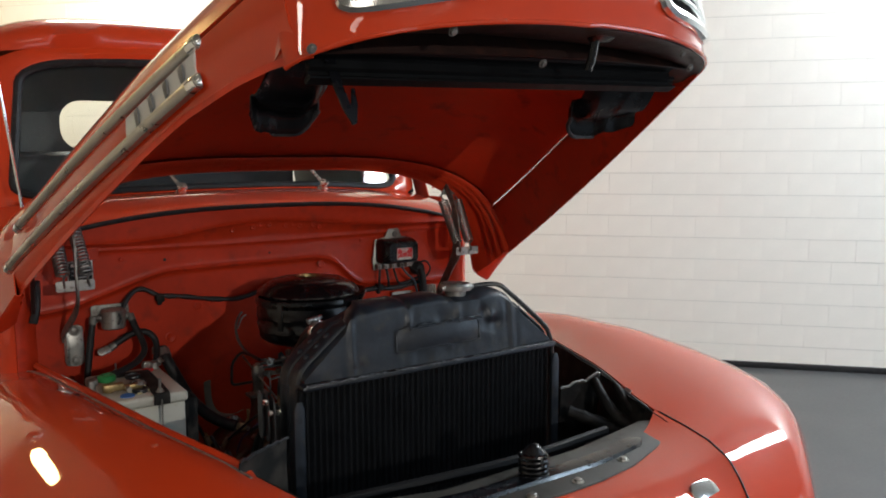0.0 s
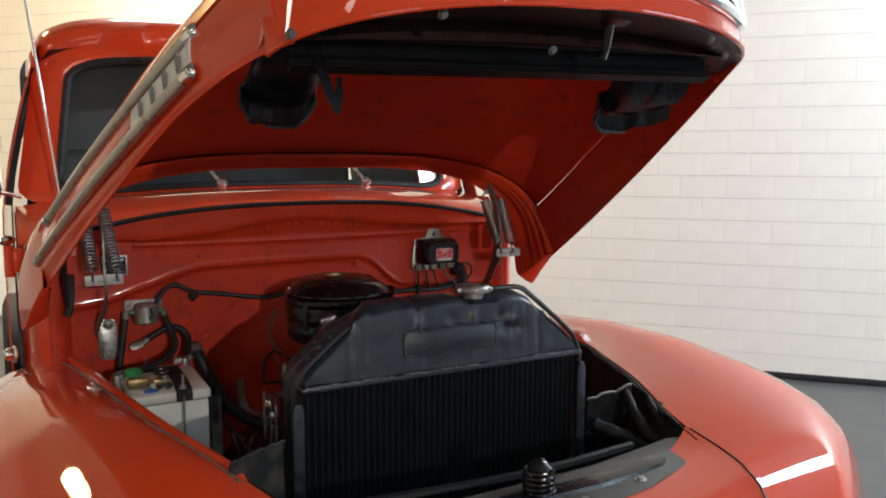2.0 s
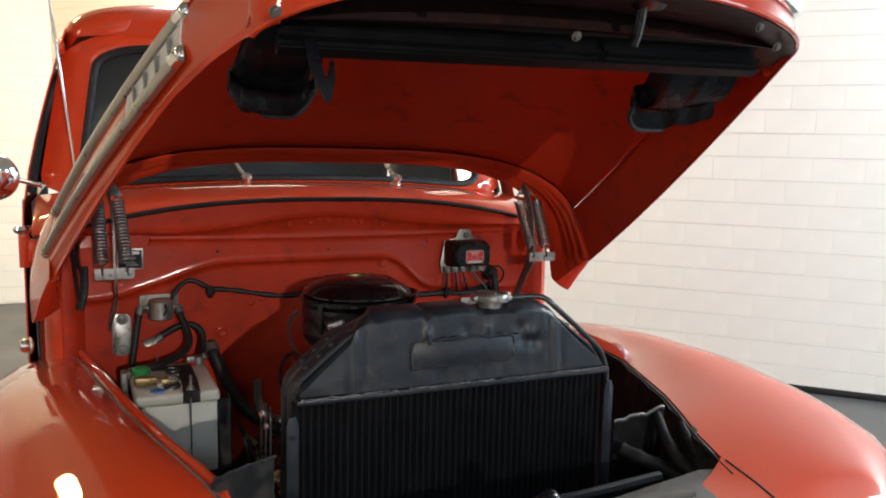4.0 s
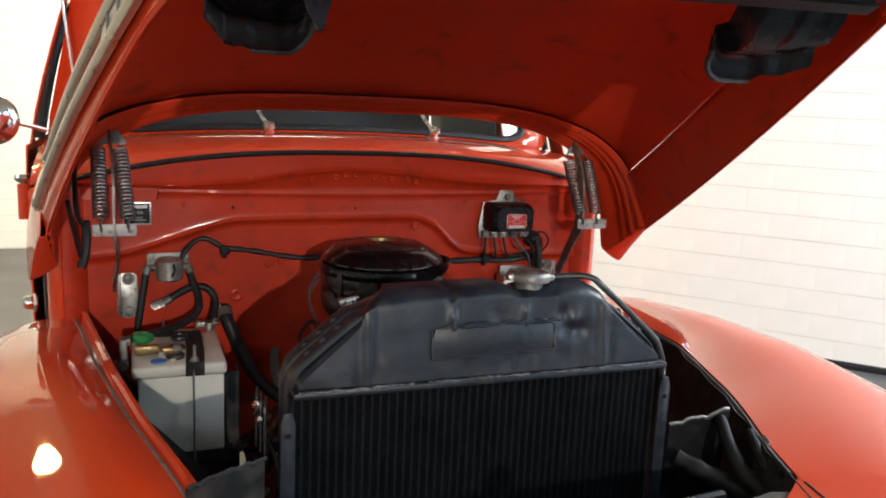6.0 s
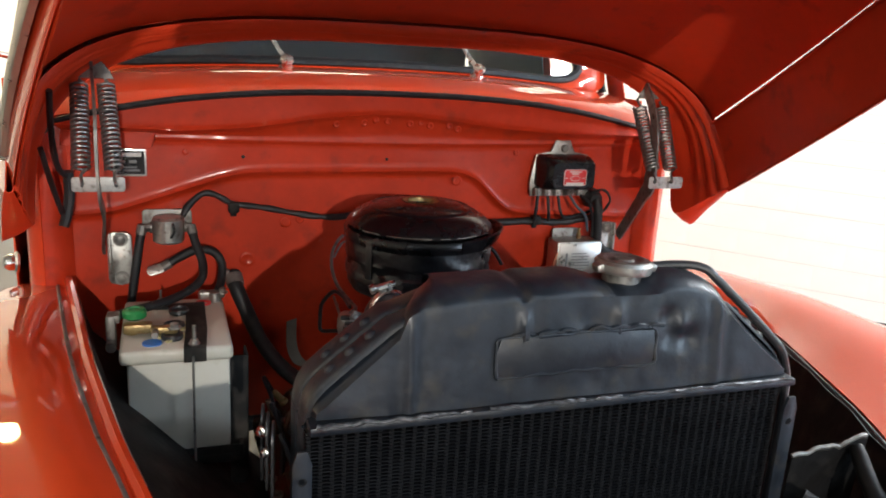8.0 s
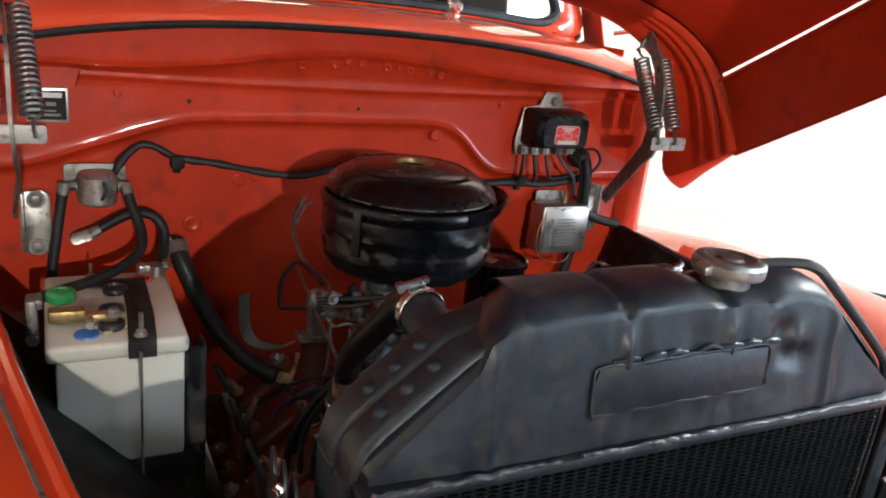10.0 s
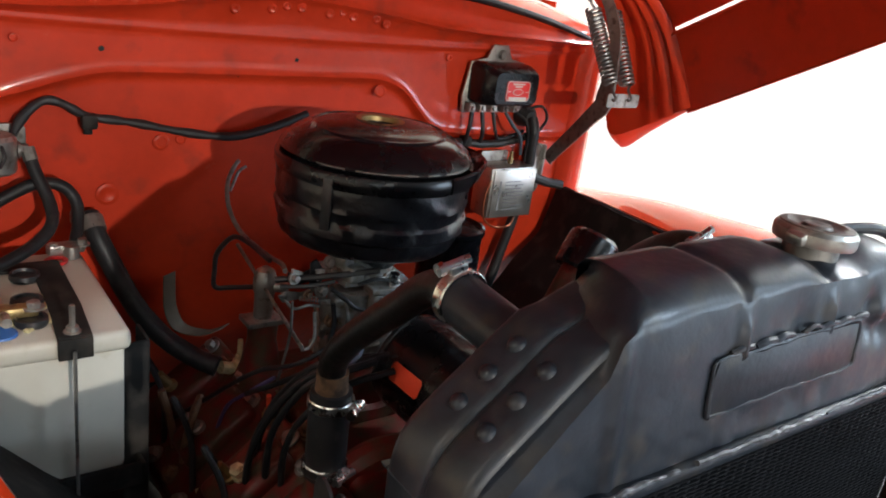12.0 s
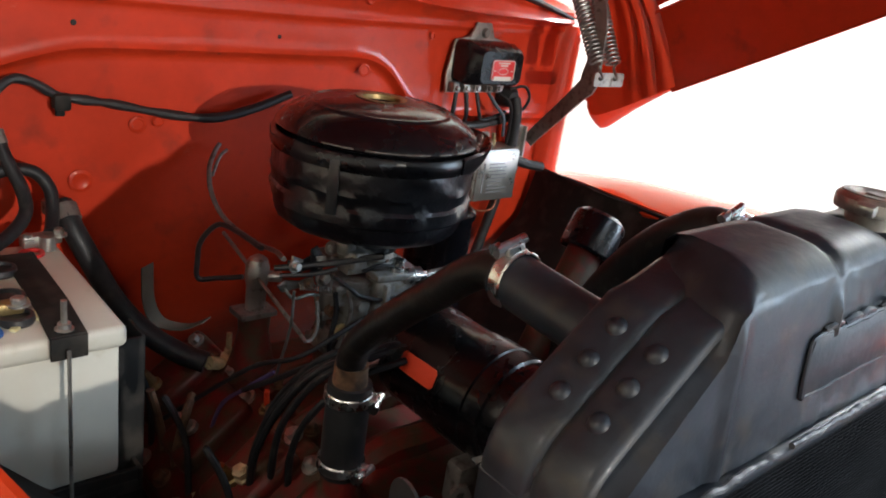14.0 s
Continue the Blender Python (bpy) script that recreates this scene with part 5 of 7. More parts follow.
# filler neck and cap
m = Matrix.Translation((0.079, 0.062, 1.153)) @ pose(0, 0, 0, -1.5, 2) @ Matrix.Translation((0, 0, -1.16))
bm = bmesh.new()
lathe(bm, [(0.031, 1.136), (0.029, 1.147), (0.0225, 1.150), (0.0225, 1.170), (0.026, 1.172), (0.0, 1.172)], m, 32)
neck = part("filler_neck", bm, DULL_STEEL, radiator, "grey steel filler neck")
bm = bmesh.new()
lathe(bm, [(0.027, 1.168), (0.0325, 1.168), (0.0335, 1.171), (0.0335, 1.178), (0.031, 1.1815), (0.024, 1.182), (0.020, 1.1795), (0.012, 1.179), (0.010, 1.1815), (0.0, 1.182)], m, 40)
cap = part("cap", bm, STEEL, neck, "steel radiator cap with a dull top")
bm = bmesh.new()
lathe(bm, [(0.030, 1.1816), (0.0295, 1.1826), (0.024, 1.1832), (0.020, 1.1808), (0.013, 1.1802), (0.011, 1.1828), (0.006, 1.1832), (0, 1.1820)], m, 40)
part("cap_top", bm, CAP_TOP, cap, "brownish worn top of the cap")
for sg in (-1, 1):
    bm = bmesh.new()
    box(bm, m @ Vector((sg * 0.0345, -0.004, 1.1735)), (0.010, 0.016, 0.010), 0.003, pose(0, 0, 0, 0, sg * 15))
    part("cap_ear", bm, STEEL, neck)
# overflow tube
bm = bmesh.new()
tube(bm, [(0.098, 0.072, 1.158), (0.125, 0.074, 1.161), (0.158, 0.066, 1.164), (0.186, 0.055, 1.162), (0.208, 0.045, 1.144), (0.286, 0.032, 1.074), (0.308, 0.030, 1.044), (0.320, 0.032, 0.99), (0.322, 0.035, 0.80), (0.322, 0.035, 0.60)], 0.0052, 10, 5)
part("overflow_tube", bm, BLACK_SATIN, radiator, "thin black overflow tube")
bm = bmesh.new()
for x in (-0.29, 0.30):
    box(bm, (x, 0.07, 0.505), (0.09, 0.10, 0.03), 0.004)
part("foot_bracket", bm, BLACK_MATT, radiator)

# baffles beside the radiator
for sg, pts in ((-1, [(-0.328, -0.012, 0.950), (-0.36, -0.03, 0.952), (-0.395, -0.045, 0.950), (-0.428, -0.055, 0.943)]), (1, [(0.323, 0.006, 0.916), (0.35, 0.004, 0.924), (0.378, 0.003, 0.926), (0.405, 0.002, 0.931), (0.437, 0.002, 0.936)])):
    bm = bmesh.new()
    fine = spline(pts, 5)
    sheet(bm, [[p + Vector((0.006 * noise.noise(p * 30 + Vector((0, 0, q))), 0.004 * q, -0.05 * q + 0.005 * (q == 0) * noise.noise(p * 80))) for p in fine] for q in range(8)], 0.003)
    baffle = part("radiator_baffle", bm, FLAP if sg > 0 else BLACK_MATT, truck, "black sheet baffle beside the radiator", smooth=40)
    bm = bmesh.new()
    tube(bm, [p + Vector((0, -0.001, 0.004 + 0.005 * noise.noise(p * 80))) for p in fine], 0.003, 6, 0)
    part("baffle_edge", bm, DULL_STEEL if sg > 0 else BLACK_SATIN, baffle, "worn bright edge" if sg > 0 else "")

# ---- battery ----
battery = thing("battery", (-0.405, 0.75, 0.68), "cream plastic battery held by a black strap", "battery")
bm = bmesh.new()
box(bm, (-0.402, 0.755, 0.765), (0.168, 0.252, 0.17), 0.006)
part("case", bm, BATTERY, battery)
bm = bmesh.new()
box(bm, (-0.405, 0.752, 0.864), (0.184, 0.268, 0.026), 0.008, None, 3)
lid = part("lid", bm, BATTERY, battery, "cream battery lid")
for x, y in ((-0.412, 0.670), (-0.408, 0.722), (-0.398, 0.800)):
    bm = bmesh.new()
    lathe(bm, [(0.017, 0.0), (0.019, 0.004), (0.018, 0.010), (0.014, 0.011), (0.013, 0.007), (0.0, 0.007)], Matrix.Translation((x, y, 0.876)), 20)
    part("vent_cap", bm, BLACK_SATIN, lid, "black round vent cap")
bm = bmesh.new()
rng = random.Random(8)
for x, y in ((-0.412, 0.670), (-0.408, 0.722)):
    for k in range(9):
        a = rng.uniform(0, 6.28)
        r = rng.uniform(0.018, 0.027)
        box(bm, (x + r * math.cos(a), y + r * math.sin(a), 0.879), (0.012, 0.008, 0.004), 0.0015, pose(0, 0, 0, 0, 0, rng.uniform(0, 180)))
part("dried_sealant", bm, material("yellowed_sealant", (0.55, 0.50, 0.28), 0.7, vary=0.2, bump=0.3), lid, "crumbly yellowish dried sealant")
# hold-down strap with its studs
bm = bmesh.new()
prism(bm, [(-0.395, 0.612), (-0.358, 0.612), (-0.352, 0.70), (-0.350, 0.845), (-0.440, 0.845), (-0.445, 0.82), (-0.386, 0.818), (-0.389, 0.70)], 0.004, Matrix.Translation((0, 0, 0.8785)), 0.001)
box(bm, (-0.3765, 0.611, 0.868), (0.037, 0.004, 0.026), 0.001)
strap = part("hold_down_strap", bm, BLACK_MATT, battery, "black rubbery hold-down strap")
for x, y, z0, z1 in ((-0.380, 0.600, 0.665, 0.870), (-0.430, 0.838, 0.84, 0.912)):
    bm = bmesh.new()
    tube(bm, [(x, y, z0), (x, y, (z0 + z1) / 2), (x, y, z1)], 0.0022, 8, 2)
    if z0 < 0.7:
        tube(bm, [(x, y, z0), (x - 0.004, y, z0 - 0.004), (x - 0.022, y, z0 - 0.004)], 0.0022, 8, 2)
        lathe(bm, [(0, 0), (0.010, 0), (0.010, 0.002), (0.007, 0.003), (0.007, 0.008), (0.0034, 0.009), (0.0034, 0.034), (0, 0.035)], Matrix.Translation((x + 0.003, y + 0.026, 0.8815)), 10)
    else:
        bolt(bm, (x, y, z1 - 0.024), (0, 0, 1), 0.007, 0.007)
    part("tie_rod", bm, STEEL, battery, "zinc plated tie rod with nut")
# clamp with green knob at the front post
bm = bmesh.new()
box(bm, (-0.468, 0.690, 0.893), (0.048, 0.022, 0.018), 0.004)
box(bm, (-0.425, 0.682, 0.890), (0.046, 0.018, 0.014), 0.004)
lathe(bm, [(0, 0), (0.012, 0), (0.013, 0.016), (0.009, 0.018), (0, 0.018)], Matrix.Translation((-0.478, 0.700, 0.880)), 16)
clamp = part("post_clamp", bm, BRASS, battery, "tarnished brass post clamp")
bm = bmesh.new()
bolt(bm, (-0.408, 0.676, 0.894), (0, 0, 1), 0.008, 0.009)
lathe(bm, [(0, 0), (0.006, 0), (0.006, 0.02), (0, 0.02)], frame_at((-0.44, 0.668, 0.892), (0, -1, 0)), 10)
part("clamp_bolt", bm, STEEL, clamp)
bm = bmesh.new()
prof = [(0, 0.0), (0.016, 0.0), (0.0205, 0.003), (0.0205, 0.013), (0.017, 0.017), (0.010, 0.018), (0.009, 0.0155), (0, 0.0155)]
lathe(bm, prof, Matrix.Translation((-0.474, 0.728, 0.898)), 20)
part("knob", bm, GREEN, clamp, "green plastic isolator knob")
bm = bmesh.new()
lathe(bm, [(0, 0.0), (0.017, 0.0), (0.016, 0.003), (0, 0.003)], Matrix.Translation((-0.445, 0.652, 0.8765)), 16)
part("post_ring", bm, BLUE, lid, "blue post marking disc")
bm = bmesh.new()
box(bm, (-0.512, 0.708, 0.885), (0.016, 0.020, 0.055), 0.005)
box(bm, (-0.508, 0.716, 0.905), (0.022, 0.030, 0.016), 0.004)
lathe(bm, [(0, 0), (0.009, 0), (0.009, 0.02), (0, 0.02)], frame_at((-0.512, 0.70, 0.862), (0, -1, 0)), 10)
part("cable_lug", bm, DULL_STEEL, battery, "grey metal cable lug")
bm = bmesh.new()
box(bm, (-0.335, 0.868, 0.889), (0.050, 0.018, 0.016), 0.004, pose(0, 0, 0, 0, 0, 10))
lathe(bm, [(0, 0), (0.011, 0), (0.010, 0.018), (0, 0.019)], Matrix.Translation((-0.330, 0.858, 0.878)), 14)
bolt(bm, (-0.314, 0.866, 0.892), (0, 0, 1), 0.007, 0.010)
bolt(bm, (-0.352, 0.862, 0.892), (0, 0, 1), 0.006, 0.008)
part("rear_post_clamp", bm, STEEL, battery, "grey lead clamp on the rear post")
bm = bmesh.new()
lathe(bm, [(0.010, 0), (0.015, 0.001), (0.015, 0.004), (0.010, 0.004)], Matrix.Translation((-0.352, 0.845, 0.8775)), 16)
part("post_washer", bm, RED_LABEL, lid, "small red felt washer")

# battery tray and dark panel beside it
bm = bmesh.new()
prism(bm, rounded(0.030, 0.25, 0.006), 0.004, Matrix.Translation((-0.303, 0.640, 0.725)) @ pose(0, 0, 0, 90, 0, 0), 0.001)
prism(bm, rounded(0.050, 0.25, 0.006), 0.004, Matrix.Translation((-0.290, 0.664, 0.725)) @ pose(0, 0, 0, 90, 0, 90), 0.001)
part("tray_upright", bm, BLACK_MATT, truck, "black steel upright beside the battery")
bm = bmesh.new()
box(bm, (-0.405, 0.755, 0.668), (0.21, 0.29, 0.018), 0.004)
box(bm, (-0.405, 0.615, 0.678), (0.21, 0.006, 0.026), 0.002)
box(bm, (-0.300, 0.755, 0.678), (0.006, 0.29, 0.026), 0.002)
box(bm, (-0.405, 0.88, 0.58), (0.21, 0.02, 0.18), 0.004)
part("battery_tray", bm, BLACK_MATT, truck, "black steel battery tray")

# ---- air cleaner ----
AC = Vector((0.026, 0.664, 0.0))
cleaner = thing("air_cleaner", (AC.x, AC.y, 0.92), "glossy black oil bath air cleaner on the carburettor", "air cleaner")
bm = bmesh.new()
lathe(bm, [(0.0, 1.105), (0.012, 1.105), (0.016, 1.109), (0.024, 1.110), (0.027, 1.117), (0.034, 1.1185), (0.050, 1.1165), (0.066, 1.1140), (0.080, 1.1115), (0.0870, 1.1090), (0.0895, 1.1105), (0.0925, 1.1100), (0.0950, 1.1065), (0.105, 1.1035), (0.117, 1.0965), (0.127, 1.0885), (0.1325, 1.0815), (0.134, 1.078), (0.131, 1.0745), (0, 1.0745)], Matrix.Translation(AC), 64)
lid = part("lid", bm, BLACK_GLOSS, cleaner, "glossy black domed lid")
bm = bmesh.new()
lathe(bm, [(0.0245, 1.112), (0.025, 1.1180), (0.030, 1.1195), (0.034, 1.1190)], Matrix.Translation(AC), 40)
part("centre_ring", bm, BRASS, lid, "worn brass-coloured centre ring")
bm = bmesh.new()
for a in range(3):
    box(bm, (AC.x - 0.01 + 0.01 * a, AC.y, 1.1070), (0.005, 0.012, 0.004), 0.001)
part("centre_slots", bm, BLACK_MATT, lid)
bm = bmesh.new()
lathe(bm, [(0.126, 1.0725), (0.1365, 1.0715), (0.1390, 1.067), (0.1390, 1.055), (0.137, 1.050), (0.131, 1.049)], Matrix.Translation(AC), 64)
rimband = part("rim_band", bm, BLACK_GLOSS, cleaner, "black rolled rim band")
for a0, a1 in ((205, 222), (228, 262), (268, 276), (281, 300), (312, 318)):
    bm = bmesh.new()
    tube(bm, [AC + Vector((0.1345 * math.cos(radians(a)), 0.1345 * math.sin(radians(a)), 1.0785)) for a in [lerp(a0, a1, i / 8) for i in range(9)]], 0.0011, 5, 0, wobble=0.6)
    part("chipped_edge", bm, DULL_STEEL, rimband, "chipped bare metal edge")
bm = bmesh.new()
# flared lip on the far right of the rim
arcs = []
for i in range(15):
    a = radians(lerp(-75, 25, i / 14))
    f = 0.014 * math.sin(math.pi * i / 14)
    arcs.append([AC + Vector((r * math.cos(a), r * math.sin(a), z)) for r, z in ((0.138, 1.052), (0.139 + f * 0.4, 1.060), (0.139 + f, 1.070 + f * 0.6), (0.137 + f, 1.072 + f * 0.6))])
sheet(bm, arcs, 0.002)
part("rim_lip", bm, BLACK_GLOSS, rimband)
bm = bmesh.new()
lathe(bm, [(0, 1.064), (0.1300, 1.064), (0.1335, 1.058), (0.1345, 1.050), (0.1345, 1.042), (0.1345, 1.034), (0.1345, 1.027), (0.1345, 1.020), (0.1315, 1.015), (0.1315, 1.004), (0.1345, 1.000), (0.1340, 0.984), (0.1300, 0.980), (0.1290, 0.970), (0.124, 0.960), (0.112, 0.952), (0.090, 0.945), (0.062, 0.941), (0.050, 0.932), (0.046, 0.915), (0, 0.915)], Matrix.Translation(AC), 120)
for v_ in bm.verts:
    r_ = Vector((v_.co.x - AC.x, v_.co.y - AC.y, 0))
    if r_.length > 0.10:
        a = math.atan2(r_.y, r_.x)
        q = 0.0035 * noise.noise(Vector((a * 3.2, v_.co.z * 42, 2.0))) + 0.0022 * noise.noise(Vector((a * 9.0, v_.co.z * 90, 6.0)))
        v_.co += r_.normalized() * q
part("bowl", bm, BLACK_CRINKLE, cleaner, "dented black oil bowl with worn paint")
bm = bmesh.new()
a = radians(214)
box(bm, AC + Vector((0.1370 * math.cos(a), 0.1370 * math.sin(a), 1.030)), (0.004, 0.014, 0.070), 0.0015, pose(0, 0, 0, 0, 0, 214))
part("spring_clip", bm, BLACK_SATIN, cleaner, "black spring clip on the bowl")

# ---- engine ----
engine = thing("engine", (0.02, 0.62, 0.36), "grimy dark red engine block with hoses and wires", "engine")
bm = bmesh.new()
box(bm, (0.02, 0.62, 0.47), (0.36, 0.56, 0.26), 0.02)
for sg in (-1, 1):
    box(bm, (0.02 + sg * 0.165, 0.64, 0.585), (0.20, 0.55, 0.11), 0.018, pose(0, 0, 0, 0, sg * 38), 3)
part("block", bm, RED_ENGINE, engine, "dark red cast block", smooth=30)
# cylinder heads with bolts, lumps and plugs
rng = random.Random(21)
for sg in (-1, 1):
    tilt = pose(0, 0, 0, 0, sg * 38)
    c0 = Vector((0.02 + sg * 0.19, 0.64, 0.632))
    bm = bmesh.new()
    box(bm, c0, (0.19, 0.52, 0.03), 0.010, tilt, 3)
    head = part("cylinder_head", bm, RED_ENGINE, engine, "dark red cylinder head")
    for i in range(4):
        bm = bmesh.new()
        box(bm, c0 + tilt @ Vector((0.01, -0.19 + 0.127 * i, 0.02)), (0.12, 0.085, 0.03), 0.012, tilt, 3)
        part("head_boss", bm, RED_ENGINE, head, "raised cast boss")
    for i in range(9):
        for j in (-1, 1):
            p = c0 + tilt @ Vector((j * 0.08 + rng.uniform(-0.006, 0.006), -0.235 + 0.058 * i, 0.015))
            bm = bmesh.new()
            bolt(bm, p, tilt @ Vector((0, 0, 1)), 0.009, 0.013)
            part("head_bolt", bm, STEEL if rng.random() < 0.5 else RUSTY, head, "worn hexagon head bolt")
    for i in range(4):
        p = c0 + tilt @ Vector((-0.005, -0.185 + 0.125 * i, 0.03))
        n = tilt @ Vector((0, 0, 1))
        bm = bmesh.new()
        lathe(bm, [(0, 0), (0.011, 0), (0.011, 0.012), (0.008, 0.014), (0.007, 0.038), (0.004, 0.040), (0.004, 0.052), (0, 0.052)], frame_at(p, n), 10)
        part("spark_plug", bm, BRASS if i % 2 else STEEL, engine, "grimy spark plug")
        bm = bmesh.new()
        tube(bm, [p + n * 0.045, p + n * 0.075 + Vector((0, -0.01, 0.01)), p + Vector((sg * 0.03, -0.04, 0.02)), p + Vector((sg * 0.035, -0.07, -0.06))], 0.0045, 7)
        part("plug_wire", bm, RUBBER, engine, "black plug wire")
# intake manifold and valley cover
bm = bmesh.new()
box(bm, (0.02, 0.62, 0.665), (0.20, 0.42, 0.06), 0.02, None, 3)
box(bm, (0.03, 0.645, 0.735), (0.10, 0.12, 0.07), 0.014, None, 3)
manifold = part("intake_manifold", bm, RED_ENGINE, engine, "dark red intake manifold")
for y in (0.49, 0.60, 0.71):
    for sg in (-1, 1):
        bm = bmesh.new()
        tube(bm, [(0.02, y, 0.70), (0.02 + sg * 0.06, y, 0.70), (0.02 + sg * 0.13, y + 0.01, 0.655)], 0.024, 10)
        part("manifold_runner", bm, RED_ENGINE, manifold)
for x, y in ((-0.06, 0.50), (0.10, 0.50), (-0.07, 0.70), (0.11, 0.72), (-0.05, 0.84), (0.09, 0.84), (-0.09, 0.58)):
    bm = bmesh.new()
    bolt(bm, (x, y, 0.694), (0, 0, 1), 0.009, 0.014)
    part("manifold_bolt", bm, RUSTY, manifold)
# water outlets on each bank, hose, clamps
for sg, label in ((-1, "dark red water outlet"), (1, "dark red water outlet")):
    ox = -0.142 if sg < 0 else 0.215
    bm = bmesh.new()
    lathe(bm, [(0, 0.62), (0.060, 0.625), (0.062, 0.65), (0.054, 0.685), (0.036, 0.710), (0.027, 0.718), (0.022, 0.726), (0.0215, 0.79), (0, 0.79)], Matrix.Translation((ox, 0.435, 0)), 20)
    box(bm, (ox, 0.435, 0.63), (0.13, 0.10, 0.03), 0.012)
    part("water_outlet", bm, RED_ENGINE, engine, label)


def clamp_ring(p, d, r, name="hose_clamp", screw=(0, 0, 1)):
    """A bright worm-drive clamp round a hose at p along d, its screw to one side."""
    ring = thing(name, p, "bright worm-drive hose clamp", "hose clamp", "hose clamps")
    bm = bmesh.new()
    lathe(bm, [(r, -0.006), (r + 0.0012, -0.0065), (r + 0.0022, -0.005), (r + 0.0016, 0), (r + 0.0022, 0.005), (r + 0.0012, 0.0065), (r, 0.006), (r, -0.006)], frame_at(p, d), 28)
    part("band", bm, CLAMP, ring)
    s_ = Vector(screw).normalized()
    q = Vector(p) + s_ * (r + 0.004)
    side = s_.cross(Vector(d)).normalized()
    bm = bmesh.new()
    box(bm, q, (0.012, 0.018, 0.008), 0.002, frame_at((0, 0, 0), s_, side))
    lathe(bm, [(0, -0.014), (0.0042, -0.014), (0.0042, 0.012), (0.0062, 0.013), (0.0062, 0.019), (0, 0.019)], frame_at(q + s_ * 0.004, side), 10)
    part("screw", bm, CLAMP, ring)
    return ring


bm = bmesh.new()
tube(bm, [(-0.152, 0.10, 1.062), (-0.152, 0.165, 1.066), (-0.150, 0.236, 1.070)], 0.0232, 18, 4)
part("outlet_neck", bm, BLACK_TANK, radiator, "black hose neck of the tank")
hose = thing("radiator_hose", (-0.14, 0.43, 0.76), "black bent rubber radiator hose", "hose", "radiator hoses")
bm = bmesh.new()
tube(bm, [(-0.150, 0.200, 1.069), (-0.150, 0.235, 1.070), (-0.150, 0.258, 1.066), (-0.150, 0.282, 1.050), (-0.150, 0.310, 1.024), (-0.150, 0.350, 0.988), (-0.150, 0.395, 0.945), (-0.148, 0.424, 0.910), (-0.145, 0.435, 0.885), (-0.143, 0.436, 0.86)], 0.0162, 18, 5)
part("hose_body", bm, HOSE_BLACK, hose)
bm = bmesh.new()
tube(bm, [(-0.1435, 0.4355, 0.884), (-0.1425, 0.436, 0.868), (-0.142, 0.436, 0.852)], 0.0185, 18, 3, wobble=0.1)
part("rusty_end", bm, RUSTY, hose, "brown rusty end of the hose")
bm = bmesh.new()
tube(bm, [(-0.142, 0.436, 0.860), (-0.142, 0.436, 0.80), (-0.141, 0.436, 0.745)], 0.0245, 18, 4)
part("hose_sleeve", bm, BLACK_SATIN, hose, "black rubber connecting sleeve")
clamp_ring((-0.150, 0.226, 1.070), (0, 1, 0), 0.0236, screw=(-0.25, 0.1, 1))
clamp_ring((-0.142, 0.436, 0.845), (0, 0, 1), 0.0252, screw=(0.6, -0.8, 0))
clamp_ring((-0.142, 0.436, 0.758), (0, 0, 1), 0.0252, screw=(0.35, -0.93, 0))
hose = thing("radiator_hose", (0.215, 0.43, 0.76), "black bent rubber radiator hose", "hose", "radiator hoses")
bm = bmesh.new()
tube(bm, [(0.165, 0.10, 1.060), (0.178, 0.17, 1.068), (0.188, 0.225, 1.070), (0.195, 0.27, 1.062), (0.203, 0.33, 1.015), (0.210, 0.38, 0.95), (0.214, 0.42, 0.87), (0.215, 0.435, 0.79)], 0.0225, 18, 5)
part("hose_body", bm, RUBBER, hose)
clamp_ring((0.186, 0.218, 1.070), (0.12, 1, 0), 0.0235, screw=(-0.45, 0.3, 0.9))
# heater hose from the firewall
hose = thing("heater_hose", (-0.278, 0.955, 0.90), "thick black rubber heater hose", "hose")
bm = bmesh.new()
tube(bm, [(-0.286, 0.950, 0.905), (-0.283, 0.925, 0.885), (-0.264, 0.905, 0.838), (-0.238, 0.880, 0.780), (-0.205, 0.850, 0.737), (-0.170, 0.815, 0.713), (-0.140, 0.788, 0.703)], 0.0155, 14, 6)
part("hose_body", bm, RUBBER, hose)
bm = bmesh.new()
lathe(bm, [(0.016, -0.01), (0.0185, -0.01), (0.0185, 0.012), (0.016, 0.012)], frame_at((-0.285, 0.938, 0.895), (0.1, -0.7, -0.7)), 16)
box(bm, (-0.303, 0.945, 0.905), (0.02, 0.014, 0.022), 0.004)
part("hose_collar", bm, DULL_STEEL, hose, "grey metal collar")
# brass fitting and red sender stem by the hose end
bm = bmesh.new()
lathe(bm, [(0, 0.60), (0.011, 0.60), (0.011, 0.665), (0.008, 0.67), (0, 0.67)], Matrix.Translation((-0.104, 0.790, 0)), 12)
part("sender_stem", bm, RED_ENGINE, engine, "red fitting stem")
bm = bmesh.new()
lathe(bm, [(0, 0.668), (0.013, 0.668), (0.0135, 0.672), (0.0135, 0.700), (0.012, 0.706), (0.007, 0.710), (0.007, 0.716), (0.0045, 0.718), (0.0045, 0.742), (0, 0.744)], Matrix.Translation((-0.104, 0.790, 0)), 6)
tube(bm, [(-0.136, 0.786, 0.702), (-0.122, 0.788, 0.697), (-0.106, 0.790, 0.690)], 0.010, 10)
part("brass_fitting", bm, PLUG, engine, "brass hexagon pipe fitting")

# ---- carburettor ----
carb = thing("carburettor", (0.01, 0.65, 0.765), "grimy grey cast carburettor with rods and screws", "carburettor")
cx, cy = 0.012, 0.650


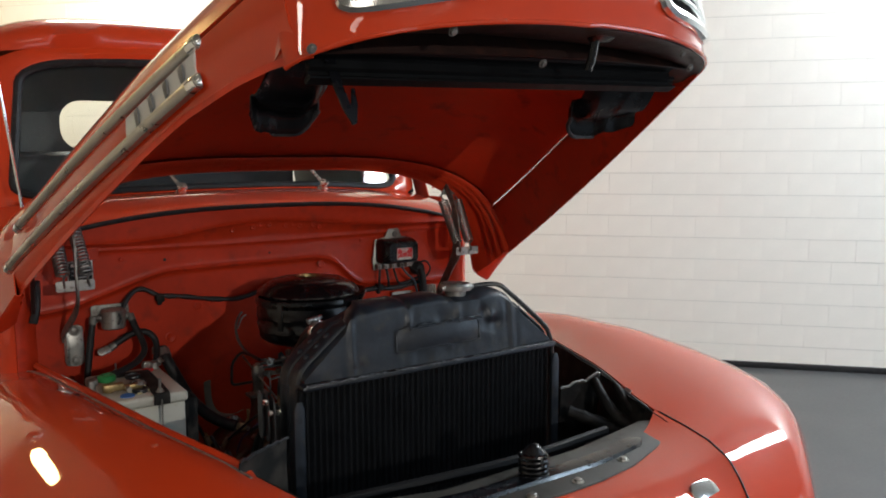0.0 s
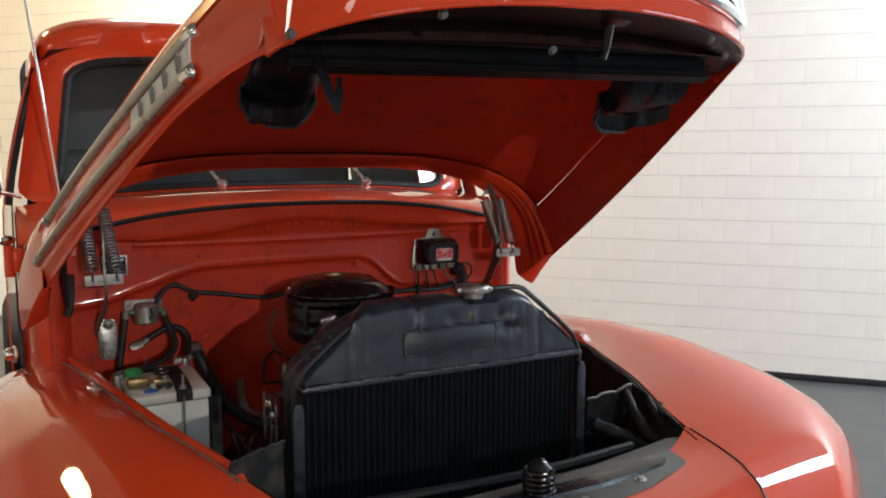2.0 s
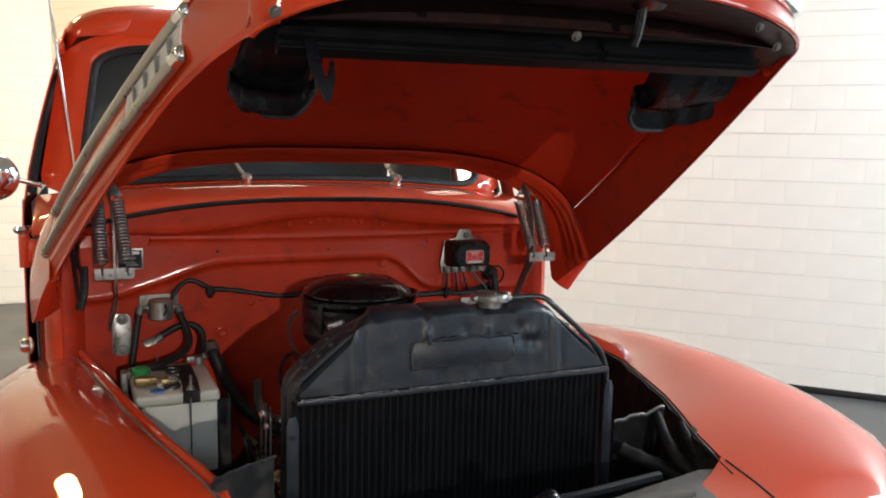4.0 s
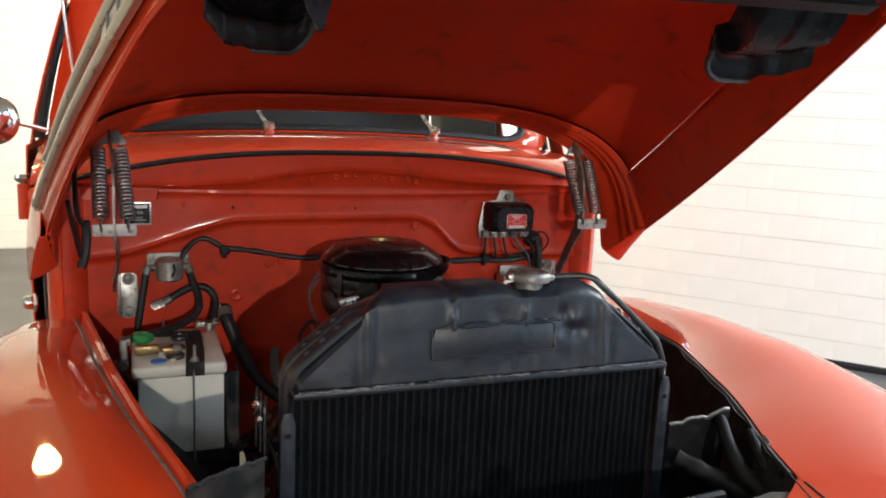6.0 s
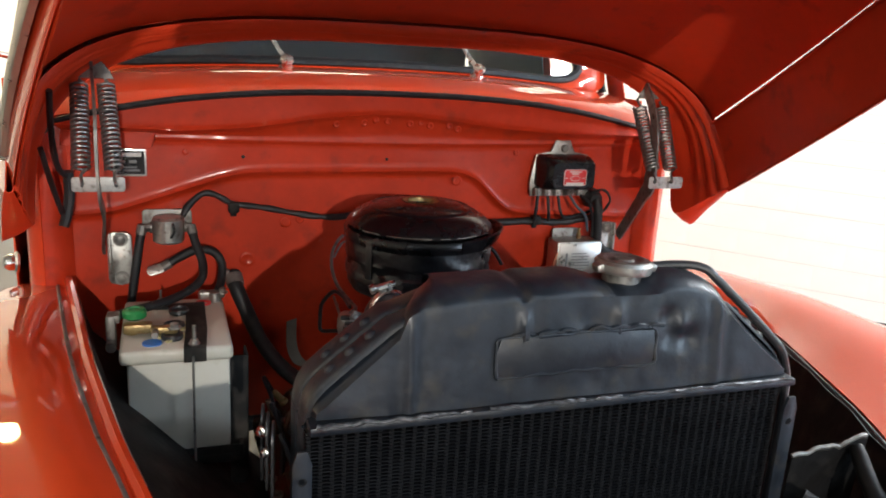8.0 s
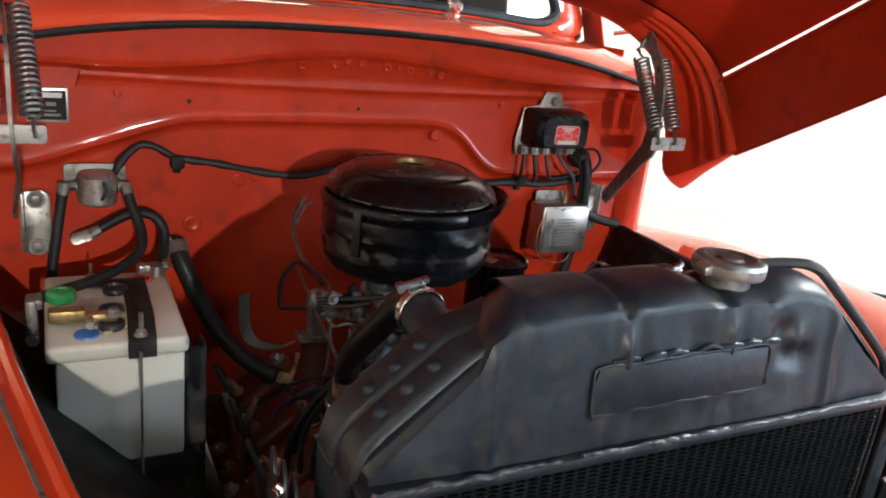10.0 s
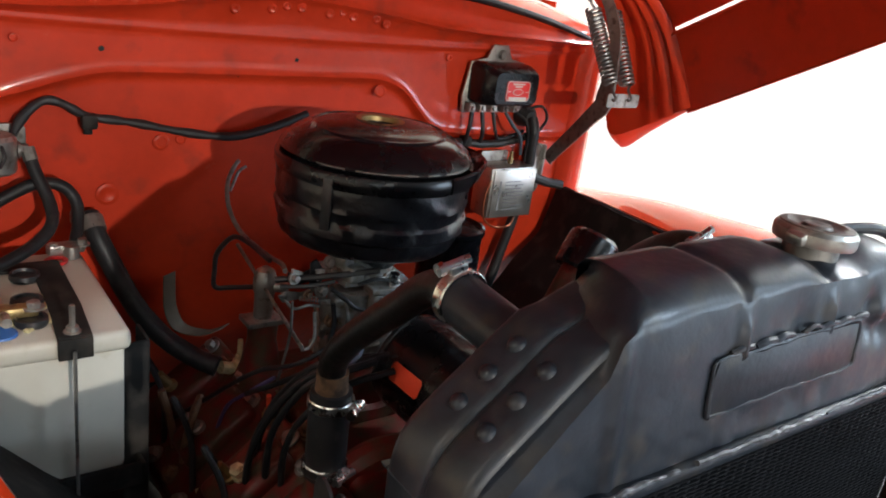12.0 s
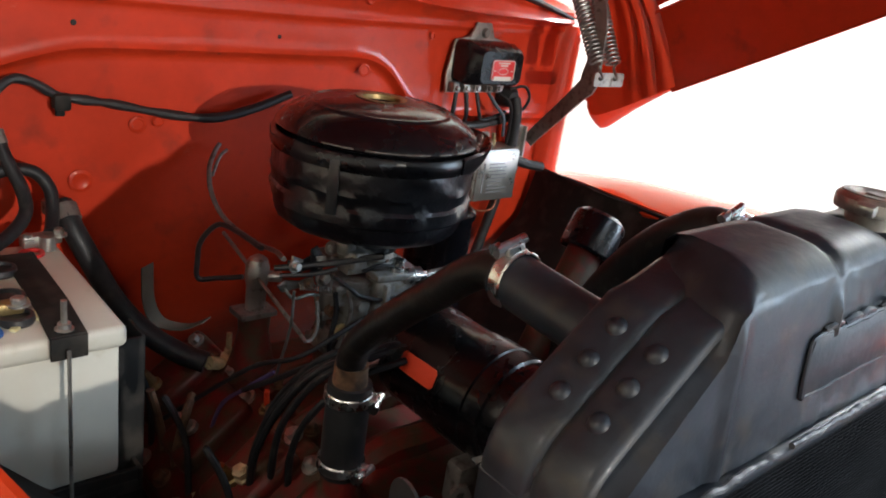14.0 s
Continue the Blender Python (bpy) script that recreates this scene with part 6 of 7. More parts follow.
def casting(name, shapes, mat, label):
    """One casting of the carburettor: bevelled lumps (centre, size, turn) and turned bosses (foot, axis, profile)."""
    bm = bmesh.new()
    for sh in shapes:
        if len(sh) == 3 and isinstance(sh[2], list):
            lathe(bm, sh[2], frame_at(sh[0], sh[1]), 20)
        else:
            box(bm, sh[0], sh[1], min(sh[1]) * 0.22, pose(0, 0, 0, *sh[2]) if len(sh) > 2 else None, 3)
    return part(name, bm, mat, carb, label)


barrel = [(0, -0.002), (0.021, -0.002), (0.023, 0.004), (0.022, 0.030), (0.024, 0.034), (0.024, 0.062), (0.026, 0.066), (0.026, 0.074), (0, 0.074)]
casting("throttle_body", [((cx, cy, 0.774), (0.104, 0.084, 0.014)), ((cx, cy, 0.795), (0.080, 0.066, 0.036)), ((cx - 0.046, cy - 0.014, 0.794), (0.026, 0.030, 0.028), (0, 12, 0)), ((cx + 0.004, cy - 0.036, 0.796), (0.030, 0.020, 0.024), (14, 0, 0))], DULL_STEEL, "brown-stained throttle body")
casting("main_body", [((cx - 0.020, cy - 0.022, 0.812), (0, 0, 1), barrel), ((cx + 0.022, cy - 0.026, 0.812), (0, 0, 1), barrel), ((cx, cy, 0.846), (0.078, 0.060, 0.062)), ((cx + 0.002, cy - 0.044, 0.842), (0.014, 0.016, 0.060)), ((cx + 0.040, cy - 0.012, 0.850), (0.020, 0.034, 0.040), (0, 0, 12)),
                      ((cx - 0.044, cy - 0.020, 0.862), (0.018, 0.024, 0.030), (0, 0, -10)), ((cx + 0.022, cy - 0.050, 0.836), (0, -1, 0.1), [(0, 0), (0.011, 0), (0.012, 0.005), (0.008, 0.008), (0, 0.009)]), ((cx - 0.022, cy - 0.045, 0.852), (0, -1, 0), [(0, 0), (0.009, 0), (0.009, 0.006), (0.005, 0.008), (0, 0.008)])], CAST, "grey zinc main body with two barrels")
casting("float_bowl", [((cx + 0.020, cy - 0.046, 0.876), (0.062, 0.040, 0.036), (0, 0, -6)), ((cx + 0.020, cy - 0.047, 0.897), (0.070, 0.046, 0.009), (0, 0, -6)), ((cx + 0.044, cy - 0.058, 0.858), (0.018, 0.018, 0.030), (10, 0, 20)), ((cx + 0.000, cy - 0.066, 0.868), (0.008, 0.010, 0.040))], CAST, "grey cast float bowl")
casting("air_horn", [((cx + 0.004, cy + 0.004, 0.900), (0.098, 0.080, 0.010)), ((cx + 0.006, cy + 0.010, 0.902), (0, 0, 1), [(0, 0), (0.046, 0), (0.047, 0.006), (0.042, 0.012), (0.041, 0.030), (0, 0.030)]), ((cx - 0.030, cy - 0.030, 0.914), (0.030, 0.022, 0.024), (0, 8, 18)), ((cx - 0.040, cy - 0.020, 0.930), (0.022, 0.020, 0.018), (0, -10, 25))], CAST, "pale air horn casting")
casting("accelerator_pump", [((cx - 0.052, cy - 0.012, 0.838), (0, 0, 1), [(0, 0), (0.012, 0), (0.013, 0.004), (0.013, 0.026), (0.009, 0.030), (0.0035, 0.032), (0.0035, 0.052), (0, 0.053)]), ((cx - 0.052, cy - 0.012, 0.832), (0.030, 0.022, 0.010))], DULL_STEEL, "small pump boss")
casting("fuel_union", [((cx + 0.020, cy - 0.056, 0.901), (0.05, -0.1, 1), [(0, 0), (0.010, 0), (0.010, 0.008), (0.007, 0.010), (0.007, 0.018), (0, 0.019)]), ((cx + 0.030, cy - 0.060, 0.893), (0.95, -0.3, 0.0), [(0, 0), (0.011, 0), (0.011, 0.012), (0.013, 0.013), (0.013, 0.024), (0.008, 0.026), (0.007, 0.034), (0, 0.034)]), ((cx + 0.046, cy - 0.062, 0.876), (0.1, -0.3, -1), [(0, -0.010), (0.009, -0.010), (0.009, 0.012), (0.006, 0.016), (0, 0.016)])], CLAMP, "bright hexagon fuel unions")
# choke and throttle levers on the near side, dark with grease
for outline, at, turn_, mt, lb in (
        ([(0, 0), (0.040, 0.003), (0.052, 0.010), (0.050, 0.016), (0.030, 0.011), (0.004, 0.016), (-0.008, 0.010)], (-0.106, 0.652, 0.868), (78, 4, 8), DULL_STEEL, "grey flat throttle bracket"),
        ([(0, 0), (0.010, 0), (0.012, -0.055), (0.006, -0.068), (-0.002, -0.060)], (-0.052, 0.648, 0.874), (84, 0, 6), DULL_STEEL, "hanging throttle lever"),
        ([(0, 0), (0.030, -0.004), (0.044, 0.006), (0.036, 0.014), (0.012, 0.012), (-0.006, 0.020), (-0.010, 0.008)], (-0.092, 0.648, 0.894), (72, -6, 14), BLACK_CRINKLE, "dark choke lever"),
        ([(0, 0), (0.016, -0.006), (0.024, 0.014), (0.012, 0.034), (0.002, 0.030)], (-0.074, 0.640, 0.896), (80, 0, 4), BLACK_CRINKLE, "dark choke plate"),
        ([(0, 0), (0.020, 0.0), (0.020, 0.008), (0, 0.008)], (-0.100, 0.644, 0.912), (60, 25, 10), STEEL, "bright clevis"),
        ([(0, 0), (0.014, 0.0), (0.017, 0.012), (0.004, 0.016)], (-0.066, 0.634, 0.902), (70, -20, 0), STEEL, "bright link")):
    bm = bmesh.new()
    prism(bm, outline, 0.003, Matrix.Translation(at) @ pose(0, 0, 0, *turn_), 0.0008)
    part("lever", bm, mt, carb, lb)
for p, d, r, h, mt in (((-0.098, 0.640, 0.908), (0.2, -1, 0.2), 0.006, 0.010, STEEL), ((-0.060, 0.632, 0.890), (0.1, -1, 0.1), 0.0075, 0.012, DULL_STEEL), ((-0.078, 0.634, 0.884), (0, -1, 0.2), 0.005, 0.008, RUSTY), ((-0.042, 0.628, 0.842), (-0.3, -1, 0), 0.007, 0.010, RUSTY), ((-0.030, 0.618, 0.812), (-0.2, -1, 0), 0.008, 0.010, PLUG), ((-0.046, 0.640, 0.926), (0, -1, 0.3), 0.006, 0.008, STEEL)):
    bm = bmesh.new()
    bolt(bm, p, d, r, h)
    part("nut", bm, mt, carb)
for a in range(10):
    bm = bmesh.new()
    lathe(bm, [(0, 0.004), (0.0042, 0.0035), (0.0048, 0), (0, -0.001)], Matrix.Translation((cx + 0.004 + 0.046 * math.cos(a * 0.63), cy + 0.002 + 0.036 * math.sin(a * 0.63), 0.9055)), 10)
    part("screw", bm, STEEL if a % 2 else RUSTY, carb)
for pts, r, mt, lb in (
        ([(-0.118, 0.655, 0.902), (-0.080, 0.636, 0.908), (-0.040, 0.615, 0.916), (0.010, 0.598, 0.924)], 0.0046, BLACK_SATIN, "black choke rod"),
        ([(-0.112, 0.650, 0.893), (-0.075, 0.632, 0.897), (-0.045, 0.620, 0.905)], 0.0034, BLACK_SATIN, "black choke rod"),
        ([(0.060, 0.586, 0.892), (0.085, 0.582, 0.894), (0.118, 0.584, 0.893), (0.150, 0.60, 0.880)], 0.0058, STEEL, "bright fuel pipe"),
        ([(-0.050, 0.620, 0.894), (-0.034, 0.603, 0.882), (-0.022, 0.596, 0.872), (0.006, 0.588, 0.866), (0.034, 0.586, 0.868)], 0.0030, RUBBER, "thin dark vacuum pipe"),
        ([(-0.034, 0.606, 0.878), (-0.030, 0.602, 0.850), (-0.032, 0.606, 0.820), (-0.036, 0.614, 0.790)], 0.0030, DULL_STEEL, "thin upright link"),
        ([(-0.046, 0.618, 0.872), (-0.044, 0.614, 0.842), (-0.048, 0.616, 0.806), (-0.044, 0.62, 0.775)], 0.0036, RUBBER, "dark upright pipe"),
        ([(-0.062, 0.640, 0.862), (-0.058, 0.634, 0.832), (-0.064, 0.636, 0.796)], 0.0030, RUSTY, "rusty upright link"),
        ([(-0.104, 0.650, 0.874), (-0.094, 0.640, 0.862), (-0.075, 0.636, 0.866), (-0.056, 0.640, 0.860)], 0.0024, DULL_STEEL, "thin bent link"),
        ([(-0.020, 0.600, 0.905), (0.000, 0.592, 0.914), (0.024, 0.590, 0.910)], 0.0026, RUBBER, "thin dark wire")):
    bm = bmesh.new()
    tube(bm, pts, r, 8, 5)
    part("linkage_rod", bm, mt, carb, lb)
bm = bmesh.new()
coil(bm, Vector((-0.088, 0.640, 0.878)), Vector((-0.046, 0.628, 0.872)), 0.0042, 0.0010, 12, 8, 5)
part("return_spring", bm, DULL_STEEL, carb, "thin return spring")
# grey can beside the carburettor
pump = thing("fuel_pump", (-0.085, 0.75, 0.79), "grey cast fuel pump on a square foot", "fuel pump")
bm = bmesh.new()
lathe(bm, [(0, 0.798), (0.014, 0.798), (0.0145, 0.835), (0.017, 0.845), (0.017, 0.862), (0.013, 0.874), (0.006, 0.879), (0, 0.879)], Matrix.Translation((-0.088, 0.75, 0)), 20)
lathe(bm, [(0, 0), (0.008, 0), (0.008, 0.02), (0.005, 0.022), (0, 0.022)], frame_at((-0.078, 0.742, 0.85), (0.8, -0.5, 0)), 12)
part("body", bm, STEEL, pump)
bm = bmesh.new()
box(bm, (-0.090, 0.75, 0.794), (0.056, 0.040, 0.009), 0.002)
part("foot", bm, DULL_STEEL, pump)
bm = bmesh.new()
lathe(bm, [(0, 0.79), (0.024, 0.79), (0.022, 0.76), (0.03, 0.72), (0.05, 0.66), (0, 0.66)], Matrix.Translation((-0.085, 0.755, 0)), 14)
part("neck", bm, RED_ENGINE, pump)
# oil breather with black cap
breather = thing("oil_filler", (0.29, 0.50, 0.70), "dark red oil filler pipe with a black cap", "oil filler")
axis = Vector((0.62, 0.10, 1.0)).normalized()
m = frame_at(Vector((0.305, 0.485, 0.985)) - axis * 0.03, axis)
bm = bmesh.new()
lathe(bm, [(0, 0.035), (0.030, 0.034), (0.0375, 0.028), (0.039, 0.020), (0.039, -0.022), (0.036, -0.026), (0, -0.026)], m, 32)
part("cap", bm, BLACK_GLOSS, breather, "black pressed cap")
bm = bmesh.new()
lathe(bm, [(0, -0.30), (0.026, -0.30), (0.026, -0.02), (0, -0.02)], m, 20)
part("pipe", bm, RED_ENGINE, breather, "dark red filler pipe")
# generator
gen = thing("generator", (0.045, 0.44, 0.70), "black generator with an orange-red label plate", "generator")
g0 = Vector((0.058, 0.432, 0.800))
gm = frame_at(g0, (0.06, -1, -0.02))
bm = bmesh.new()
lathe(bm, [(0, -0.135), (0.03, -0.135), (0.055, -0.128), (0.0705, -0.115), (0.072, -0.10), (0.072, 0.06), (0.069, 0.063), (0.069, 0.068), (0.073, 0.070), (0.073, 0.10), (0.066, 0.112), (0.03, 0.116), (0, 0.116)], gm, 40)
body = part("body", bm, BLACK_GLOSS, gen, "black cylindrical body")
bm = bmesh.new()
lathe(bm, [(0, 0.118), (0.045, 0.120), (0.060, 0.126), (0.054, 0.134), (0.060, 0.142), (0.062, 0.146), (0.03, 0.15), (0, 0.15)], gm, 32)
part("pulley", bm, BLACK_SATIN, gen, "black belt pulley")
bm = bmesh.new()
lathe(bm, [(0.0722, -0.012), (0.0742, -0.010), (0.0742, 0.034), (0.0722, 0.036)], gm, 40)
part("end_band", bm, BLACK_GLOSS, gen, "black cover band")
for zz in (-0.105, 0.088):
    bm = bmesh.new()
    tube(bm, [gm @ Vector((0.0738 * math.cos(a), 0.0738 * math.sin(a), zz)) for a in [radians(110 + 8 * i) for i in range(12)]], 0.0012, 6, 0)
    part("joint_line", bm, BLACK_SATIN, body)
bm = bmesh.new()
rows = []
for i in range(7):
    a = radians(lerp(151, 171, i / 6))
    rows.append([gm @ Vector((0.0735 * math.cos(a), 0.0735 * math.sin(a), z)) for z in ((-0.072, -0.066, -0.024, -0.018) if i in (0, 6) else (-0.076, -0.072, -0.018, -0.014))])
sheet(bm, rows, 0.0012)
plate = part("label_plate", bm, RED_TAG, gen, "orange-red label plate", smooth=40)
bm = bmesh.new()
box(bm, g0 + Vector((-0.05, -0.05, -0.085)), (0.05, 0.03, 0.06), 0.008)
lathe(bm, [(0, 0), (0.012, 0), (0.013, 0.012), (0.006, 0.013), (0.006, 0.004), (0, 0.004)], frame_at(g0 + Vector((-0.07, -0.062, -0.085)), (-0.5, -0.85, 0)), 6)
part("mount_lug", bm, DULL_STEEL, gen, "grey mounting lug with a bolt")
bm = bmesh.new()
tube(bm, [g0 + Vector((-0.02, 0.13, 0.04)), g0 + Vector((-0.06, 0.15, 0.05)), (-0.10, 0.60, 0.80), (-0.14, 0.66, 0.76), (-0.22, 0.74, 0.66)], 0.0035, 8)
part("generator_cable", bm, RUBBER, gen)
# spin-on filter behind
filt = thing("oil_filter", (0.30, 0.80, 0.70), "black oil filter canister with a rolled lid", "oil filter")
bm = bmesh.new()
lathe(bm, [(0, 0.71), (0.056, 0.71), (0.056, 0.885), (0.060, 0.888), (0.060, 0.897), (0.054, 0.900), (0.05, 0.894), (0.02, 0.898), (0, 0.90)], Matrix.Translation((0.285, 0.80, 0)), 32)
part("canister", bm, BLACK_GLOSS, filt)
bm = bmesh.new()
box(bm, (0.262, 0.788, 0.8975), (0.03, 0.022, 0.002), 0.0005, pose(0, 0, 0, 0, 0, 30))
part("sticker", bm, BRASS, filt, "worn gold sticker")
# fan belt loop, wires and pipes over the block
wires = [
    ([(-0.05, 0.50, 0.845), (-0.114, 0.52, 0.828), (-0.145, 0.54, 0.795), (-0.168, 0.56, 0.742), (-0.178, 0.57, 0.681), (-0.172, 0.58, 0.610)], 0.0048, RUBBER, "black ignition wire"),
    ([(-0.05, 0.49, 0.85), (-0.124, 0.50, 0.833), (-0.146, 0.52, 0.798), (-0.166, 0.53, 0.751), (-0.167, 0.54, 0.689), (-0.159, 0.55, 0.625)], 0.0048, RUBBER, "black ignition wire"),
    ([(-0.04, 0.50, 0.85), (-0.118, 0.51, 0.836), (-0.150, 0.53, 0.80), (-0.175, 0.545, 0.745), (-0.186, 0.555, 0.685), (-0.180, 0.56, 0.61)], 0.0048, RUBBER, "black ignition wire"),
    ([(-0.03, 0.50, 0.85), (-0.110, 0.525, 0.83), (-0.138, 0.55, 0.79), (-0.158, 0.575, 0.735), (-0.166, 0.585, 0.675), (-0.160, 0.59, 0.61)], 0.0048, RUBBER, "black ignition wire"),
    ([(-0.06, 0.53, 0.825), (-0.095, 0.56, 0.811), (-0.121, 0.62, 0.761), (-0.147, 0.66, 0.729)], 0.0042, RUBBER, "black ignition wire"),
    ([(-0.02, 0.505, 0.845), (-0.100, 0.53, 0.838), (-0.132, 0.555, 0.80), (-0.150, 0.58, 0.745), (-0.158, 0.59, 0.68), (-0.150, 0.60, 0.61)], 0.0046, RUBBER, "black ignition wire"),
    ([(-0.02, 0.49, 0.83), (-0.09, 0.50, 0.815), (-0.135, 0.515, 0.77), (-0.150, 0.525, 0.72), (-0.148, 0.53, 0.66), (-0.140, 0.54, 0.60)], 0.0046, RUBBER, "black ignition wire"),
    ([(-0.045, 0.525, 0.862), (-0.055, 0.518, 0.860), (-0.070, 0.505, 0.852), (-0.10, 0.50, 0.835)], 0.0042, BLUE_SHEATH, "blue-grey sheathed wire"),
    ([(-0.045, 0.532, 0.870), (-0.055, 0.524, 0.868), (-0.070, 0.51, 0.860), (-0.10, 0.505, 0.842)], 0.0042, BLUE_SHEATH, "blue-grey sheathed wire"),
    ([(-0.24, 0.74, 0.71), (-0.228, 0.74, 0.663), (-0.218, 0.74, 0.605), (-0.217, 0.74, 0.537)], 0.006, RUSTY, "brownish metal conduit"),
    ([(-0.19, 0.72, 0.70), (-0.206, 0.70, 0.688), (-0.216, 0.70, 0.647), (-0.219, 0.70, 0.603), (-0.205, 0.70, 0.551)], 0.006, RUSTY, "brownish metal conduit"),
    ([(-0.12, 0.63, 0.765), (-0.147, 0.66, 0.729), (-0.168, 0.68, 0.698), (-0.185, 0.68, 0.631), (-0.178, 0.68, 0.563)], 0.003, material("violet_wire", (0.06, 0.04, 0.12), 0.5, vary=0.2, bump=0.05), "thin violet wire"),
]
for k, (pts, r, mt, lb) in enumerate(wires):
    bm = bmesh.new()
    tube(bm, pts, r, 8, 6, wobble=0.1)
    part("wire", bm, mt, engine, lb)
bm = bmesh.new()
lathe(bm, [(0, 0), (0.010, 0), (0.010, 0.02), (0.007, 0.022), (0.006, 0.03), (0, 0.03)], frame_at((-0.110, 0.658, 0.672), (-0.2, -0.2, 1)), 8)
part("plug_terminal", bm, BRASS, engine, "brass terminal")
bm = bmesh.new()
tube(bm, [(-0.112, 0.655, 0.690), (-0.118, 0.648, 0.726)], 0.004, 8, 2)
part("red_tip", bm, RED_TAG, engine, "small red plastic tip")
# brass plugs along the near bank and a small wire clip
for p in ((-0.153, 0.886, 0.613), (-0.161, 0.75, 0.629), (-0.191, 0.569, 0.672), (-0.215, 0.63, 0.60)):
    bm = bmesh.new()
    lathe(bm, [(0, -0.03), (0.013, -0.03), (0.013, -0.004), (0.010, -0.002), (0.010, 0.010), (0.006, 0.012), (0, 0.012)], frame_at(p, (-0.5, -0.25, 0.85)), 6)
    part("core_plug", bm, PLUG, engine, "bright brass hexagon plug")
# throttle rods and cables from the firewall
for pts, r, mt, lb in (
        ([(-0.052, 0.960, 0.979), (-0.066, 0.945, 0.972), (-0.081, 0.93, 0.949), (-0.084, 0.91, 0.915), (-0.074, 0.88, 0.884), (-0.060, 0.81, 0.872), (-0.074, 0.73, 0.891), (-0.0985, 0.665, 0.908)], 0.0036, DULL_STEEL, "grey sheathed control cable from the firewall"),
        ([(-0.040, 0.958, 0.970), (-0.060, 0.94, 0.965), (-0.078, 0.925, 0.94)], 0.0025, DULL_STEEL, "thin grey cable at the firewall"),
        ([(-0.056, 0.85, 0.80), (-0.085, 0.88, 0.79), (-0.110, 0.89, 0.790), (-0.112, 0.89, 0.82), (-0.108, 0.89, 0.850), (-0.087, 0.88, 0.878), (-0.075, 0.84, 0.880), (-0.078, 0.76, 0.884)], 0.0042, BLACK_SATIN, "dark bent throttle rod"),
        ([(-0.092, 0.85, 0.877), (-0.094, 0.72, 0.847), (-0.0955, 0.60, 0.819)], 0.0028, DULL_STEEL, "thin straight grey rod"),
        ([(-0.0955, 0.60, 0.819), (-0.087, 0.601, 0.821), (-0.0795, 0.602, 0.8345), (-0.078, 0.61, 0.868)], 0.0024, DULL_STEEL, "thin bent bright rod"),
        ([(-0.107, 0.62, 0.883), (-0.102, 0.63, 0.825), (-0.1057, 0.65, 0.744)], 0.0020, DULL_STEEL, "thin upright grey rod")):
    cable = thing("control_rod", pts[0], lb, "control rod")
    bm = bmesh.new()
    tube(bm, pts, r, 8, 6)
    part("rod", bm, mt, cable)
# bent strap bracket on the firewall
bm = bmesh.new()
line = spline([(-0.163, 0.957, 0.792), (-0.164, 0.953, 0.765), (-0.163, 0.95, 0.735), (-0.155, 0.945, 0.708), (-0.140, 0.94, 0.693), (-0.107, 0.93, 0.686), (-0.079, 0.92, 0.697)], 4)
sheet(bm, [[p + Vector((-0.012, -0.008, 0)), p + Vector((0.012, 0.008, 0))] for p in line], 0.002)
part("strap_bracket", bm, material("olive_grey_strap", (0.12, 0.105, 0.075), 0.6, metal=0.3, vary=0.3, scale=30, bump=0.2), truck, "olive-grey bent strap bracket")

# black sheet added to block the bright floor below the engine; two frame bars
bm = bmesh.new()
box(bm, (X0, 0.41, 0.40), (1.0, 0.92, 0.006), 0.001)
for bx in (-0.27, -0.175):
    box(bm, (bx, 1.02, 0.40), (0.035, 0.40, 0.03), 0.008)
part("floor_blackout_sheet", bm, FIN, truck, "black sheet added to hide the lit floor, with two frame bars")

# ---- electrics on the firewall ----
reg = thing("voltage_regulator", (0.45, 0.955, 1.06), "black voltage regulator box with a red label", "voltage regulator")
bm = bmesh.new()
prism(bm, [(-0.075, -0.052), (0.075, -0.052), (0.078, -0.02), (0.066, 0.045), (0.030, 0.052), (0.018, 0.078), (-0.018, 0.078), (-0.030, 0.052), (-0.066, 0.045), (-0.078, -0.02)], 0.004, Matrix.Translation((0.458, 0.9515, 1.118)) @ pose(0, 0, 0, 90), 0.001)
base = part("base_plate", bm, STEEL, reg, "zinc base plate with a top lug")
bm = bmesh.new()
lathe(bm, [(0, 0.005), (0.007, 0.0045), (0.008, 0), (0.010, 0), (0.010, -0.001), (0, -0.001)], frame_at((0.461, 0.945, 1.178), (0, -1, 0)), 12)
part("lug_screw", bm, DULL_STEEL, base)
bm = bmesh.new()
rows = []
for y, w, h, dz in ((0.947, 0.128, 0.078, 0.0), (0.915, 0.128, 0.078, 0.0), (0.893, 0.112, 0.066, -0.002), (0.887, 0.104, 0.058, -0.002)):
    rows.append([Vector((0.455 + (0.006 if y < 0.9 else 0) + x, y, 1.126 + dz + z)) for x, z in rounded(w, h, 0.012, 4)])
sheet(bm, rows, closed=True)
bm.faces.new([bm.verts.new(p) for p in rows[-1]])
part("cover", bm, BLACK_GLOSS, reg, "glossy black pressed cover")
bm = bmesh.new()
prism(bm, rounded(0.058, 0.038, 0.006), 0.0012, Matrix.Translation((0.463, 0.8868, 1.120)) @ pose(0, 0, 0, 90), 0.0003)
label = part("label", bm, RED_LABEL, reg, "red printed label")
bm = bmesh.new()
tube(bm, [(0.463 + x, 0.8852, 1.120 + z) for x, z in rounded(0.056, 0.036, 0.006) + rounded(0.056, 0.036, 0.006)[:1]], 0.0009, 5, 0)
part("label_border", bm, PALE, label)
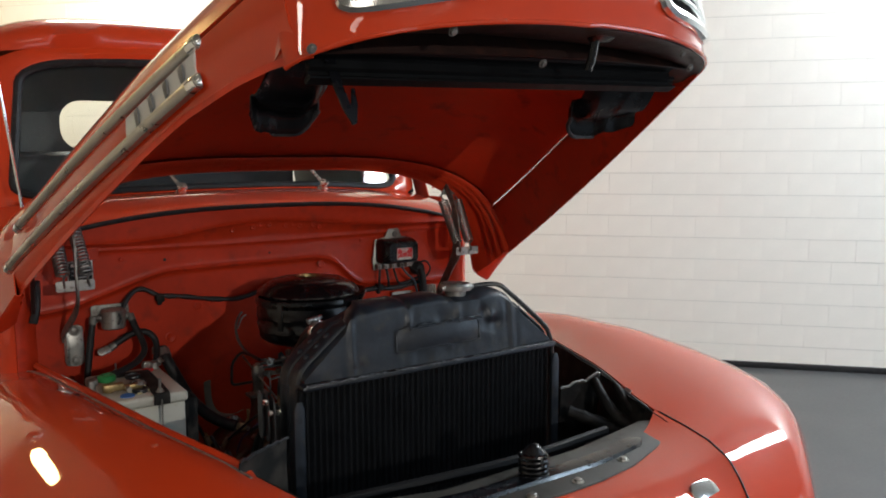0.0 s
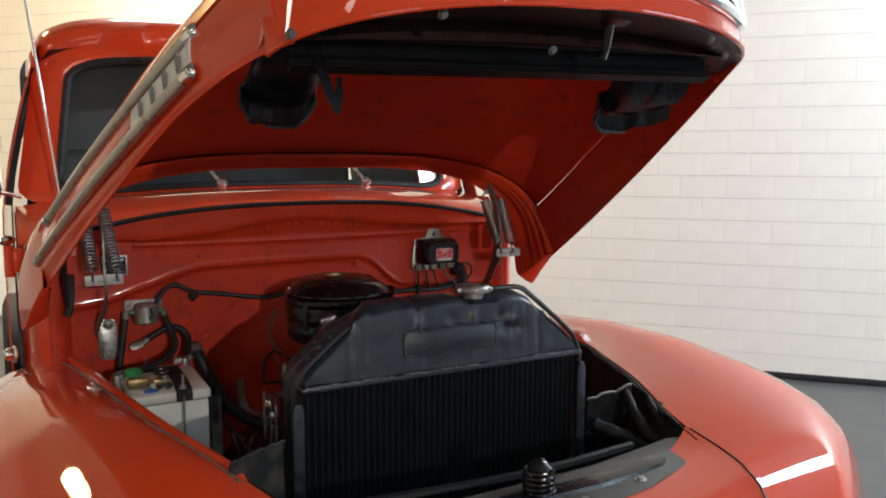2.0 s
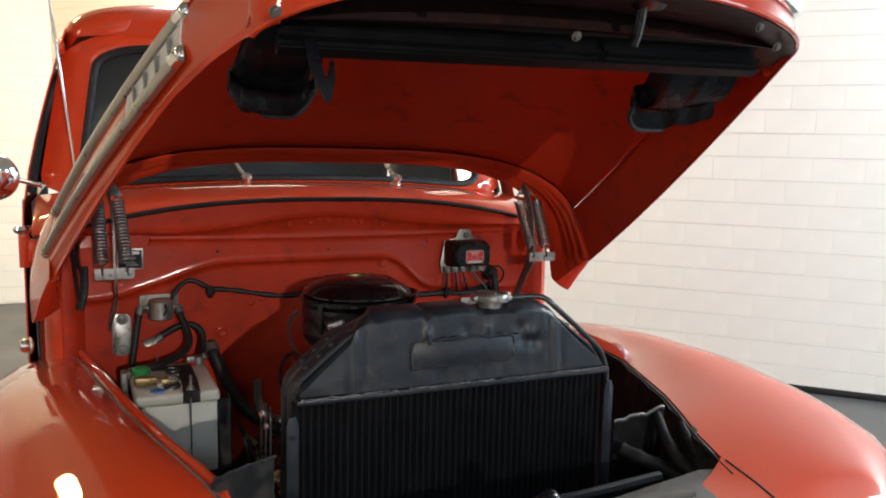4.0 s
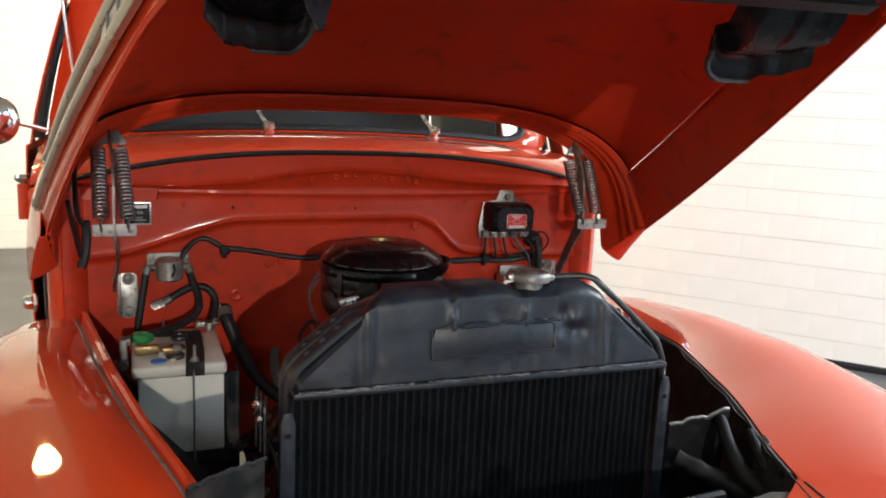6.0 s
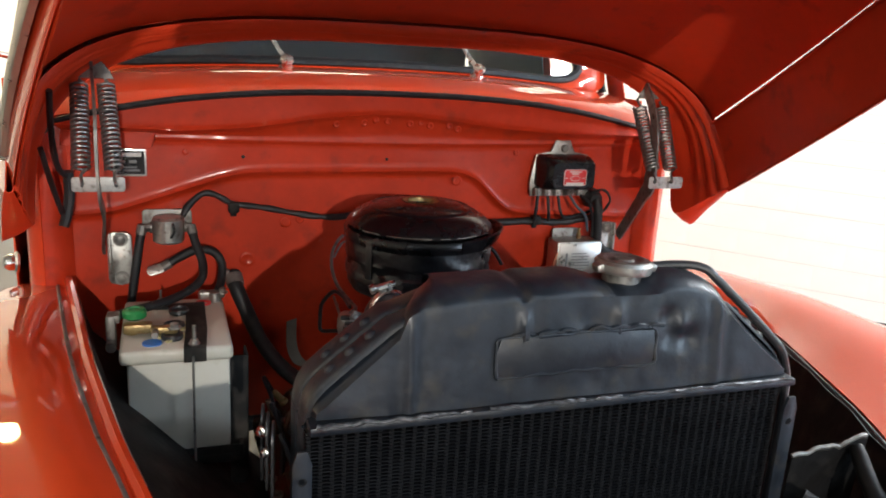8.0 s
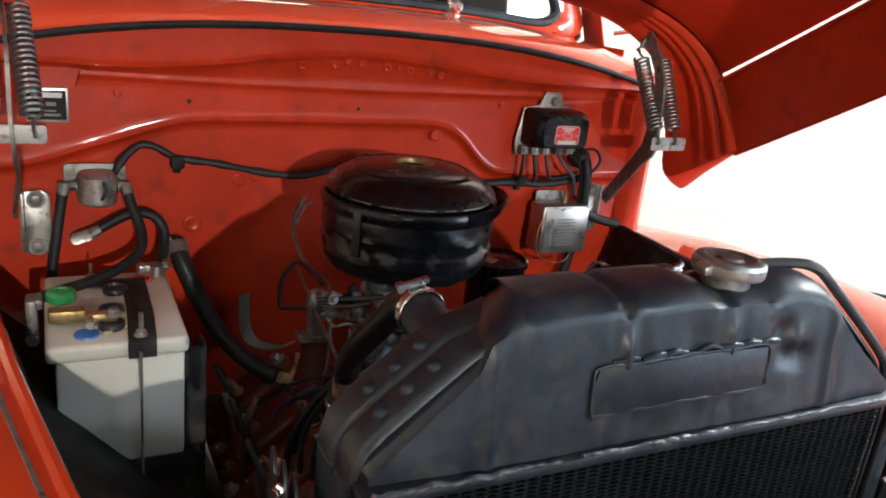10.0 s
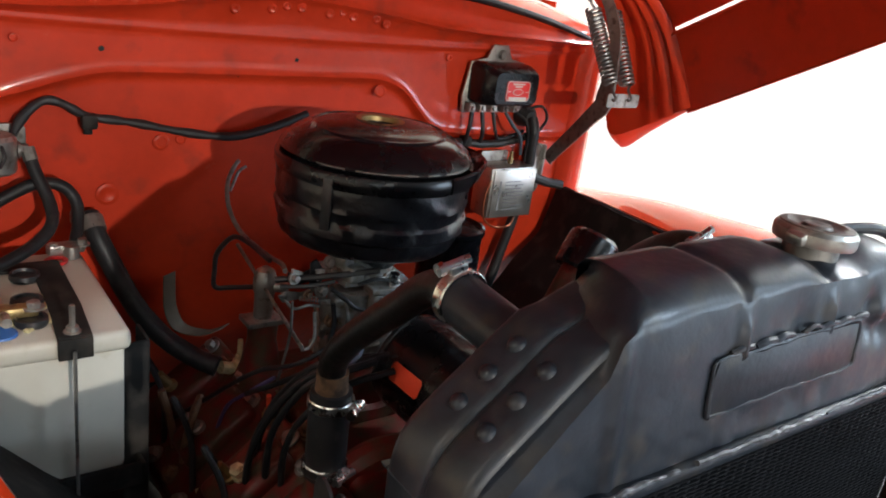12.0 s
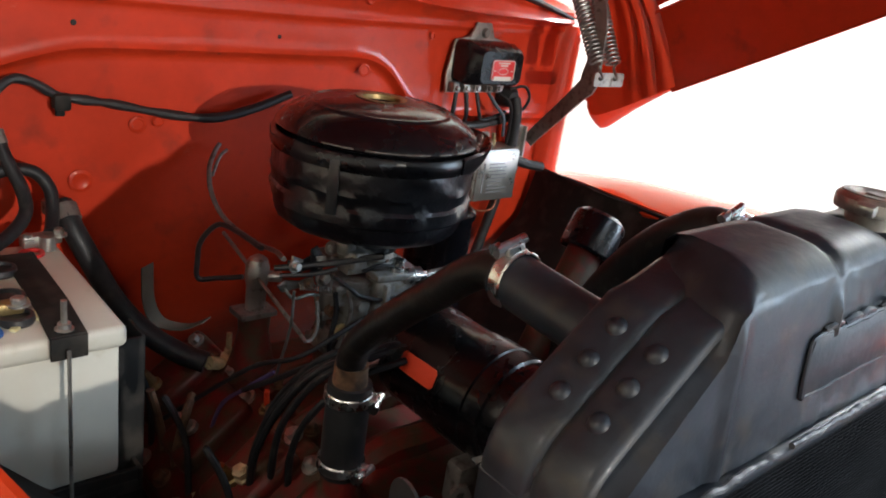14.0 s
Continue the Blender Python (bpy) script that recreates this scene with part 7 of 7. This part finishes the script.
for x, z, w, h in ((0, 0.0135, 0.030, 0.0026), (0, 0.0090, 0.018, 0.0026), (0, -0.0140, 0.044, 0.0065), (-0.022, -0.001, 0.006, 0.0016), (0.022, -0.001, 0.006, 0.0016)):
    bm = bmesh.new()
    box(bm, (0.463 + x, 0.8852, 1.120 + z), (w, 0.0008, h))
    part("print_bar", bm, PALE, label)
bm = bmesh.new()
ring = [(0.463 + 0.012 * math.cos(a), 0.8852, 1.1185 + 0.0058 * math.sin(a)) for a in [math.tau * i / 20 for i in range(21)]]
tube(bm, ring, 0.0006, 5, 0)
part("print_oval", bm, PALE, label)
for i, x in enumerate((0.395, 0.420, 0.447, 0.478, 0.505)):
    bm = bmesh.new()
    box(bm, (x, 0.940, 1.078), (0.014, 0.018, 0.018), 0.002)
    bolt(bm, (x, 0.931, 1.078), (0, -1, 0), 0.005, 0.007)
    part("terminal", bm, STEEL if i % 3 else DULL_STEEL, reg, "small screw terminal")

for pts, r, mt, lb in (
        ([(0.395, 0.93, 1.070), (0.394, 0.93, 1.04), (0.395, 0.938, 1.008)], 0.0042, RUBBER, "black wire"),
        ([(0.420, 0.93, 1.070), (0.424, 0.925, 1.035), (0.430, 0.935, 1.010)], 0.0042, RUBBER, "black wire"),
        ([(0.447, 0.93, 1.070), (0.452, 0.92, 1.035), (0.47, 0.93, 1.018), (0.51, 0.935, 1.022), (0.54, 0.938, 1.03)], 0.0036, RUBBER, "black wire"),
        ([(0.478, 0.93, 1.070), (0.490, 0.915, 1.048), (0.515, 0.915, 1.025), (0.532, 0.925, 0.985)], 0.0034, material("blue_grey_wire", (0.05, 0.07, 0.09), 0.5, bump=0.02), "blue-grey wire"),
        ([(0.505, 0.93, 1.070), (0.520, 0.91, 1.055), (0.535, 0.915, 1.02), (0.545, 0.925, 0.97)], 0.0034, RUBBER, "black wire"),
        ([(0.535, 0.93, 1.078), (0.560, 0.915, 1.085), (0.578, 0.915, 1.06), (0.565, 0.925, 1.03), (0.545, 0.93, 1.025)], 0.003, RUBBER, "looped black wire")):
    w_ = thing("wire", pts[0], lb + " at the regulator", "wire", "regulator wires")
    bm = bmesh.new()
    tube(bm, pts, r, 8, 6)
    part("lead", bm, mt, w_)

# silver control box below
cb = thing("control_box", (0.50, 0.955, 0.86), "silver metal control box with a printed label", "control box")
bm = bmesh.new()
box(bm, (0.500, 0.925, 0.914), (0.114, 0.055, 0.104), 0.004)
part("case", bm, STEEL, cb, "grey zinc case")
bm = bmesh.new()
box(bm, (0.502, 0.8955, 0.913), (0.108, 0.003, 0.098), 0.001)
front_ = part("front_plate", bm, TRIM, cb, "silver front plate")
rng = random.Random(3)
for i in range(9):
    bm = bmesh.new()
    w = rng.uniform(0.035, 0.058)
    box(bm, (0.508 + (w - 0.06) / 2, 0.8936, 0.938 - i * 0.0072), (w, 0.0008, 0.0022))
    part("print_bar", bm, GREY_PRINT, front_)
bm = bmesh.new()
box(bm, (0.4655, 0.8936, 0.91), (0.005, 0.0008, 0.06))
part("print_bar", bm, GREY_PRINT, front_)
bm = bmesh.new()
prism(bm, rounded(0.07, 0.024, 0.006), 0.003, Matrix.Translation((0.49, 0.957, 0.974)) @ pose(0, 0, 0, 90), 0.001)
part("mount_flange", bm, PLATE_GREY, cb, "zinc mounting flange")
bm = bmesh.new()
lathe(bm, [(0, 0), (0.006, 0), (0.006, 0.012), (0.004, 0.014), (0.004, 0.024), (0, 0.024)], Matrix.Translation((0.512, 0.93, 0.966)), 6)
part("brass_pin", bm, BRASS, cb, "small brass pin")
bm = bmesh.new()
tube(bm, [(0.448, 0.90, 0.95), (0.436, 0.90, 0.91), (0.440, 0.90, 0.865), (0.47, 0.90, 0.842), (0.52, 0.91, 0.838), (0.56, 0.94, 0.85)], 0.002, 6)
part("copper_wire", bm, material("copper_wire", (0.35, 0.12, 0.06), 0.4, metal=0.8, bump=0.02), cb, "thin copper-coloured wire")

# grommet and thick cable at the right
loom = thing("heavy_cable", (0.55, 0.955, 1.05), "thick black cable with a rubber boot", "cable")
bm = bmesh.new()
lathe(bm, [(0, 0.03), (0.012, 0.03), (0.020, 0.020), (0.022, 0.008), (0.024, 0.0), (0, 0.0)], frame_at((0.548, 0.955, 1.060), (-0.1, -1, 0)), 20)
part("boot", bm, RUBBER, loom, "round black rubber boot")
bm = bmesh.new()
tube(bm, [(0.548, 0.925, 1.060), (0.549, 0.915, 1.035), (0.553, 0.918, 1.00), (0.560, 0.925, 0.95), (0.560, 0.935, 0.88), (0.545, 0.945, 0.78), (0.52, 0.955, 0.66), (0.50, 0.99, 0.56)], 0.011, 12, 5)
part("cable", bm, CLOTH_TAPE, loom)
bm = bmesh.new()
tube(bm, [(0.56, 0.93, 0.96), (0.585, 0.935, 0.935), (0.62, 0.93, 0.922), (0.66, 0.92, 0.915)], 0.010, 10, 5)
part("branch", bm, CLOTH_TAPE, loom)

# wiring loom across the firewall with taped joints and clips
loom = thing("wiring_loom", (0.0, 0.955, 1.03), "black taped wiring loom clipped along the firewall", "wiring")
bm = bmesh.new()
tube(bm, [(-0.385, 0.930, 1.035), (-0.372, 0.940, 1.055), (-0.345, 0.950, 1.076), (-0.320, 0.950, 1.074), (-0.284, 0.952, 1.055), (-0.22, 0.952, 1.045), (-0.155, 0.952, 1.032), (-0.10, 0.952, 1.024), (-0.055, 0.952, 1.024), (0.0, 0.950, 1.038), (0.062, 0.952, 1.060)], 0.0065, 10, 6, wobble=0.35)
part("loom_left", bm, CLOTH_TAPE, loom)
bm = bmesh.new()
tube(bm, [(0.19, 0.950, 1.020), (0.25, 0.952, 1.006), (0.32, 0.952, 1.004), (0.40, 0.950, 1.006), (0.46, 0.948, 1.002), (0.53, 0.94, 1.012), (0.55, 0.935, 1.02)], 0.008, 10, 6, wobble=0.35)
part("loom_right", bm, CLOTH_TAPE, loom)
bm = bmesh.new()
tube(bm, [(0.23, 0.957, 1.00), (0.27, 0.957, 0.97), (0.31, 0.957, 0.93), (0.33, 0.957, 0.90)], 0.0045, 8, 5)
part("loom_branch", bm, CLOTH_TAPE, loom)
for x, z in ((-0.284, 1.048), (0.405, 1.008)):
    bm = bmesh.new()
    box(bm, (x, 0.950, z), (0.022, 0.020, 0.022), 0.004)
    box(bm, (x, 0.957, z - 0.014), (0.012, 0.008, 0.014), 0.002)
    part("clip", bm, BLACK_MATT, loom, "black cable clip")

# starter solenoid
sol = thing("starter_solenoid", (-0.412, 0.955, 0.98), "grey metal starter solenoid", "solenoid")
bm = bmesh.new()
lathe(bm, [(0, 0.985), (0.026, 0.985), (0.030, 0.989), (0.0305, 1.032), (0.026, 1.037), (0, 1.037)], Matrix.Translation((-0.412, 0.924, 0)), 28)
part("can", bm, STEEL, sol, "bright zinc can")
bm = bmesh.new()
prism(bm, rounded(0.095, 0.046, 0.008), 0.004, Matrix.Translation((-0.414, 0.9535, 1.022)) @ pose(0, 0, 0, 90), 0.001)
part("mount_plate", bm, DULL_STEEL, sol)
for sg in (-1, 1):
    bm = bmesh.new()
    bolt(bm, (-0.412 + sg * 0.030, 0.924, 1.015), (sg, 0, 0), 0.008, 0.014)
    tube(bm, [(-0.412 + sg * 0.030, 0.924, 1.015), (-0.412 + sg * 0.052, 0.924, 1.015)], 0.004, 8, 2)
    part("terminal", bm, DULL_STEEL, sol)
bm = bmesh.new()
tube(bm, [(-0.405, 0.898, 1.03), (-0.402, 0.888, 1.015), (-0.408, 0.89, 1.0)], 0.0025, 6)
part("small_lead", bm, RUBBER, sol)
# battery cables
for pts, lb in (
        ([(-0.462, 0.924, 1.012), (-0.468, 0.92, 0.98), (-0.476, 0.915, 0.93), (-0.485, 0.91, 0.87), (-0.487, 0.905, 0.80)], "black battery cable down from the solenoid"),
        ([(-0.368, 0.922, 1.010), (-0.362, 0.910, 0.985), (-0.350, 0.890, 0.950), (-0.352, 0.868, 0.925), (-0.378, 0.842, 0.907), (-0.425, 0.80, 0.900), (-0.478, 0.755, 0.902), (-0.508, 0.722, 0.905)], "black battery cable sagging over the battery"),
        ([(-0.418, 0.925, 0.936), (-0.395, 0.925, 0.950), (-0.362, 0.922, 0.966), (-0.330, 0.918, 0.964), (-0.312, 0.910, 0.942), (-0.314, 0.892, 0.912), (-0.322, 0.872, 0.895)], "looped black battery cable with a metal lug")):
    cable = thing("battery_cable", pts[0], lb, "cable", "battery cables")
    bm = bmesh.new()
    tube(bm, pts, 0.0085, 12, 7)
    part("sheath", bm, RUBBER, cable)
    bm = bmesh.new()
    a, b = Vector(pts[0]), Vector(pts[1])
    tube(bm, [a + (a - b).normalized() * 0.008, a + (b - a) * 0.35], 0.0098, 10, 2)
    part("ferrule", bm, DULL_STEEL, cable, "grey crimped ferrule")
bm = bmesh.new()
prism(bm, rounded(0.036, 0.020, 0.0095), 0.004, Matrix.Translation((-0.438, 0.924, 0.927)) @ pose(0, 0, 0, 60, 0, 0) @ pose(0, 0, 0, 0, 0, 18), 0.001)
part("cable_lug", bm, STEEL, cable, "bright flat cable lug")

# data plate
plate = thing("data_plate", (-0.475, 0.957, 1.11), "small dark data plate with a pale border", "data plate")
bm = bmesh.new()
prism(bm, rounded(0.062, 0.054, 0.003), 0.002, Matrix.Translation((-0.480, 0.9575, 1.138)) @ pose(0, 0, 0, 90), 0.0004)
part("border", bm, TRIM, plate, "pale metal border")
bm = bmesh.new()
prism(bm, rounded(0.055, 0.046, 0.002), 0.001, Matrix.Translation((-0.480, 0.9553, 1.138)) @ pose(0, 0, 0, 90))
face_ = part("face", bm, BLACK_GLOSS, plate, "dark printed face")
for i, (x, z, w, h) in enumerate(((0.0, 0.016, 0.044, 0.008), (-0.014, 0.002, 0.012, 0.006), (0.006, 0.002, 0.014, 0.006), (-0.004, -0.009, 0.034, 0.003), (0.004, -0.015, 0.030, 0.004))):
    bm = bmesh.new()
    box(bm, (-0.480 + x, 0.9540, 1.138 + z), (w, 0.0006, h))
    part("print_bar", bm, GREY_PRINT if i else PALE, face_)

# ---- hood hinges ----
for sg in (-1, 1):
    fx = (lambda x: X0 + sg * (x - X0)) if sg > 0 else (lambda x: 0.095 - x)
    hinge = thing("hood_hinge", (fx(0.617), 0.77, 1.10), "grey hood hinge with a pair of coil springs", "hinge", "hood hinges")
    top = Vector((fx(0.628), 0.888, 1.338))
    pl = Vector((fx(0.619), 0.766, 1.131))
    # spring plate
    bm = bmesh.new()
    prism(bm, rounded(0.086, 0.026, 0.006), 0.003, Matrix.Translation(pl) @ pose(0, 0, 0, 90), 0.0008)
    part("spring_plate", bm, PLATE_GREY, hinge, "bright zinc spring plate")
    for k in (-1, 1):
        a = pl + Vector((k * 0.026, 0.0, 0.026))
        b = top + Vector((k * 0.022, -0.02, -0.045))
        if sg > 0:
            a = Vector((0.611 + k * 0.022, 0.774, 1.158))
            b = Vector((0.622 + k * 0.028, 0.862, 1.284))
        bm = bmesh.new()
        coil(bm, a, b, 0.0138, 0.0027, 19, 14)
        part("spring", bm, SPRING, hinge, "grey steel coil spring")
        bm = bmesh.new()
        d = (b - a).normalized()
        tube(bm, [a + Vector((0.009, 0, 0)), a - d * 0.010, a - d * 0.026 + Vector((0, -0.004, 0)), a - d * 0.032 + Vector((0, 0.004, 0)), a - d * 0.024 + Vector((0, 0.008, 0))], 0.0026, 7, 4)
        part("spring_hook", bm, SPRING, hinge)
        bm = bmesh.new()
        tube(bm, [b + Vector((0.009, 0, 0)), b + d * 0.010, b + d * 0.022, b + d * 0.016 + Vector((0, 0.008, 0))], 0.0026, 7, 4)
        part("spring_hook", bm, SPRING, hinge)
    # top bracket
    bm = bmesh.new()
    prism(bm, [(-0.036, -0.035), (0.036, -0.035), (0.030, -0.022), (0.013, 0.0), (0.009, 0.022), (-0.009, 0.022), (-0.013, 0.0), (-0.030, -0.022)], 0.004, Matrix.Translation(top + Vector((0, -0.015, 0))) @ pose(0, 0, 0, 90), 0.001)
    part("top_bracket", bm, DULL_STEEL, hinge, "grey top bracket")
    bm = bmesh.new()
    bolt(bm, top + Vector((0, -0.02, 0.010)), (0, -1, 0), 0.009, 0.008)
    part("bracket_bolt", bm, DULL_STEEL, hinge)
    # arm: flat bar from the hood down to the firewall pivot
    low = Vector((fx(0.628), 0.944, 0.965))
    jog = Vector((-0.026, 0.012, 0)) if sg > 0 else Vector((0, 0, 0))
    bm = bmesh.new()
    line = [top + Vector((0, -0.008, 0.01)) + jog * 0.6, pl + Vector((0, 0.014, 0.12)) + jog, pl + Vector((0, 0.012, 0.0)) + jog * 0.9, pl + Vector((0, 0.035, -0.035)) + jog * 0.8, low + Vector((0, -0.015, 0.02)), low]
    if sg < 0:
        line = [top + Vector((0, -0.034, 0.036)), top + Vector((0, -0.030, 0.0)), pl + Vector((0, -0.004, 0.12)), pl + Vector((0, -0.016, 0.035)), pl + Vector((0.002, -0.014, -0.02)), pl + Vector((0.004, 0.04, -0.07)), low + Vector((0, -0.02, 0.02)), low]
    line = spline(line, 4)
    rows = []
    for i, p in enumerate(line):
        d = (line[min(i + 1, len(line) - 1)] - line[max(i - 1, 0)]).normalized()
        n = d.cross(Vector((1, 0, 0))).normalized() * ((0.010 if p.z < 1.12 else 0.007) if sg < 0 else graph(p.z, (0.97, 1.09, 1.13, 1.18, 1.35), (0.014, 0.016, 0.021, 0.014, 0.010)))
        rows.append([p + n + Vector((-0.0025, 0, 0)), p - n + Vector((-0.0025, 0, 0)), p - n + Vector((0.0025, 0, 0)), p + n + Vector((0.0025, 0, 0))])
    sheet(bm, rows, closed=True)
    part("arm", bm, DULL_STEEL, hinge, "flat grey hinge arm")
    bm = bmesh.new()
    prism(bm, rounded(0.046, 0.108, 0.014), 0.005, Matrix.Translation((fx(0.600), 0.9575, 0.945)) @ pose(0, 0, 0, 90), 0.0015)
    box(bm, (fx(0.618), 0.950, 0.955), (0.006, 0.016, 0.085), 0.002)
    foot = part("foot_plate", bm, STEEL, hinge, "grey zinc foot plate")
    for z in (0.985, 0.905):
        bm = bmesh.new()
        bolt(bm, (fx(0.598), 0.9515, z), (0, -1, 0), 0.010, 0.007)
        part("foot_bolt", bm, DULL_STEEL, foot)

# side harness on the left jamb
side = thing("side_wiring", (-0.60, 0.94, 1.05), "black side wiring down the cowl jamb", "wiring")
for pts, r in (([(-0.595, 0.80, 1.285), (-0.600, 0.83, 1.24), (-0.602, 0.86, 1.18), (-0.600, 0.90, 1.135), (-0.588, 0.93, 1.115)], 0.0055), ([(-0.612, 0.78, 1.19), (-0.608, 0.82, 1.14), (-0.604, 0.87, 1.09), (-0.600, 0.91, 1.05)], 0.005), ([(-0.588, 0.93, 1.125), (-0.588, 0.935, 1.085), (-0.592, 0.93, 1.05), (-0.600, 0.925, 1.02)], 0.010)):
    bm = bmesh.new()
    tube(bm, pts, r, 9, 6)
    part("lead", bm, CLOTH_TAPE, side)

# ---- blocks of the white walls: each block a piece, those far off joined ----
def block_mesh(w, h, d, b=0.004):
    bm = bmesh.new()
    lo = [bm.verts.new((x, 0, z)) for x, z in ((0, 0), (w, 0), (w, h), (0, h))]
    mi = [bm.verts.new((x, -d + b, z)) for x, z in ((0, 0), (w, 0), (w, h), (0, h))]
    hi = [bm.verts.new((x, -d, z)) for x, z in ((b, b), (w - b, b), (w - b, h - b), (b, h - b))]
    for a, c in ((lo, mi), (mi, hi)):
        for i in range(4):
            bm.faces.new((a[i], a[(i + 1) % 4], c[(i + 1) % 4], c[i]))
    bm.faces.new(hi)
    bmesh.ops.recalc_face_normals(bm, faces=bm.faces)
    bm.normal_update()
    top = max(bm.faces, key=lambda f: f.calc_area())
    if top.normal.y > 0:
        bmesh.ops.reverse_faces(bm, faces=bm.faces)
    me = bpy.data.meshes.new("block")
    bm.to_mesh(me)
    bm.free()
    me.materials.append(BRICK)
    return me


BW, BH, JT = 0.283, 0.1425, 0.0045
whole = block_mesh(BW - 0.0001, BH - JT, 0.0042, 0.0010)
narrow = block_mesh(BW - 0.0009, BH - JT, 0.0042, 0.0010)
turn_r = Matrix((WALL_DIR, Vector((-WALL_DIR.y, WALL_DIR.x, 0)), (0, 0, 1))).transposed().to_4x4()
turn_b = Matrix()
rng = random.Random(11)
rest = bmesh.new()
count = 0
for wall, m0, length, near in ((wall_right, Matrix.Translation(CORNER) @ turn_r, WALL_LEN, (3.9, 8.6)), (wall_back, Matrix.Translation(PLAN[4]) @ turn_b, 4.42, (9, 9))):
    for row in range(int(CEIL / BH)):
        z = 0.011 + row * BH
        s = -(row % 2) * BW / 2 + 0.02
        while s < length - 0.02:
            s0, s1 = max(s, 0.004), min(s + BW, length - 0.004)
            cut = (s1 - s0) / BW
            dz, dy = rng.uniform(-0.0006, 0.0006), rng.uniform(-0.0003, 0.0003)
            kind_ = narrow if rng.random() < 0.4 and wall is wall_right else whole
            if cut > 0.999 and near[0] < s < near[1] and row < 18 and count < 300:
                ob = new("block", kind_)
                ob.parent = wall
                ob.matrix_basis = m0 @ Matrix.Translation((s, dy, z + dz))
                count += 1
            elif cut > 0.04:
                vs = [rest.verts.new(m0 @ Vector((s0 + v.co.x * cut, dy + v.co.y, z + dz + v.co.z))) for v in kind_.vertices]
                for p in kind_.polygons:
                    rest.faces.new([vs[i] for i in p.vertices])
            s += BW
ob = part("block_courses", rest, BRICK, wall_right, "white painted block courses", smooth=0, weld=False)
tagged(ob, kind="stuff")
